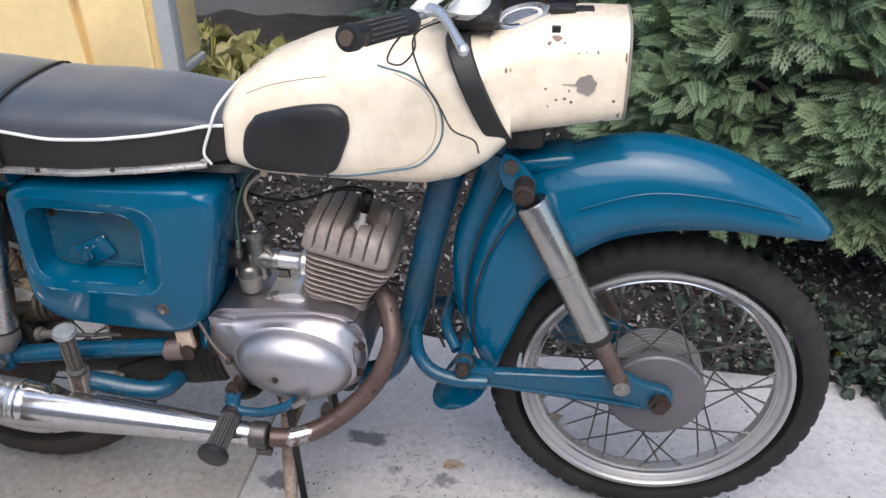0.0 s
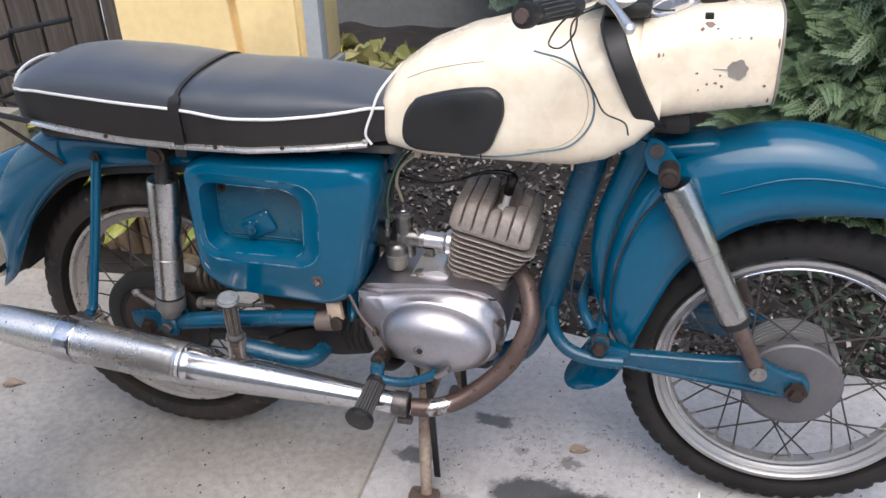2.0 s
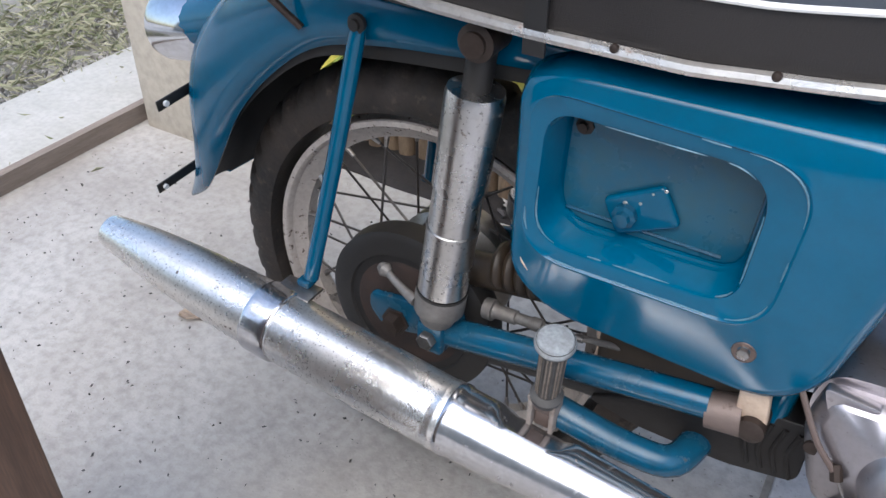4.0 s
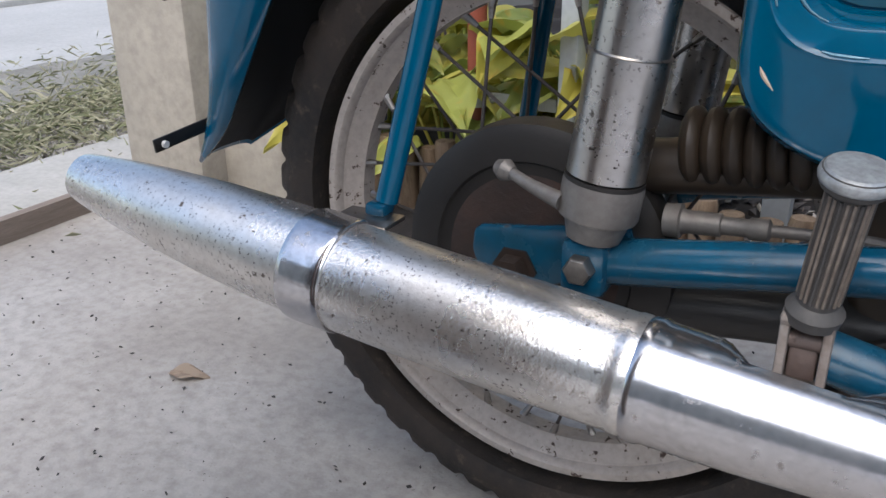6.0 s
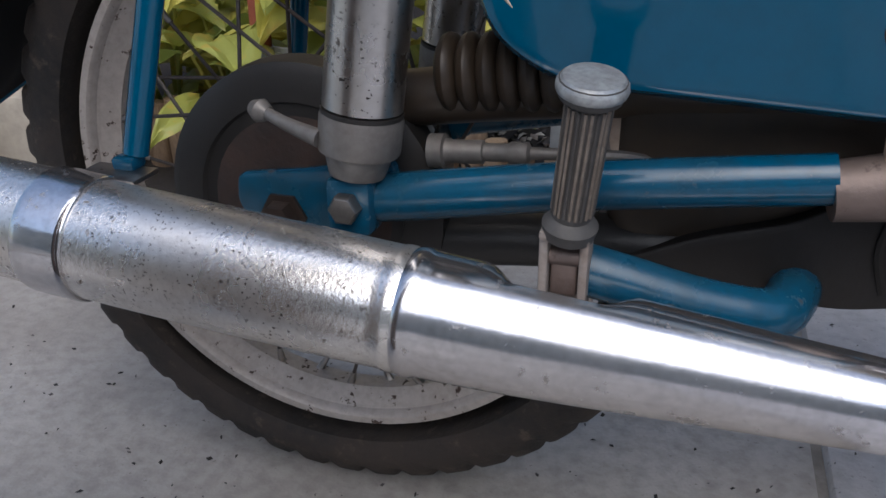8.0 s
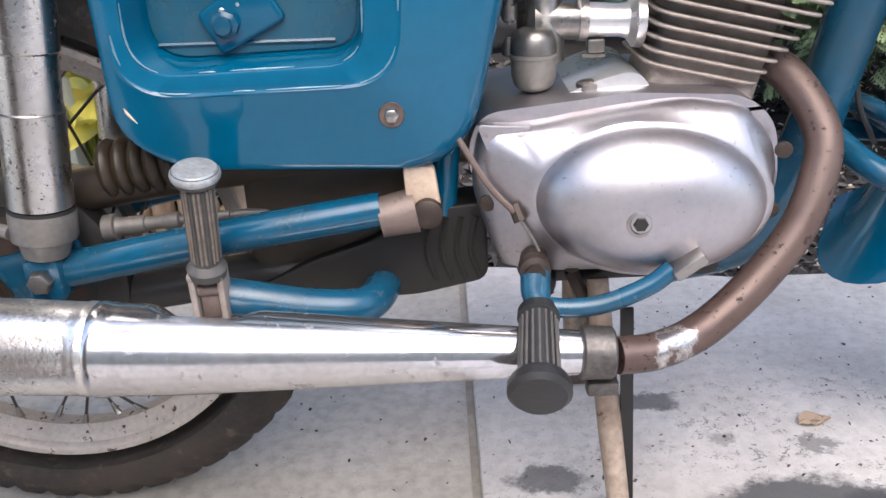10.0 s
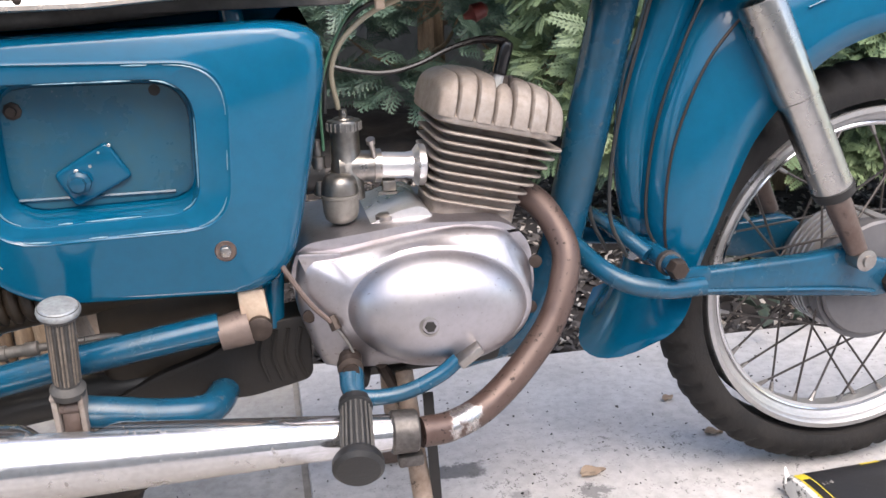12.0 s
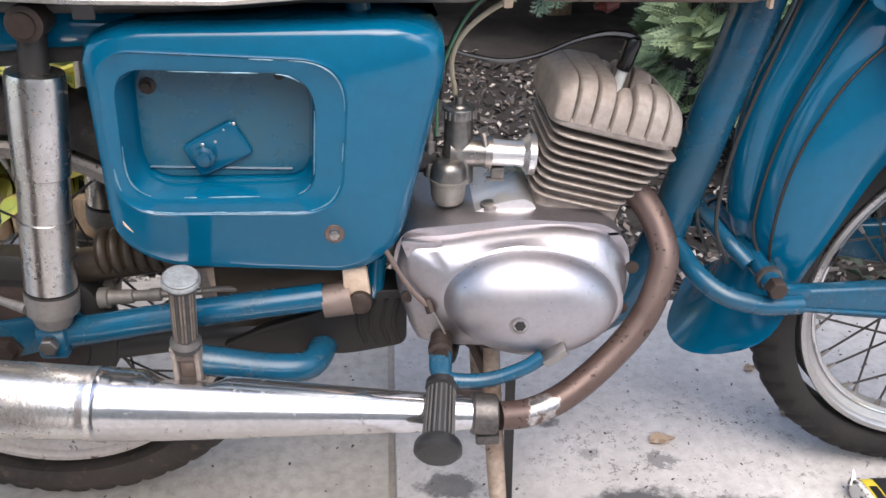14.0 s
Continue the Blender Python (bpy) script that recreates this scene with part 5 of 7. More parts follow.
# handlebar
GA, GB = V(0.800, -0.345, 0.989), V(0.846, -0.222, 0.976)
bar_pts = [tuple(GA), tuple(GB), (0.862, -0.18, 0.976), (0.876, -0.12, 0.980), (0.885, -0.05, 0.982), (0.885, 0.05, 0.982), (0.876, 0.12, 0.980), (0.862, 0.18, 0.976), (GB.x, -GB.y, GB.z), (GA.x, -GA.y, GA.z)]
handlebar = part("handlebar", tube(bar_pts, 0.011, 14), CHROME, bike, "chrome handlebar with white clamp cover")
part("clamp_cover", loft([[(0.872 + 0.046 * k * math.cos(a) + dx, 0.075 * wy * math.sin(a), z - 0.012 * math.cos(a) * k) for a in np.linspace(0, 2 * math.pi, 33)[:-1]] for k, dx, wy, z in ((0.85, 0.006, 0.95, 0.942), (1.05, 0.006, 1.25, 0.956), (1.0, 0.0, 1.1, 0.975), (0.78, -0.008, 0.8, 0.998), (0.60, -0.012, 0.62, 1.010), (0.5, -0.013, 0.5, 1.013), (0.1, -0.013, 0.1, 1.014))]), WHITEPAINT, handlebar, "white enamelled handlebar clamp cover")
for s in (-1, 1):
    a, b = V(GA.x, -s * GA.y, GA.z), V(GB.x, -s * GB.y, GB.z)
    d = (b - a).normalized()
    L = (b - a).length
    part("cover_arm", tube([(0.852, s * 0.20, 0.980), (0.866, s * 0.13, 0.982), (0.870, s * 0.06, 0.977)], [0.012, 0.017, 0.024], 14), WHITEPAINT, handlebar)
    grip = part("grip", lathe([(-0.004, 0.006), (-0.004, 0.0150), (0.008, 0.0158), (0.016, 0.0140), (0.024, 0.0125), (L - 0.026, 0.0125), (L - 0.022, 0.0150), (L - 0.004, 0.0158), (L, 0.0150), (L + 0.002, 0.01)], a, d, 24), RUBBER, handlebar, "ribbed black rubber grip")
    u = d.cross(V(0, 0, 1)).normalized()
    w = d.cross(u)
    for k in range(14):
        q = 2 * math.pi * k / 14
        o = (math.cos(q) * u + math.sin(q) * w) * 0.0132
        part("grip_rib", tube([a + d * 0.027 + o, b - d * 0.028 + o], 0.0013, 5), RUBBER_GREY, grip)
    part("grip_end", lathe([(-0.008, 0.002), (-0.008, 0.0085), (-0.003, 0.0095)], a, d, 16), RUST, grip, "rusty bar end")
    part("lever", tube([(0.868, s * 0.20, 0.985), (0.884, s * 0.225, 0.987), (0.900, s * 0.26, 0.981), (0.918, s * 0.301, 0.969)], [0.009, 0.007, 0.0052, 0.0062], 10), BRIGHT_SKYLIT_ALU, handlebar, "polished hand lever")
    part("lever_ball", lathe([(-0.0075, 0.002), (-0.006, 0.005), (0.0, 0.0072), (0.006, 0.005), (0.0075, 0.002)], (0.9197, s * 0.3035, 0.9677), (0, 0, 1), 14), BRIGHT_SKYLIT_ALU, handlebar)
part("far_lever", tube([(0.86, 0.20, 1.01), (0.925, 0.25, 1.035), (0.955, 0.27, 1.048)], [0.008, 0.006, 0.0075], 8), WHITEPAINT, handlebar)
part("mirror_clamp", tube([(0.838, 0.06, 1.005), (0.815, 0.07, 1.02), (0.822, 0.08, 1.045), (0.85, 0.085, 1.05)], [0.010, 0.011, 0.009, 0.007], 10), CHROME, handlebar)
part("steering_damper", box((0.905, 0.0, 0.934), (0.07, 0.12, 0.026), 0.010), BLACK, handlebar)

# cables at the bars
for pts, r, m in (([(0.842, -0.235, 0.968), (0.820, -0.215, 0.94), (0.808, -0.18, 0.912), (0.822, -0.16, 0.903), (0.842, -0.175, 0.928), (0.850, -0.225, 0.970)], 0.0014, CABLE),
                  ([(0.895, -0.15, 0.965), (0.845, -0.145, 0.945), (0.832, -0.13, 0.915), (0.845, -0.124, 0.87), (0.868, -0.124, 0.83), (0.885, -0.126, 0.80), (0.915, -0.124, 0.785), (0.922, -0.122, 0.765)], 0.0013, CABLE),
                  ([(0.925, -0.13, 0.957), (0.955, -0.118, 0.948), (0.972, -0.11, 0.947)], 0.0013, CABLE)):
    part("control_cable", tube(pts, r, 7, 8), m, bike, "thin black control cable")


# seat
def seat_rings():
    top = [(-0.182, 0.768), (-0.165, 0.804), (-0.12, 0.826), (-0.05, 0.834), (0.06, 0.831), (0.14, 0.823), (0.19, 0.817), (0.24, 0.814), (0.32, 0.815), (0.42, 0.808), (0.50, 0.792), (0.53, 0.778)]
    pip = [(-0.182, 0.782), (-0.10, 0.787), (0.05, 0.776), (0.14, 0.771), (0.19, 0.767), (0.26, 0.757), (0.35, 0.758), (0.45, 0.768), (0.53, 0.779)]
    bot = [(-0.182, 0.725), (-0.12, 0.727), (0.05, 0.708), (0.17, 0.703), (0.30, 0.703), (0.45, 0.712), (0.53, 0.717)]
    wid = [(-0.182, 0.070), (-0.17, 0.094), (-0.14, 0.112), (-0.08, 0.122), (0.10, 0.126), (0.30, 0.124), (0.42, 0.112), (0.50, 0.094), (0.53, 0.082)]
    return top, pip, bot, wid


TOP, PIP, BOT, WID = seat_rings()


def seat_x(n):
    return [-0.182 + 0.712 * k / n for k in range(n + 1)]


skirt, cushion = [], []
for x in seat_x(60):
    w, zb, zp, zt = table(x, WID), table(x, BOT), table(x, PIP), table(x, TOP)
    zp = min(zp, zt - 0.004)
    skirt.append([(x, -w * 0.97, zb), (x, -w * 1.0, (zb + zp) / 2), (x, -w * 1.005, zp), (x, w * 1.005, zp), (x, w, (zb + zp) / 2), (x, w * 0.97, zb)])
    ring = []
    for k in range(29):
        a = math.pi * k / 28
        dip = 0.006 * math.exp(-((x - 0.185) / 0.012) ** 2)
        ring.append((x, -w * 1.01 * math.copysign(abs(math.cos(a)) ** 0.72, math.cos(a)), zp + (zt - zp - dip) * math.sin(a) ** 0.8))
    cushion.append(ring)
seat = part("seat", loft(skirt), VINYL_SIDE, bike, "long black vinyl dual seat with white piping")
part("cushion", loft(cushion), VINYL_SKYLIT, seat, "smooth black vinyl seat top, blued for reflected sky")
for s in (-1, 1):
    part("piping", tube([(x, s * table(x, WID) * 1.018, min(table(x, PIP), table(x, TOP) - 0.004)) for x in seat_x(30)], 0.0027, 8, 2), PIPING, seat, "white piping")
    part("trim_strip", tube([(x, s * (table(x, WID) * 1.0 + 0.002), table(x, BOT) - 0.0005) for x in [-0.17 + 0.67 * k / 20 for k in range(21)]], 0.0062, 8, 2, oval=0.95), TRIM, seat, "dull chrome trim strip with rivets")
    for x in (0.03, 0.24, 0.36):
        part("rivet", lathe([(0, 0.004), (0.003, 0.0035), (0.004, 0.001)], (x, s * (table(x, WID) + 0.006), table(x, BOT) + 0.004), (0, s, 0), 10), RUSTED_STEEL, seat)
    part("trim_end", lathe([(0, 0.006), (0.004, 0.006), (0.006, 0.002)], (0.497, s * 0.096, 0.7185), (0, s, 0), 16), TRIM, seat)
part("end_piping", tube([(-0.178 + 0.012 * abs(math.sin(a)) * 0, 0.074 * math.cos(a), 0.782 + 0.028 * math.sin(a)) for a in np.linspace(math.pi, 0, 15)], 0.0032, 8, 1), PIPING, seat, "white piping")
part("front_piping", tube([(0.508, -0.096, 0.715), (0.500, -0.099, 0.735), (0.512, -0.094, 0.77), (0.523, -0.084, 0.800), (0.538, -0.05, 0.822), (0.543, 0.0, 0.828)], 0.0023, 8), PIPING, seat, "white piping")
strap = []
for k in range(41):
    a = -0.18 + k / 40 * (math.pi + 0.36)
    x = 0.172 + 0.012 * math.sin(max(min(a, math.pi), 0))
    w, zp, zt = table(x, WID) * 1.03, table(x, PIP), table(x, TOP)
    if a < 0 or a > math.pi:
        y, z = -w * math.copysign(1, math.cos(a)), zp - 0.082 * min(abs(a if a < 0 else a - math.pi) / 0.18, 1)
    else:
        y, z = -w * math.copysign(abs(math.cos(a)) ** 0.72, math.cos(a)), zp + (zt - zp - 0.003) * math.sin(a) ** 0.8
    n_ = V(0, y, (z - 0.76) * 1.3).normalized()
    wd = 0.0100 if (a < 0.35 or a > math.pi - 0.35) else 0.004
    p = V(x, y, z)
    strap.append([p + V(-wd, 0, 0), p + V(-wd, 0, 0) + n_ * 0.003, p + V(wd, 0, 0) + n_ * 0.003, p + V(wd, 0, 0)])
part("seat_strap", loft(strap), RUBBER, seat, "black grab strap across the seat")


# side box with recessed field
def side_box():
    c = (0.275, 0.563)
    outer = by_angle(rounded([(0.150, 0.440), (0.200, 0.405), (0.425, 0.394), (0.462, 0.425), (0.513, 0.635), (0.505, 0.668), (0.470, 0.678), (0.180, 0.674), (0.150, 0.654)], [0.03, 0.03, 0.03, 0.03, 0.03, 0.02, 0.03, 0.03, 0.02], 6), c, 128)
    bead = by_angle(rounded([(0.168, 0.478), (0.398, 0.478), (0.411, 0.640), (0.172, 0.650)], [0.05, 0.045, 0.05, 0.035], 8), c, 128)
    lip = by_angle(rounded([(0.178, 0.494), (0.371, 0.496), (0.379, 0.628), (0.184, 0.632)], [0.04, 0.03, 0.045, 0.03], 8), c, 128)
    cc = np.array(c)

    def ring(pts, k, y):
        return [(p[0], y, p[1]) for p in (cc + (q - cc) * k for q in pts)]

    return loft([ring(outer, 0.98, -0.012), ring(outer, 1.0, -0.030), ring(outer, 1.0, -0.088), ring(outer, 0.988, -0.102), ring(outer, 0.955, -0.113), ring(outer, 0.91, -0.1165), ring(bead, 1.06, -0.117), ring(bead, 1.025, -0.1185), ring(bead, 1.0, -0.1165),
                 ring(lip, 1.05, -0.1165), ring(lip, 1.015, -0.1155), ring(lip, 1.0, -0.111), ring(lip, 0.97, -0.075), ring(lip, 0.94, -0.068), ring(lip, 0.3, -0.068)])


box_right = part("side_box", side_box(), BLUE, bike, "blue steel side box with a recessed field, scratched at the edges")


def worn_line(corners, radii, a0, a1, y, r, name):
    """A thin worn edge along part of a rounded outline."""
    pts = by_angle(rounded(corners, radii, 8), (0.275, 0.563), 120)
    rr = random.Random(a0)
    k = a0
    while k < a1 - 3:
        n = min(rr.randint(4, 16), a1 - k)
        rad = [r * (0.25 + 0.75 * math.sin(math.pi * (j + 0.5) / n)) * rr.uniform(0.7, 1.1) for j in range(n)]
        part(name, tube([(pts[q % 120][0], y, pts[q % 120][1]) for q in range(k, k + n)], rad, 6, 1), WORN, box_right, "paint worn off the pressed edge")
        k += n + rr.randint(1, 6)


LIP = ([(0.178, 0.494), (0.371, 0.496), (0.379, 0.628), (0.184, 0.632)], [0.04, 0.03, 0.045, 0.03])
OUTER = ([(0.168, 0.478), (0.398, 0.478), (0.411, 0.640), (0.172, 0.650)], [0.05, 0.045, 0.05, 0.035])
worn_line(*LIP, 62, 148, -0.1150, 0.0011, "worn_edge")
worn_line(*OUTER, 66, 142, -0.1172, 0.0011, "worn_edge")
worn_line(*LIP, 26, 50, -0.1150, 0.0008, "worn_edge")
part("recess_floor", slab(by_angle(rounded([(0.186, 0.500), (0.363, 0.502), (0.370, 0.620), (0.191, 0.624)], [0.035, 0.025, 0.04, 0.025], 6), (0.275, 0.563), 64), -0.0700, -0.0670), DUSTBLUE, box_right, "dusty, scratched paint inside the recess")
part("lock_plate", slab(rounded([(0.247, 0.500), (0.306, 0.529), (0.285, 0.567), (0.229, 0.536)], 0.007, 5), -0.0770, -0.0690, bevel=0.0035, seg=3), BLUE, box_right, "raised diamond plate")
part("lock_knob", lathe([(0, 0.012), (0.008, 0.012), (0.010, 0.008), (0.016, 0.0075), (0.017, 0.002)], (0.254, -0.076, 0.527), RIGHT, 8), GRIMYBLUE, box_right, "worn blue lock nut")
for x, z, w in ((0.287, 0.5625, 0.0022), (0.252, 0.538, 0.0030), (0.266, 0.5425, 0.0020), (0.258, 0.534, 0.0022), (0.276, 0.556, 0.0016)):
    part("bare_patch", lathe([(0, w), (0.0005, w * 0.8), (0.0008, w * 0.2)], (x, -0.0768, z), RIGHT, 7), TRIM, box_right, "paint chipped to bare metal")
part("recess_bolt", lathe([(0, 0.009), (0.003, 0.009), (0.004, 0.005), (0.009, 0.005)], (0.202, -0.069, 0.602), RIGHT, 8), RUSTED_STEEL, box_right, "rusty brown bolt in the recess")
part("recess_rib", tube([(0.192, -0.0700, 0.511), (0.345, -0.0700, 0.508)], 0.0022, 6), GRIMYBLUE, box_right)
part("paint_scratch", tube([(0.166, -0.1150, 0.474), (0.170, -0.1158, 0.464), (0.177, -0.1162, 0.455)], [0.0006, 0.0016, 0.0006], 6), PALEPLASTIC, box_right, "tan scratch in the paint")
part("recess_hole", lathe([(0, 0.0058), (0.0012, 0.0058), (0.0013, 0.001)], (0.338, -0.0695, 0.614), RIGHT, 14), BLACK, box_right)
bolt_seat = part("bolt_washer", lathe([(0, 0.0112), (0.0006, 0.0112), (0.0016, 0.0105), (0.0008, 0.010), (0.0002, 0.005)], (0.391, -0.1165, 0.451), RIGHT, 24), RUST, box_right, "rust-stained washer")
part("bolt_head", lathe([(0, 0.0060), (0.005, 0.0060), (0.006, 0.004)], (0.391, -0.1168, 0.451), RIGHT, 6), STEEL, box_right)
part("box_left", slab(rounded([(0.16, 0.42), (0.43, 0.40), (0.505, 0.66), (0.49, 0.69), (0.16, 0.68)], 0.03), 0.012, 0.115, bevel=0.012), BLUE, bike)
part("seat_pan", slab(rounded([(-0.12, -0.088), (0.545, -0.070), (0.545, 0.070), (-0.12, 0.088)], 0.02, 4), 0.688, 0.704, bevel=0.003, plane="xy"), RUBBER_GREY, bike, "dusty grey seat pan")
# air filter body and inner panels
part("air_filter_box", box((0.330, 0.0, 0.345), (0.19, 0.12, 0.19), 0.022, None, 3), OILY, bike, "oily brown inner box below the side box")
part("inner_guard", slab(rounded([(0.245, 0.27), (0.275, 0.27), (0.30, 0.42), (0.262, 0.43)], 0.008), -0.055, -0.040, bevel=0.003), OILY, bike)

# engine
engine = part("crankcase", slab(rounded([(0.488, 0.296), (0.66, 0.280), (0.715, 0.305), (0.735, 0.36), (0.728, 0.42), (0.70, 0.445), (0.60, 0.452), (0.465, 0.440), (0.452, 0.40)], 0.02), -0.088, 0.088, bevel=0.012, seg=3), ALU, bike, "dull silver aluminium engine crankcase")
oc = (0.600, 0.367)
outer_case = by_angle(rounded([(0.478, 0.300), (0.51, 0.290), (0.66, 0.287), (0.722, 0.330), (0.733, 0.375), (0.715, 0.428), (0.665, 0.448), (0.57, 0.442), (0.52, 0.432), (0.464, 0.430), (0.455, 0.38)], [0.018, 0.03, 0.05, 0.03, 0.03, 0.035, 0.04, 0.05, 0.03, 0.012, 0.02], 6), oc, 96)
inner_case = [np.array((0.612 + 0.102 * math.cos(a), 0.363 + 0.068 * math.sin(a) - 0.006 * math.cos(a))) for a in (2 * math.pi * k / 96 for k in range(96))]


def cover_ring(pts, k, y, c):
    c = np.array(c)
    return [(p[0], y, p[1]) for p in (c + (q - c) * k for q in pts)]


ic = (0.612, 0.363)
part("clutch_cover", loft([cover_ring(outer_case, 1.0, -0.080, oc), cover_ring(outer_case, 1.0, -0.091, oc), cover_ring(outer_case, 0.993, -0.0965, oc), cover_ring(outer_case, 0.975, -0.1015, oc), cover_ring(outer_case, 0.945, -0.1065, oc), cover_ring(outer_case, 0.90, -0.1120, oc), cover_ring(inner_case, 1.06, -0.1205, ic), cover_ring(inner_case, 1.02, -0.1235, ic),
                           cover_ring(inner_case, 0.99, -0.1240, ic), cover_ring(inner_case, 0.975, -0.1265, ic), cover_ring(inner_case, 0.95, -0.1325, ic), cover_ring(inner_case, 0.91, -0.1395, ic), cover_ring(inner_case, 0.84, -0.1475, ic), cover_ring(inner_case, 0.74, -0.1545, ic), cover_ring(inner_case, 0.6, -0.1605, ic),
                           cover_ring(inner_case, 0.4, -0.1655, ic), cover_ring(inner_case, 0.2, -0.1680, ic), cover_ring(inner_case, 0.06, -0.1685, ic)]), ALU, engine, "smooth oval aluminium clutch cover")
# bevelled facet at the rear upper corner of the cover
part("cover_facet", slab(rounded([(0.462, 0.436), (0.512, 0.432), (0.474, 0.402)], 0.006), -0.1075, -0.0960, bevel=0.003), ALU, engine)
screw = part("filler_plug", lathe([(-0.002, 0.012), (0.001, 0.012), (0.002, 0.009), (-0.001, 0.007), (-0.001, 0.001)], (0.593, -0.1665, 0.361), RIGHT, 24), STEEL, engine, "round slotted filler plug")
part("plug_centre", lathe([(0, 0.0065), (0.002, 0.006)], (0.593, -0.1678, 0.361), RIGHT, 6), BLACK, screw)
for x, z in ((0.470, 0.365), (0.545, 0.300), (0.728, 0.400), (0.722, 0.345)):
    part("cover_screw", lathe([(0, 0.0075), (0.004, 0.0075), (0.005, 0.005)], (x, -0.1075, z), RIGHT, 12), RUSTED_STEEL, engine)
# whiter metal than the other cases: the sky's reflection is put into its colour
part("top_case", slab(rounded([(0.470, 0.414), (0.474, 0.431), (0.515, 0.438), (0.548, 0.446), (0.580, 0.460), (0.612, 0.464), (0.628, 0.440), (0.628, 0.420)], [0.004, 0.008, 0.02, 0.02, 0.02, 0.012, 0.012, 0.004]), -0.058, 0.070, bevel=0.010, seg=4), BRIGHT_SKYLIT_ALU, engine, "smooth crankcase top, whitened for the sky it reflects")
part("case_stud", lathe([(0, 0.011), (0.016, 0.011), (0.018, 0.008)], (0.567, -0.050, 0.438), (0, 0, 1), 10), STEEL, engine)
part("sump", box((0.60, 0, 0.272), (0.20, 0.13, 0.03), 0.012), BLACK, engine)
part("clutch_arm", tube([(0.446, -0.108, 0.425), (0.470, -0.118, 0.385), (0.492, -0.122, 0.360)], 0.0030, 8), RUST, engine, "tarnished clutch lever")
part("arm_clip", lathe([(-0.008, 0.006), (0.008, 0.006)], (0.495, -0.120, 0.358), (0.3, -0.4, -0.8), 8), RUSTED_STEEL, engine)
part("arm_cable", tube([(0.495, -0.120, 0.356), (0.512, -0.123, 0.325), (0.520, -0.128, 0.296)], 0.0018, 6), STEEL, engine)

# cylinder, tilted forward
TILTC = radians(14)
cyl = Matrix.Translation((0.676, 0.0, 0.456)) @ Matrix.Rotation(TILTC, 4, 'Y')


def in_cyl(bm):
    bmesh.ops.transform(bm, matrix=cyl, verts=bm.verts)
    return bm


barrel = part("cylinder", in_cyl(joined(slab(rounded([(-0.052, -0.052), (0.052, -0.052), (0.052, 0.052), (-0.052, 0.052)], 0.02), -0.04, 0.10, plane="xy"), lathe([(-0.035, 0.058), (-0.016, 0.058)], (0, 0, 0), (0, 0, 1), 24))), CAST, engine, "dirty grey finned cylinder")
for k in range(8):
    w = 0.055 + 0.0029 * k
    d = 0.062 + 0.0022 * k
    fin = slab(rounded([(-w, -d), (w, -d), (w, d), (-w, d)], 0.024, 5), -0.0016, 0.0016, bevel=0.0012, seg=1, plane="xy")
    bmesh.ops.translate(fin, vec=(0.0022 * (k - 3), 0, 0.0115 * k), verts=fin.verts)
    part("cooling_fin", in_cyl(fin), CAST, barrel)
def head_rib(k):
    """One rounded rib of the domed head; ribs meet in thin grooves, those ahead of the plug are cut back in a wedge."""
    rings = []
    pitch = 0.0212
    for u in (0.012, 0.035, 0.07, 0.14, 0.3, 0.5, 0.7, 0.86, 0.93, 0.965, 0.988):
        x = (k - 3.5 + u) * pitch
        edge = 1 - abs(2 * u - 1) ** 12
        side = 0.86 + 0.14 * edge
        e = min(abs(x) / 0.0765, 1)
        dome = (1 - e ** 3.6) ** 0.45
        arch = 0.007 * (1 - abs(2 * u - 1) ** 2) - 0.011 if k == 3 else 0.0
        reach = {3: 0.047, 4: 0.036, 5: 0.018}.get(k, 0.0) - 0.010 * (u - 0.5)
        ring = []
        wide = 0.080 * side * (0.90 + 0.10 * dome)
        for m in range(61):
            v = math.sin((m / 60 - 0.5) * math.pi)
            y = wide * v
            z = 0.098 + (0.018 + 0.033 * dome + arch) * side * (1 - abs(v) ** 6) ** 0.5
            cut = min(max((reach - abs(y)) / 0.010 + 0.5, 0), 1) if k in (3, 4, 5) else 0.0
            cut = cut * cut * (3 - 2 * cut)
            ring.append((x, y, max(z + (min(z, 0.112) - z) * cut, 0.0975)))
        rings.append(ring)
    return loft(rings)


head = part("cylinder_head", in_cyl(loft([[(p[0] * k, p[1] * k, z) for p in rounded([(-0.074, -0.078), (0.074, -0.078), (0.074, 0.078), (-0.074, 0.078)], 0.022, 5)] for k, z in ((0.98, 0.091), (1.0, 0.093), (1.0, 0.099), (0.9, 0.104), (0.5, 0.105))])), CAST, engine, "dirty light grey domed cylinder head with ribs")
for k in range(7):
    part("head_rib", in_cyl(head_rib(k)), CAST, head)
part("spark_plug", lathe([(0, 0.012), (0.010, 0.012), (0.010, 0.0062), (0.036, 0.0062)], (0.711, 0, 0.563), (0.26, 0, 1), 12), WHITEPAINT, head, "white porcelain spark plug")
part("plug_cap", lathe([(0, 0.007), (0.001, 0.0088), (0.024, 0.0095), (0.034, 0.0098), (0.038, 0.0085), (0.041, 0.004)], (0.7195, 0, 0.598), (0.26, 0, 1), 18), GLOSSBLACK, head, "glossy black spark plug cap")
part("plug_lead", tube([(0.729, 0, 0.634), (0.718, 0.0, 0.638), (0.693, 0.0, 0.639), (0.66, 0.0, 0.631), (0.624, 0.0, 0.616), (0.59, 0.0, 0.609), (0.554, 0.0, 0.612), (0.50, 0.0, 0.628), (0.44, 0, 0.66)], [0.0055, 0.0050, 0.0042, 0.0030, 0.0030, 0.0030, 0.0030, 0.0030, 0.0030], 8), GLOSSBLACK, head, "black plug lead")
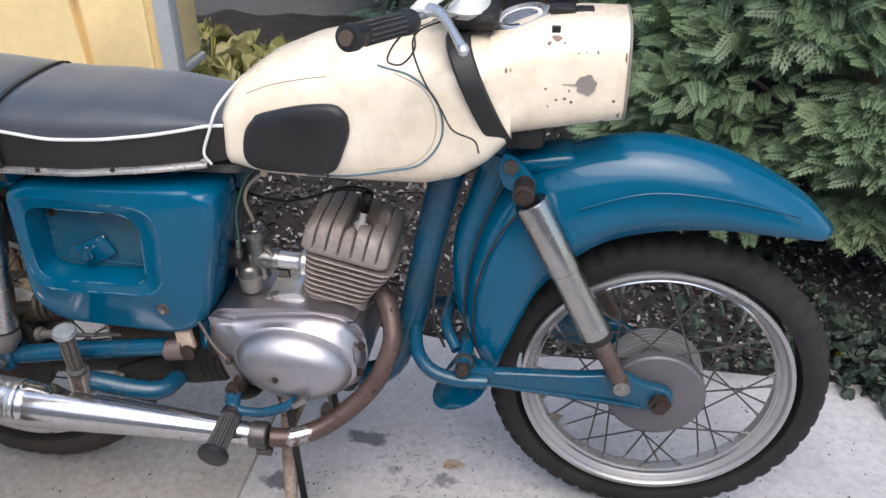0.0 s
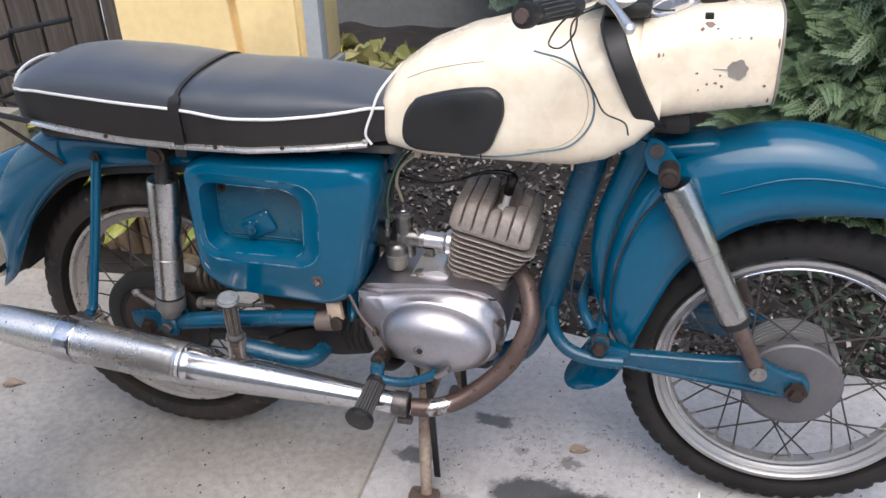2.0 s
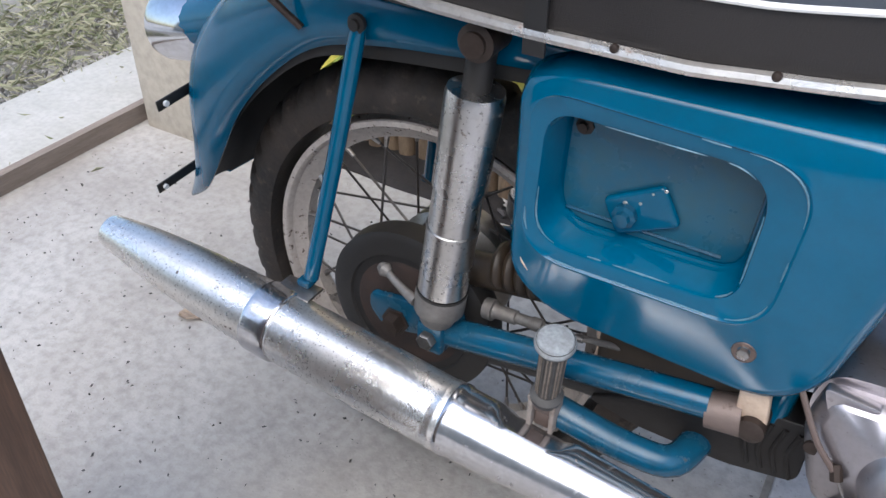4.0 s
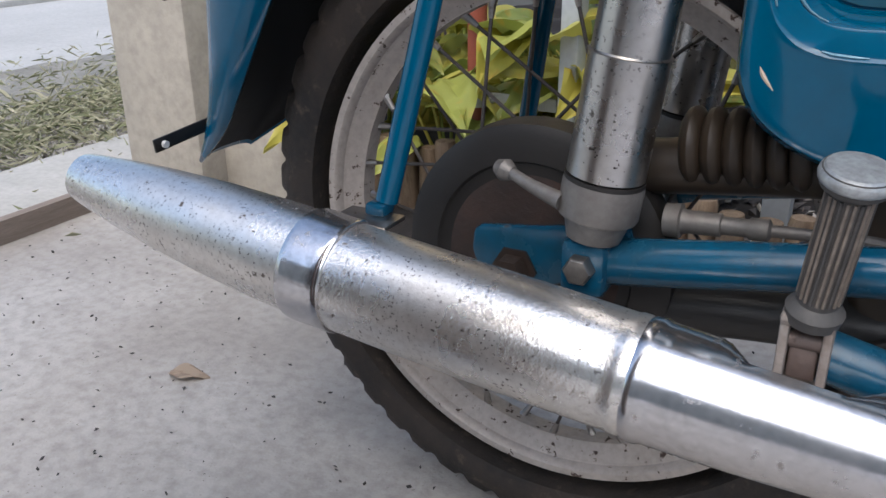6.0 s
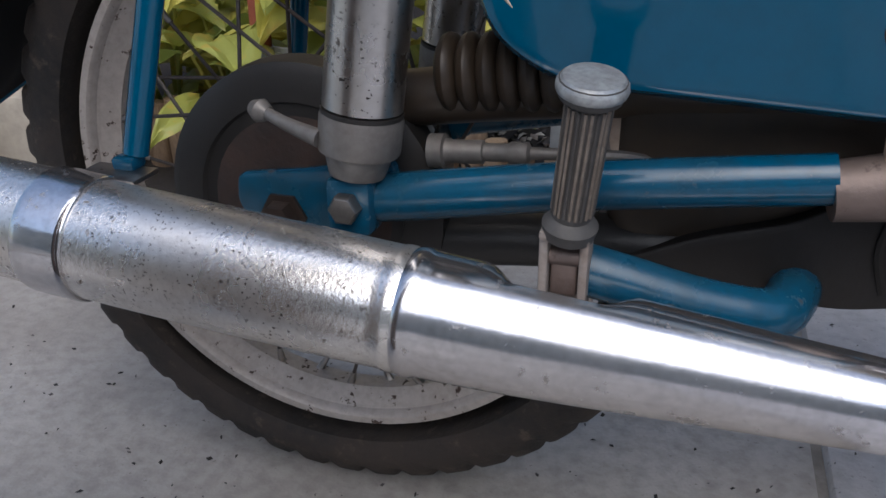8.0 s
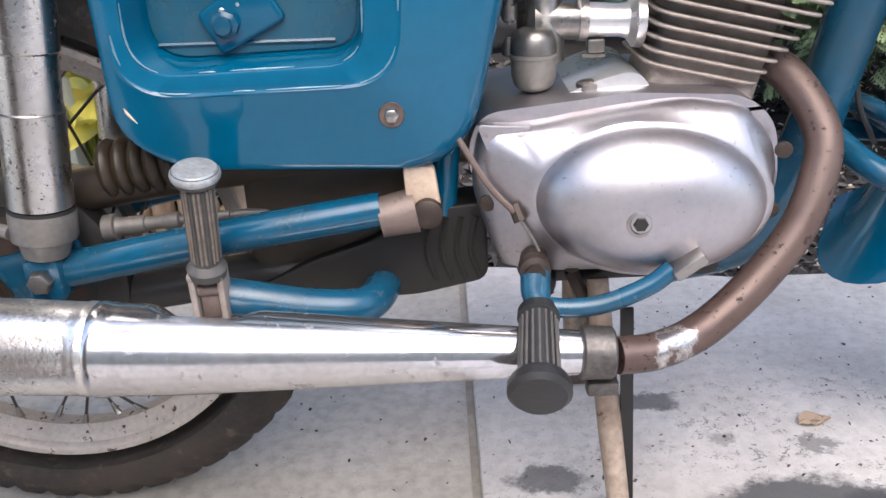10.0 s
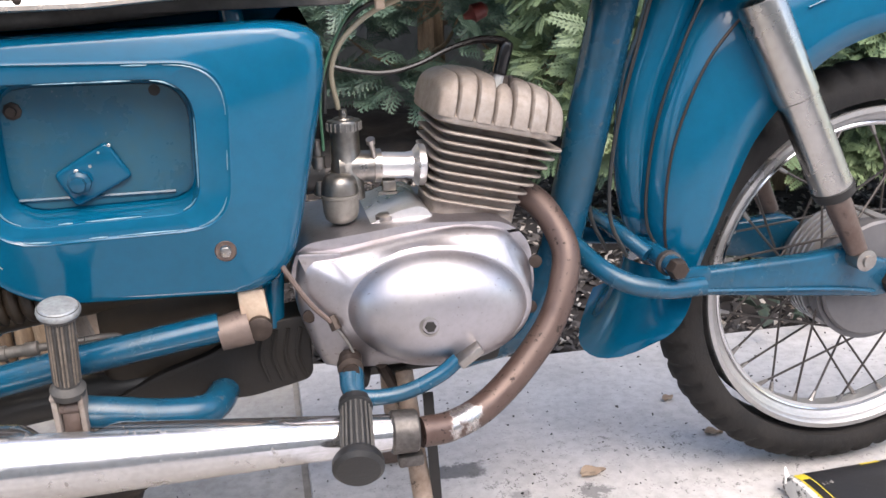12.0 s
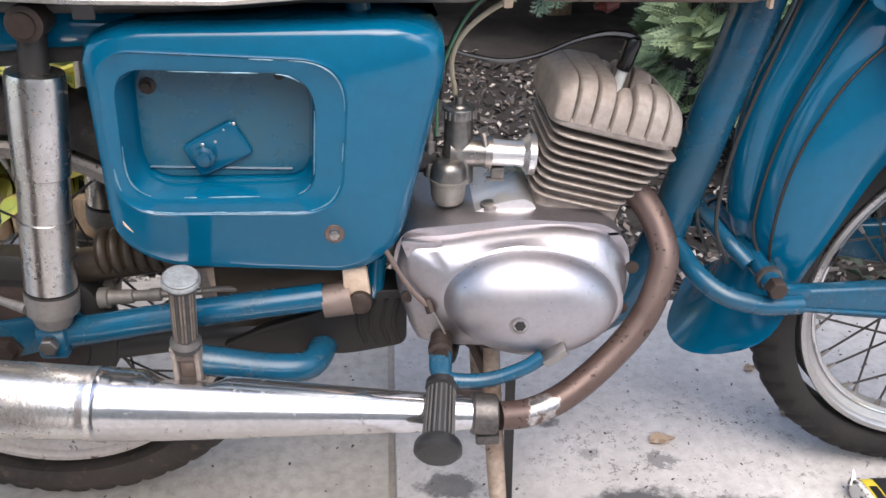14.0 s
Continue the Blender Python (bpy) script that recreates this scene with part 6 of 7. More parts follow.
part("exhaust_stub", tube([(0.695, 0.0, 0.478), (0.726, -0.013, 0.464)], 0.019, 16), CAST, barrel)

# carburettor
CX, CY = 0.531, -0.018
carb = part("carburettor", joined(lathe([(-0.036, 0.012), (-0.035, 0.0190), (0.006, 0.0182), (0.008, 0.0168), (0.044, 0.0168), (0.045, 0.0150)], (CX, CY, 0.505), (0, 0, 1), 28), lathe([(-0.012, 0.0), (-0.010, 0.0180), (0.034, 0.0180), (0.036, 0.014)], (CX, CY, 0.507), (1, 0, -0.05), 24)), CARB, bike, "grimy grey carburettor")
part("top_ring", lathe([(0, 0.0150), (0, 0.0192), (0.010, 0.0195), (0.012, 0.0185), (0.013, 0.0120), (0.015, 0.0105), (0.016, 0.005), (0.024, 0.0042)], (CX, CY, 0.549), (0, 0, 1), 28), CARB, carb)
for k in range(20):
    q = 2 * math.pi * k / 20
    part("ring_tooth", box((CX + 0.0195 * math.cos(q), CY + 0.0195 * math.sin(q), 0.5545), (0.0022, 0.0022, 0.009), 0.0004), CARB, carb)
part("float_bowl", lathe([(-0.033, 0.002), (-0.0325, 0.009), (-0.030, 0.0145), (-0.026, 0.0185), (-0.018, 0.0205), (-0.002, 0.0212), (-0.001, 0.0222), (0.002, 0.0222), (0.003, 0.0205)], (0.5195, -0.034, 0.478), (0, 0, 1), 32), BOWL, carb, "pale grey float bowl with a rounded bottom")
part("bowl_lid", lathe([(0.003, 0.0214), (0.007, 0.0214), (0.016, 0.0200), (0.022, 0.0168), (0.025, 0.0110)], (0.5195, -0.034, 0.478), (0, 0, 1), 32), CARB, carb, "darker lid of the float bowl")
part("float_screw", lathe([(0, 0.005), (0.0, 0.0085), (0.007, 0.0085), (0.009, 0.006)], (0.5135, -0.034, 0.4305), (0, 0, 1), 8), STEEL, carb)
part("jet_column", lathe([(0, 0.004), (0.002, 0.0075), (0.018, 0.0075), (0.019, 0.0060), (0.032, 0.0060), (0.033, 0.0080), (0.046, 0.0080), (0.048, 0.0055), (0.064, 0.0050), (0.066, 0.003)], (0.4985, -0.022, 0.476), (0, 0, 1), 14), CARB, carb)
part("intake_pipe", lathe([(0, 0.0155), (0.006, 0.0158), (0.030, 0.0150), (0.038, 0.0165), (0.044, 0.0245), (0.052, 0.0245)], (0.569, CY, 0.505), (1, 0, -0.06), 24), BRIGHT_SKYLIT_ALU, carb, "bright intake pipe")
part("pipe_clamp", lathe([(0, 0.0165), (0.0, 0.0195), (0.008, 0.0195), (0.008, 0.0165)], (0.562, CY, 0.5055), (1, 0, -0.06), 24), STEEL, carb)
part("clamp_screw", lathe([(-0.010, 0.0032), (0.012, 0.0032), (0.013, 0.0052), (0.019, 0.0052)], (0.561, -0.033, 0.524), (-0.2, -0.4, 0.9), 10), STEEL, carb)
part("drain_lug", joined(box((0.578, -0.022, 0.482), (0.016, 0.012, 0.013), 0.002), box((0.576, -0.022, 0.473), (0.022, 0.006, 0.004), 0.001)), CARB, carb)
part("inlet_sleeve", tube([(0.505, -0.005, 0.50), (0.47, -0.005, 0.50)], 0.024, 16), RUBBER, carb)
for pts, r, m in (([(0.527, -0.008, 0.572), (0.522, -0.02, 0.62), (0.545, -0.03, 0.66), (0.60, -0.03, 0.69), (0.70, -0.05, 0.71)], 0.003, CABLE_PALE), ([(0.505, -0.03, 0.53), (0.508, -0.03, 0.60), (0.535, -0.03, 0.665), (0.57, -0.03, 0.70)], 0.0018, CABLE_GREEN),
                  ([(0.51, -0.02, 0.57), (0.52, -0.01, 0.63), (0.56, 0.0, 0.68), (0.63, 0.0, 0.70)], 0.0026, CABLE)):
    part("fuel_line", tube(pts, r, 8), m, carb)
part("fuel_tap", box((0.575, -0.055, 0.698), (0.010, 0.012, 0.034), 0.002), PALEPLASTIC, tank)
part("tank_tab", box((0.838, -0.085, 0.701), (0.004, 0.010, 0.024), 0.001), PALEPLASTIC, tank)
part("tank_hook", tube([(0.695, -0.11, 0.716), (0.697, -0.116, 0.708), (0.70, -0.113, 0.702)], 0.0015, 5), RUSTED_STEEL, tank)

# exhaust and muffler
EX = [(0.715, -0.005, 0.470), (0.756, -0.032, 0.447), (0.775, -0.075, 0.404), (0.766, -0.097, 0.363), (0.745, -0.113, 0.322), (0.704, -0.131, 0.280), (0.656, -0.152, 0.250), (0.612, -0.170, 0.241), (0.575, -0.178, 0.243)]
exhaust = part("exhaust_pipe", tube(EX, [0.0168] * 9, 20, 6), EXHAUST, bike, "rust-brown exhaust pipe with worn chrome at the bend")
part("exhaust_flange", lathe([(0, 0.022), (0.010, 0.022), (0.011, 0.018)], (0.728, -0.014, 0.463), (0.75, -0.5, -0.4), 20), RUST, exhaust)
MUFFLER_AXIS = [V(*p) for p in spline([(0.566, -0.179, 0.247), (0.35, -0.181, 0.2620), (0.13, -0.183, 0.2780), (-0.104, -0.179, 0.2975), (-0.25, -0.179, 0.3150), (-0.400, -0.181, 0.3360)], 12)]
MA, md = MUFFLER_AXIS[0], (MUFFLER_AXIS[4] - MUFFLER_AXIS[0]).normalized()


def bent_turned(profile, seg=56, step=0.006):
    """A turned body on the muffler's axis: profile of (way along it, radius); flattened above for the footrest."""
    fine = []
    for (h0, r0), (h1, r1) in zip(profile, profile[1:]):
        n = max(int(abs(h1 - h0) / step), 1)
        fine += [(h0 + (h1 - h0) * k / n, r0 + (r1 - r0) * k / n) for k in range(n)]
    fine.append(profile[-1])
    way = [0.0]
    for p, q in zip(MUFFLER_AXIS, MUFFLER_AXIS[1:]):
        way.append(way[-1] + (q - p).length)
    rings = []
    for h, r in fine:
        k = min(max(int(np.searchsorted(way, h)) - 1, 0), len(way) - 2)
        c = MUFFLER_AXIS[k].lerp(MUFFLER_AXIS[k + 1], (h - way[k]) / (way[k + 1] - way[k]))
        d = (MUFFLER_AXIS[min(k + 2, len(way) - 1)] - MUFFLER_AXIS[max(k - 1, 0)]).normalized()
        side = d.cross(V(0, 0, 1)).normalized()
        up = side.cross(d)
        dip = 0.30 * min(max((0.045 - abs(h - 0.345)) / 0.016, 0), 1)
        ring = []
        for j in range(seg):
            a = 2 * math.pi * j / seg
            u, w = r * math.cos(a), r * math.sin(a)
            lean = 0.55 * u + 0.835 * w if d.x < 0 else -0.55 * u + 0.835 * w
            over = max(lean - r * (1 - dip), 0)
            ring.append(c + side * (u - over * 0.55) + up * (w - over * 0.835))
        rings.append(ring)
    return loft(rings)


muffler = part("muffler_front", bent_turned([(0.018, 0.0188), (0.03, 0.0198), (0.10, 0.0237), (0.20, 0.0290), (0.30, 0.0348), (0.36, 0.0382), (0.40, 0.0398), (0.424, 0.0402), (0.428, 0.0418), (0.434, 0.0418), (0.437, 0.0404)]), SCUFFED, bike, "bright chrome front cone of the long cigar muffler")
part("muffler_middle", bent_turned([(0.436, 0.0400), (0.440, 0.0410), (0.445, 0.0410), (0.447, 0.0402), (0.50, 0.0412), (0.60, 0.0422), (0.672, 0.0426)]), PITTED, muffler, "pitted and tarnished chrome middle section")
part("muffler_band", bent_turned([(0.664, 0.0424), (0.6645, 0.0442), (0.666, 0.0450), (0.669, 0.0452), (0.699, 0.0452), (0.702, 0.0449), (0.7035, 0.0442), (0.704, 0.0418)]), SCUFFED, muffler, "chrome clamp band")
part("muffler_tail", bent_turned([(0.672, 0.0426), (0.74, 0.0418), (0.80, 0.0392), (0.86, 0.0345), (0.90, 0.0300), (0.93, 0.0258), (0.948, 0.0228), (0.953, 0.0215), (0.952, 0.0185), (0.92, 0.017), (0.90, 0.002)]), PITTED, muffler, "pitted chrome tail piece with an open end")
part("joint_clamp", joined(lathe([(-0.006, 0.0160), (-0.005, 0.0215), (-0.003, 0.0232), (0.022, 0.0238), (0.024, 0.0222), (0.025, 0.0170)], MA, md, 28), box((0.562, -0.180, 0.214), (0.028, 0.016, 0.014), 0.003)), GRIMYIRON, muffler, "dark grimy pipe clamp")
part("band_ear", box((-0.100, -0.148, 0.334), (0.05, 0.03, 0.004), 0.001), STEEL, muffler)

# rear mudguard
rear_fender = part("rear_fender", fender(
    [(0.20, 0.690), (0.05, 0.697), (-0.09, 0.699), (-0.175, 0.684), (-0.255, 0.634), (-0.315, 0.575), (-0.342, 0.51), (-0.348, 0.44), (-0.362, 0.375), (-0.392, 0.312)],
    [(0.20, 0.648), (0.077, 0.641), (-0.03, 0.630), (-0.105, 0.609), (-0.172, 0.559), (-0.225, 0.50), (-0.262, 0.44), (-0.290, 0.395), (-0.325, 0.352), (-0.384, 0.308)],
    [0.075, 0.078, 0.080, 0.080, 0.080, 0.080, 0.078, 0.074, 0.062, 0.038], 5, 2.8), BLUE, bike, "blue rear mudguard with a flared tail", solid=0.0025)
for x, z, y in ((-0.404, 0.336, -0.068), (-0.338, 0.492, -0.092)):
    part("plate_bracket", box((x, y / 2 - 0.004, z), (0.003, abs(y) + 0.012, 0.014), 0.001, Euler((radians(6), 0, radians(-4))).to_matrix()), BLACK, rear_fender, "thin black plate bracket")
    part("bracket_eye", lathe([(-0.0019, 0.0038), (0.0019, 0.0038)], (x + 0.002, y + 0.001, z - 0.0035), (1, 0, 0), 12), PIPING, rear_fender)
lamp = part("tail_lamp", lathe([(-0.03, 0.034), (0.0, 0.044), (0.01, 0.0465), (0.075, 0.0465), (0.084, 0.044), (0.088, 0.038), (0.089, 0.004)], (-0.322, 0.0, 0.560), (-1, 0, -0.16), 32), CHROME, bike, "round chrome tail lamp housing")
part("lamp_socket", loft([[(x, w * math.cos(a), z + h * math.sin(a)) for a in np.linspace(0, 2 * math.pi, 25)[:-1]] for x, z, w, h in ((-0.20, 0.60, 0.055, 0.05), (-0.27, 0.585, 0.052, 0.048), (-0.33, 0.565, 0.046, 0.043), (-0.352, 0.558, 0.045, 0.042))]), BLUE, lamp)
for s in (-1, 1):
    strut = part("fender_strut", tube([(-0.033, s * 0.088, 0.660), (-0.040, s * 0.092, 0.625), (-0.062, s * 0.110, 0.50), (-0.092, s * 0.133, 0.345)], [0.0065, 0.0092, 0.0092, 0.0092], 14), BLUE, bike, "blue tubular mudguard strut")
    part("strut_bolt", lathe([(0, 0.010), (0.005, 0.010), (0.006, 0.006), (0.010, 0.006)], (-0.034, s * 0.090, 0.656), (0, s, 0), 12), BLACK, strut)
    part("strut_foot", box((-0.096, s * 0.137, 0.340), (0.018, 0.018, 0.010), 0.003), GRIMYBLUE, strut)

# luggage rack
rack = part("luggage_rack", tube([(-0.05, -0.115, 0.715), (-0.20, -0.118, 0.738), (-0.315, -0.115, 0.752), (-0.330, -0.113, 0.775), (-0.325, -0.110, 0.822), (-0.30, -0.108, 0.832), (-0.17, -0.105, 0.858)], 0.0055, 8), BLACK, bike, "thin dark bent-rod luggage rack")
part("rack_rod", tube([(-0.05, 0.115, 0.715), (-0.20, 0.118, 0.738), (-0.315, 0.115, 0.752), (-0.330, 0.113, 0.775), (-0.325, 0.110, 0.822), (-0.30, 0.108, 0.832), (-0.17, 0.105, 0.858)], 0.0055, 8), BLACK, rack)
for x, z in ((-0.315, 0.755), (-0.24, 0.745), (-0.325, 0.822)):
    part("cross_rod", tube([(x, -0.115, z), (x, 0.115, z)], 0.0045, 8), BLACK, rack)
for s in (-1, 1):
    part("rack_stay", tube([(-0.225, s * 0.117, 0.738), (-0.112, s * 0.084, 0.632)], 0.0042, 8), RUSTED_STEEL, rack, "rusty rack stay")
    part("rack_strap", tube([(-0.33, s * 0.06, 0.76), (-0.19, s * 0.06, 0.735)], 0.004, 8), BLACK, rack)

def shrunk(pts, k):
    return [(AXR[0] + (x - AXR[0]) * k, AXR[2] + (z - AXR[2]) * k) for x, z in pts]


# black inner sheet; its lowered edges stand in for shade over the tyre
part("fender_lining_shade", fender(
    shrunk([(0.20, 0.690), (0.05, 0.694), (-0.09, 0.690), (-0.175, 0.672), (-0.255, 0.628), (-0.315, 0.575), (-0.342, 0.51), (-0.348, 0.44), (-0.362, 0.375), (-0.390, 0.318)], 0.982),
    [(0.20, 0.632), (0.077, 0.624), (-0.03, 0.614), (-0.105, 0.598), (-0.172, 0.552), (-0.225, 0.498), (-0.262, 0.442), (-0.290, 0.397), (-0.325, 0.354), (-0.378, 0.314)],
    [0.071, 0.074, 0.076, 0.076, 0.076, 0.076, 0.074, 0.070, 0.058, 0.034], 5, 2.8), BLACK, rear_fender, "black mudguard underside, hung lower as shade above the tyre")

# rear spring units
for s in (-1, 1):
    lo, hi = V(0.067, s * 0.112, 0.319), V(0.110, s * 0.098, 0.676)
    ax = (hi - lo).normalized()
    unit = part("spring_unit_rear", lathe([(0.066, 0.020), (0.067, 0.0275), (0.15, 0.0275), (0.151, 0.0285), (0.152, 0.0265), (0.20, 0.0262), (0.202, 0.0285), (0.303, 0.0290), (0.309, 0.0275), (0.310, 0.010)], lo, ax, 36), MOTTLED, bike, "pitted chrome-sleeved rear spring unit")
    part("adjuster_cup", lathe([(0.018, 0.012), (0.019, 0.0195), (0.022, 0.0205), (0.034, 0.0235), (0.036, 0.0280), (0.038, 0.0288), (0.060, 0.0290), (0.064, 0.0275)], lo, ax, 36), ZINC, unit, "matt grey preload adjuster")
    part("rubber_ring", lathe([(0.0625, 0.0284), (0.0655, 0.0284)], lo, ax, 36), BLACK, unit)
    part("lower_neck", lathe([(0.004, 0.015), (0.012, 0.0155), (0.013, 0.013), (0.02, 0.013)], lo, ax, 16), RUST, unit)
    part("lower_fork", box(lo + V(0, 0, -0.002), (0.034, 0.030, 0.042), 0.006), GRIMYBLUE, unit)
    hexnut(lo + V(0, s * 0.015, 0), (0, s, 0), 0.0112, 0.010, CARB, unit, "lower_bolt", "rust-tinged steel bolt")
    part("top_eye", lathe([(-0.018, 0.018), (0.018, 0.018), (0.020, 0.012), (0.024, 0.012)], hi, (0, s, 0), 18), RUSTED_STEEL, unit)
    part("top_neck", tube([tuple(hi - ax * 0.05), tuple(hi - ax * 0.01)], 0.014, 12), BLACK, unit)
    if s < 0:
        part("adjuster_lever", tube([(0.050, -0.126, 0.366), (0.022, -0.117, 0.371), (0.0, -0.108, 0.376)], [0.0065, 0.0048, 0.0042], 12), ZINC, unit, "grey adjuster lever with a ball end")
        part("lever_knob", lathe([(-0.009, 0.001), (-0.0075, 0.0055), (0.0, 0.0088), (0.0075, 0.0055), (0.009, 0.001)], (-0.003, -0.107, 0.376), (-1, 0.3, 0.2), 16), ZINC, unit)

# swing arm, chain case
for s in (-1, 1):
    arm = part("swing_arm_rear", tube([(0.374, s * 0.099, 0.360), (0.22, s * 0.103, 0.341), (0.10, s * 0.103, 0.321), (0.06, s * 0.102, 0.315)], [0.0160, 0.0165, 0.0175, 0.0175], 18), GRIMYBLUE, bike, "blue tubular rear swing arm")
    part("arm_end", slab(rounded([(0.10, 0.306), (0.09, 0.345), (0.02, 0.330), (-0.035, 0.322), (-0.037, 0.298), (-0.02, 0.276), (0.02, 0.280)], 0.008), s * 0.086, s * 0.096, bevel=0.003), GRIMYBLUE, arm)
    part("arm_sleeve", tube([(0.372, s * 0.099, 0.352), (0.405, s * 0.096, 0.357)], [0.0188, 0.021], 18), RUST, arm, "bare rusty arm end")
    part("pivot_lug", slab(rounded([(0.398, 0.354), (0.429, 0.354), (0.424, 0.400), (0.396, 0.402)], 0.006), s * 0.092, s * 0.106, bevel=0.003), PALEPLASTIC, arm, "pale worn pivot lug")
    part("pivot_end", lathe([(-0.02, 0.0135), (0.012, 0.0135), (0.015, 0.008)], (0.416, s * 0.102, 0.358), (0, s, 0), 18), RUSTED_STEEL, arm)
    part("rear_axle_nut", lathe([(0, 0.019), (0.003, 0.019), (0.003, 0.014), (0.016, 0.013), (0.017, 0.005)], (AXR[0] - 0.004, s * 0.096, AXR[2] + 0.003), (0, s, 0), 6), RUSTED_STEEL, arm, "rusty rear axle nut")
case = part("chain_case", lathe([(0.040, 0.03), (0.041, 0.112), (0.050, 0.115), (0.072, 0.1135), (0.076, 0.106), (0.077, 0.085), (0.074, 0.083), (0.072, 0.030)], AXR, RIGHT, 56), BLACK, bike, "matt black round rear sprocket case, dusty and rust-stained")
part("case_rust", lathe([(0.0725, 0.082), (0.0735, 0.080), (0.0740, 0.06), (0.0755, 0.04), (0.0775, 0.02)], AXR, RIGHT, 40), SPROCKET, case, "mottled rusty centre plate")
for z0, z1, rubber in ((0.375, 0.405, OILY), (0.262, 0.288, RUBBER)):
    part("chain_tube", tube([(0.07, -0.052, z0), (0.20, -0.046, (z0 + z1) / 2), (0.34, -0.044, z1 - 0.005), (0.46, -0.044, z1)], 0.021, 16), rubber, case, "dusty brown-black rubber chain tube")
part("chain_gaiter", joined(*[lathe([(0, 0.022), (0.003, 0.0265), (0.007, 0.028), (0.011, 0.0265), (0.014, 0.022)], (0.115 + 0.0145 * k, -0.055, 0.398 + 0.001 * k), (1, 0, 0.1), 24) for k in range(6)]), OILY, case, "ribbed brown-black gaiter")
part("chain_guard_low", slab(rounded([(0.24, 0.272), (0.30, 0.300), (0.36, 0.318), (0.40, 0.345), (0.47, 0.352), (0.47, 0.272), (0.40, 0.258), (0.30, 0.258)], 0.014), -0.072, -0.020, bevel=0.012, seg=3), GRIMYBLACK, bike, "grimy black ribbed rubber chain guard")
for k in range(4):
    part("guard_ridge", tube([(0.42 + 0.014 * k, -0.0725, 0.275), (0.412 + 0.014 * k, -0.0735, 0.305), (0.418 + 0.014 * k, -0.0725, 0.338)], 0.0028, 6), GRIMYBLACK, bike)
part("speedo_drive", joined(lathe([(0, 0.009), (0.001, 0.0122), (0.012, 0.0128), (0.013, 0.0095), (0.018, 0.0085), (0.040, 0.0085), (0.041, 0.0065), (0.058, 0.0065), (0.060, 0.0080), (0.072, 0.0080), (0.074, 0.0045), (0.12, 0.0038)], (0.110, -0.074, 0.346), (1, 0, 0.06), 18), tube([(0.22, -0.072, 0.352), (0.25, -0.065, 0.351), (0.285, -0.045, 0.338)], 0.0038, 8)), ZINC, bike, "grey speedometer drive with its cable")

# footrests
for s in (-1, 1):
    a, b = V(0.221, s * 0.143, 0.314), V(0.234, s * 0.167, 0.434)
    d = (b - a).normalized()
    peg = part("pillion_footrest", lathe([(0.010, 0.011), (0.012, 0.016), (0.020, 0.0175), (0.024, 0.0145), (0.026, 0.0120), (0.104, 0.0128), (0.106, 0.018), (0.111, 0.0195), (0.117, 0.019), (0.117, 0.015), (0.118, 0.003)], a, d, 24), RUBBER_GREY, bike, "folded-up worn rubber pillion footrest")
    u = d.cross(V(1, 0, 0)).normalized()
    w = d.cross(u)
    for k in range(22):
        q = 2 * math.pi * k / 22
        o = (math.cos(q) * u + math.sin(q) * w) * 0.0124
        part("rubber_rib", tube([tuple(a + d * 0.030 + o), tuple(a + d * 0.102 + o * 1.04)], 0.0012, 5), RUBBER_GREY if k % 3 == 1 else DUSTYRUBBER, peg)
    part("top_cap", lathe([(0.1085, 0.0182), (0.110, 0.0200), (0.1125, 0.0206), (0.1155, 0.0200), (0.1175, 0.0178), (0.1185, 0.0172), (0.1195, 0.004)], a, d, 24), CAPZINC, peg, "worn pale metal end cap")
    part("hinge", joined(*[box(a + V(e * 0.0125, -s * 0.001, -0.008), (0.006, 0.024, 0.046), 0.002) for e in (-1, 1)], box(a + V(0.0, -s * 0.012, -0.026), (0.030, 0.010, 0.04), 0.004), box(a + V(0.0, 0.0, 0.012), (0.032, 0.026, 0.008), 0.003)), CAST, peg, "pale grimy hinge fork")
    part("hinge_pin", joined(lathe([(-0.013, 0.006), (0.013, 0.006)], a + V(0, s * 0.002, -0.004), (1, 0, 0), 10), box(a + V(0, 0.0, -0.018), (0.018, 0.010, 0.026), 0.003)), RUST, peg, "rusty hinge pin")
    part("footrest_stay", tube([(0.220, s * 0.128, 0.297), (0.258, s * 0.126, 0.288), (0.309, s * 0.120, 0.275), (0.354, s * 0.105, 0.268), (0.372, s * 0.05, 0.270)], 0.0175, 14), GRIMYBLUE, bike, "blue bent footrest stay")
    a, b = V(0.508, s * 0.165, 0.283), V(0.500, s * 0.245, 0.258)
    d = (b - a).normalized()
    peg = part("rider_footrest", lathe([(-0.004, 0.012), (0.0, 0.018), (0.008, 0.0185), (0.010, 0.0155), (0.076, 0.0165), (0.078, 0.024), (0.083, 0.0262), (0.090, 0.0262), (0.094, 0.022), (0.095, 0.003)], a, d, 24), RUBBER, bike, "black rubber rider footrest")
    u = d.cross(V(1, 0, 0)).normalized()
    w = d.cross(u)
    for k in range(18):
        q = 2 * math.pi * k / 18
        o = (math.cos(q) * u + math.sin(q) * w) * 0.0158
        part("rubber_rib", tube([tuple(a + d * 0.012 + o), tuple(a + d * 0.075 + o * 1.06)], 0.0015, 5), RUBBER_GREY, peg)
    part("peg_arm", tube([tuple(a - d * 0.02 + V(0, 0, 0.025)), tuple(a), tuple(a + d * 0.015)], 0.011, 12), GRIMYBLUE, peg)
    part("peg_mount", tube([(0.510, s * 0.115, 0.312), (0.508, s * 0.142, 0.306)], 0.013, 12), RUSTED_STEEL, peg)
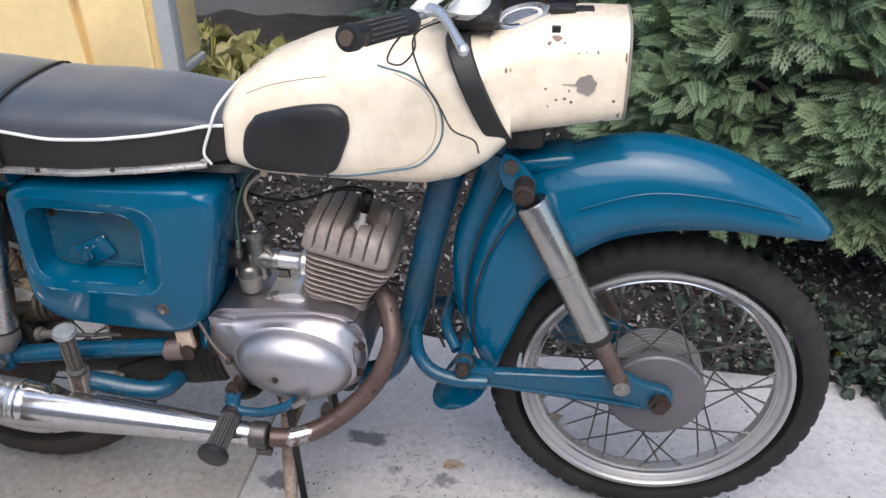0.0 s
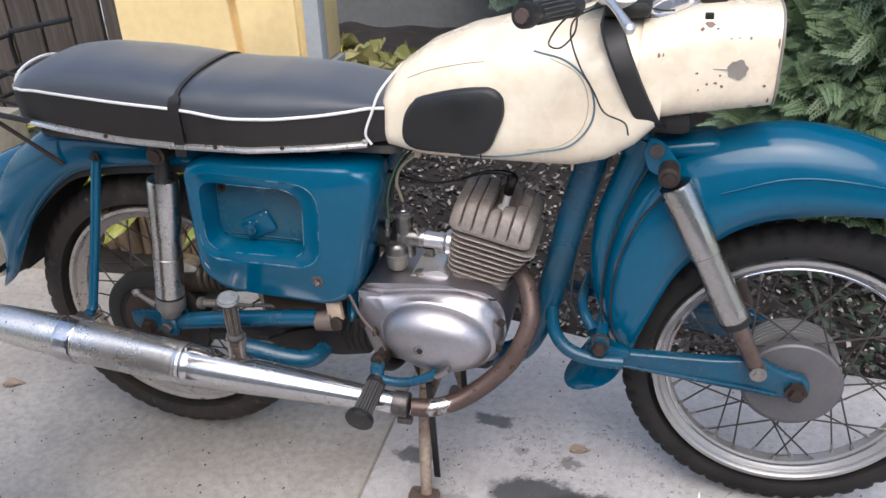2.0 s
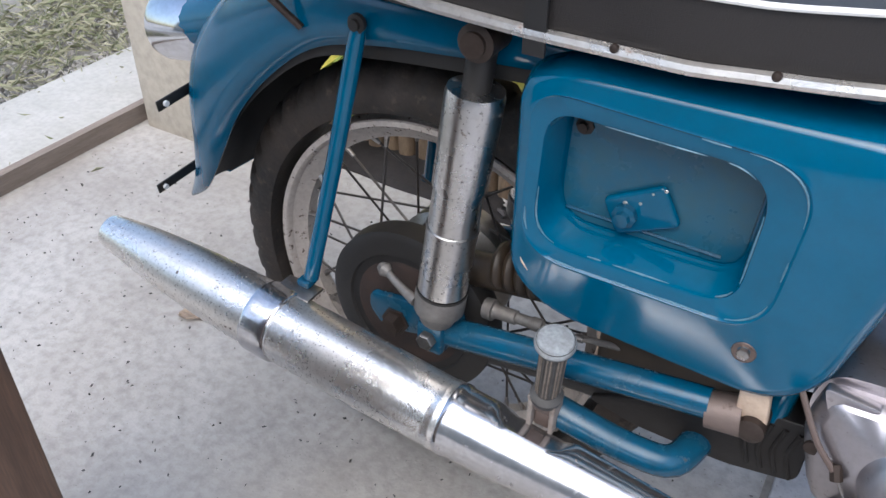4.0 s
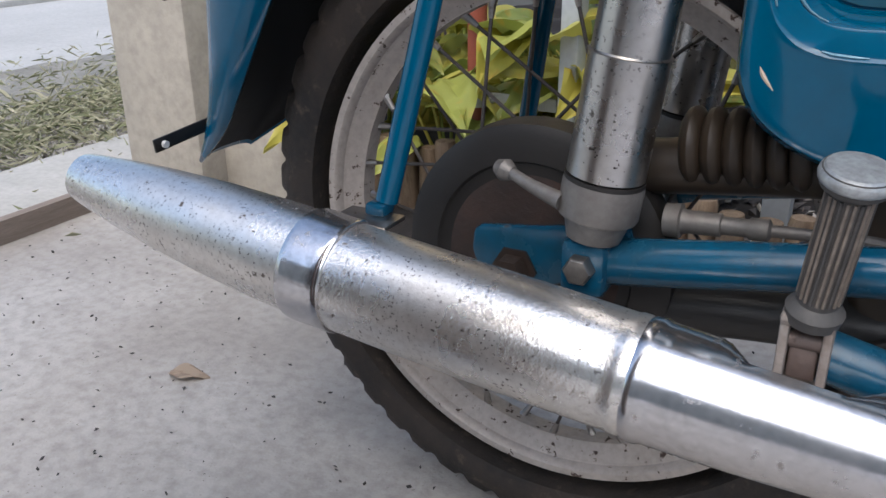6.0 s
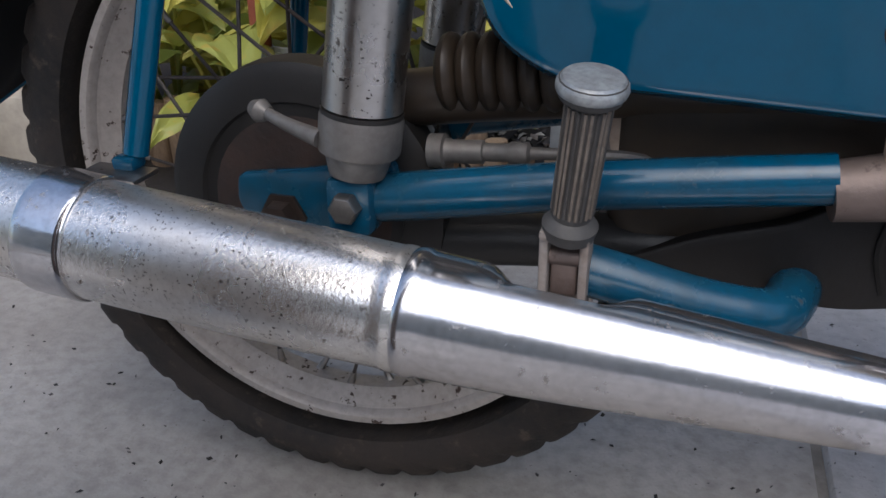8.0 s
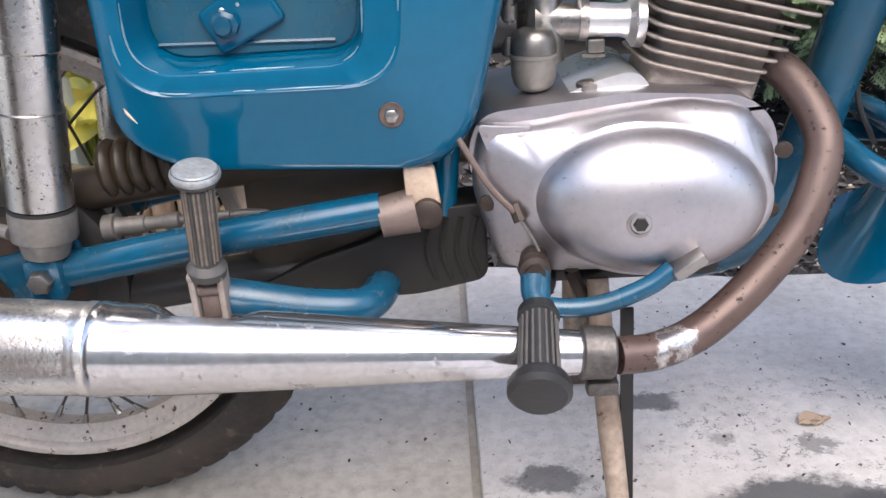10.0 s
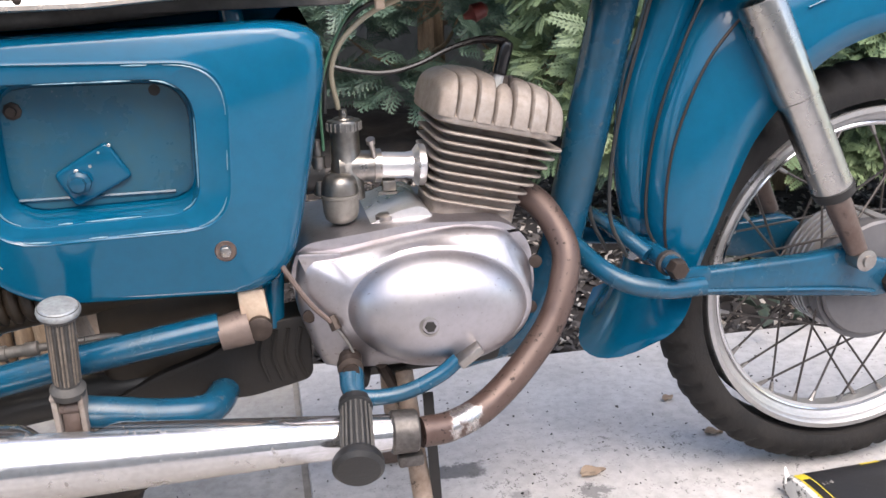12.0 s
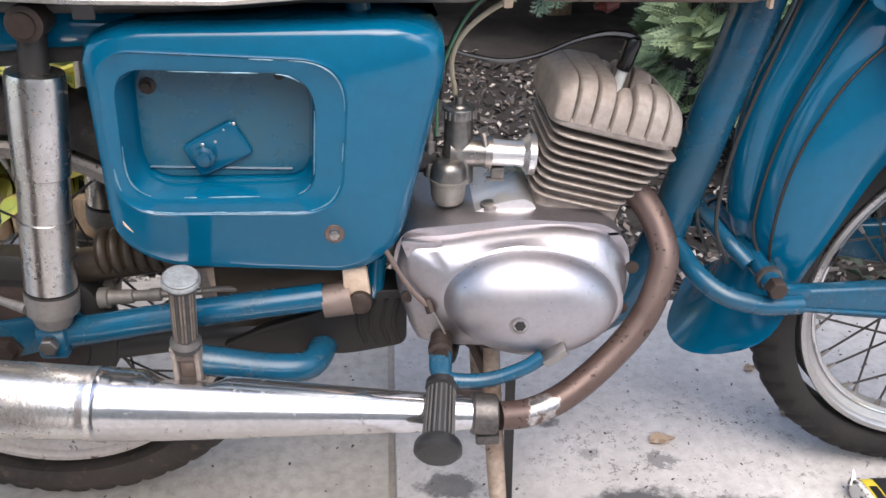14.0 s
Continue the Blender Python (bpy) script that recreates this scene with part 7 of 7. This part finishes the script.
part("footrest_bar", tube([(0.508, -0.14, 0.302), (0.52, -0.09, 0.272), (0.53, 0.0, 0.262), (0.52, 0.09, 0.272), (0.508, 0.14, 0.302)], 0.013, 12), BLACK, bike)
pedal = part("brake_pedal", tube([(0.505, -0.150, 0.312), (0.505, -0.160, 0.295), (0.520, -0.166, 0.287), (0.56, -0.168, 0.288), (0.60, -0.168, 0.303), (0.622, -0.166, 0.318)], [0.011, 0.010, 0.0088, 0.0085, 0.0085, 0.0085], 14), GRIMYBLUE, bike, "blue bent brake pedal")
part("pedal_pad", box((0.634, -0.165, 0.324), (0.030, 0.030, 0.010), 0.002, Euler((0, radians(-35), 0)).to_matrix()), STEEL, pedal, "bare steel pedal pad")
part("pedal_pivot", lathe([(0, 0.014), (0.012, 0.014), (0.014, 0.009), (0.018, 0.009)], (0.507, -0.140, 0.315), RIGHT, 14), RUSTED_STEEL, pedal)

# centre stand
stand = part("centre_stand", joined(tube([(0.575, -0.075, 0.268), (0.580, -0.12, 0.15), (0.590, -0.165, 0.022)], [0.011, 0.012, 0.0105], 10), tube([(0.575, 0.075, 0.268), (0.580, 0.12, 0.15), (0.590, 0.165, 0.022)], [0.011, 0.012, 0.0105], 10),
                                    tube([(0.579, -0.105, 0.19), (0.579, 0.105, 0.19)], 0.010, 10)), STANDSTEEL, bike, "rusty worn steel centre stand")
for s in (-1, 1):
    part("stand_foot", slab(rounded([(0.555, s * 0.165 - 0.018), (0.615, s * 0.165 - 0.018), (0.615, s * 0.165 + 0.018), (0.555, s * 0.165 + 0.018)], 0.012), 0.0, 0.022, bevel=0.004, plane="xy"), RUST, stand)
    part("stand_rib", slab([(0.588, 0.26), (0.600, 0.26), (0.608, 0.03), (0.596, 0.03)], s * 0.122, s * 0.126), BLACK, stand)
part("stand_spring", tube([(0.55, -0.07, 0.275), (0.585, -0.09, 0.20)], 0.007, 8), RUSTED_STEEL, stand)
# cables down the fork
for y, dx in ((-0.030, -0.010), (0.0, -0.024)):
    part("fork_cable", tube([(0.93 + dx, y, 0.765), (0.895 + dx, y - 0.01, 0.66), (0.862 + dx, y - 0.012, 0.53), (0.852 + dx, y - 0.02, 0.43), (0.872 + dx, y - 0.03, 0.375)], 0.0026, 7), CABLE, bike)
part("steering_cover", box((0.955, 0.0, 0.765), (0.12, 0.13, 0.04), 0.015), BLACK, bike)

# ---------------- small things on the floor ----------------
CANLABEL = material("can_label", (0.60, 0.58, 0.55), 0.45, second=(0.5, 0.47, 0.44), amount=0.5, big=20, small=90, bump=0.1, spots=(0.035, 0.033, 0.03), spot_scale=55, spot_cut=(0.49, 0.54), spot_rough=0.5)
CANBLACK = material("can_black", (0.012, 0.012, 0.014), 0.4, second=(0.02, 0.02, 0.024), spots=(0.45, 0.43, 0.40), spot_scale=40, spot_cut=(0.66, 0.70))
CANBLUE = material("can_blue", (0.022, 0.025, 0.06), 0.4, second=(0.2, 0.2, 0.2), amount=0.6, big=70)
CANYELLOW = material("can_yellow", (0.62, 0.48, 0.04), 0.45)
CANRED = material("can_red", (0.22, 0.03, 0.028), 0.45, second=(0.35, 0.25, 0.22), amount=0.6, big=60)
def tin():
    c, ry, rz = (0.0, -0.138, 0.019), 0.066, 0.019
    rings = []
    for x, k in ((1.100, 0.80), (1.101, 0.97), (1.105, 1.03), (1.109, 1.0), (1.15, 0.97), (1.22, 1.0), (1.30, 0.96), (1.345, 0.99), (1.349, 1.02), (1.353, 0.97), (1.354, 0.8)):
        rings.append([(x, c[1] + ry * k * math.copysign(abs(math.cos(a)) ** 0.8, math.cos(a)), c[2] + rz * k * math.copysign(abs(math.sin(a)) ** 0.8, math.sin(a))) for a in np.linspace(0, 2 * math.pi, 41)[:-1]])
    return loft(rings)


def tin_band(x0, x1, a0, a1, grow):
    rows = [[(x, -0.138 + 0.066 * grow * math.copysign(abs(math.cos(a)) ** 0.8, math.cos(a)), 0.019 + 0.019 * grow * math.copysign(abs(math.sin(a)) ** 0.8, math.sin(a))) for a in np.linspace(a0, a1, 15)] for x in np.linspace(x0, x1, 6)]
    return loft(rows, closed=False)


can = tagged(part("oil_tin", tin(), CANLABEL), "crushed white and black printed oil tin lying on the floor", "tin can")
part("dark_field", tin_band(1.126, 1.285, 0.62, 4.6, 1.02), CANBLACK, can, "black printed field, scuffed through to bare tin")
part("yellow_field", tin_band(1.109, 1.126, 0.75, 1.75, 1.035), CANYELLOW, can, "yellow printed square")
part("dark_square", tin_band(1.112, 1.124, 1.1, 1.7, 1.045), BLACK, can)
part("red_field", tin_band(1.292, 1.309, 0.85, 3.6, 1.03), CANRED, can, "red printed block")
part("blue_field", tin_band(1.318, 1.342, 0.8, 4.2, 1.03), CANBLUE, can)
part("yellow_scrape", tin_band(1.215, 1.245, 0.62, 0.80, 1.035), CANYELLOW, can)
part("torn_edge", loft([[(1.098, -0.084, 0.022), (1.104, -0.079, 0.026), (1.106, -0.089, 0.025)], [(1.100, -0.077, 0.044), (1.101, -0.076, 0.045), (1.102, -0.078, 0.044)]]), PIPING, can)


def floor_leaf(x, y, turn_, mat, size, label):
    me = leaf_mesh("fallen_leaf", mat, size, size * 0.5, 1.2)
    ob = new("fallen_leaf", me)
    ob.matrix_basis = pose(x, y, 0.004 if x > 0.44 else -0.010, 4, -3, turn_) @ Matrix.Diagonal((1, 1, 0.3, 1))
    return tagged(ob, label, "leaf")


floor_leaf(-0.53, 0.0, 20, DRYLEAF, 0.055, "curled brown dry leaf on the cement floor")
floor_leaf(1.735, 0.50, 70, YELLOWLEAF, 0.05, "fallen yellow leaf at the edge of the bed")
scatter("floor_grit", 1500, lambda r: (lambda x: (x, r.uniform(-0.6, 0.42), 0.0012 if x > 0.45 else -0.0128))(r.uniform(-1.1, 2.2)), 0.0036, LITTER, "dark grit and plant crumbs strewn on the cement floor", "grit", 9, flat=0.3)
for x, y, a, k in ((1.061, 0.209, 30, 0.028), (1.076, 0.097, -10, 0.03), (0.845, 0.035, 15, 0.045)):
    floor_leaf(x, y, a, DRYLEAF, k, "small shrivelled brown leaf on the cement floor")
part("fuel_filter", lathe([(0, 0.004), (0.004, 0.009), (0.018, 0.011), (0.022, 0.006), (0.03, 0.003)], (0.712, 0.02, 0.674), (-1, 0, -0.35), 14), DARKRED, tank, "red fuel filter cup below the tank")
part("stay_bracket", slab(rounded([(0.229, 0.376), (0.243, 0.378), (0.250, 0.340), (0.248, 0.305), (0.236, 0.305), (0.238, 0.340)], 0.004), -0.052, -0.047, bevel=0.002), PALEPLASTIC, bike, "pale bare bracket behind the footrest")
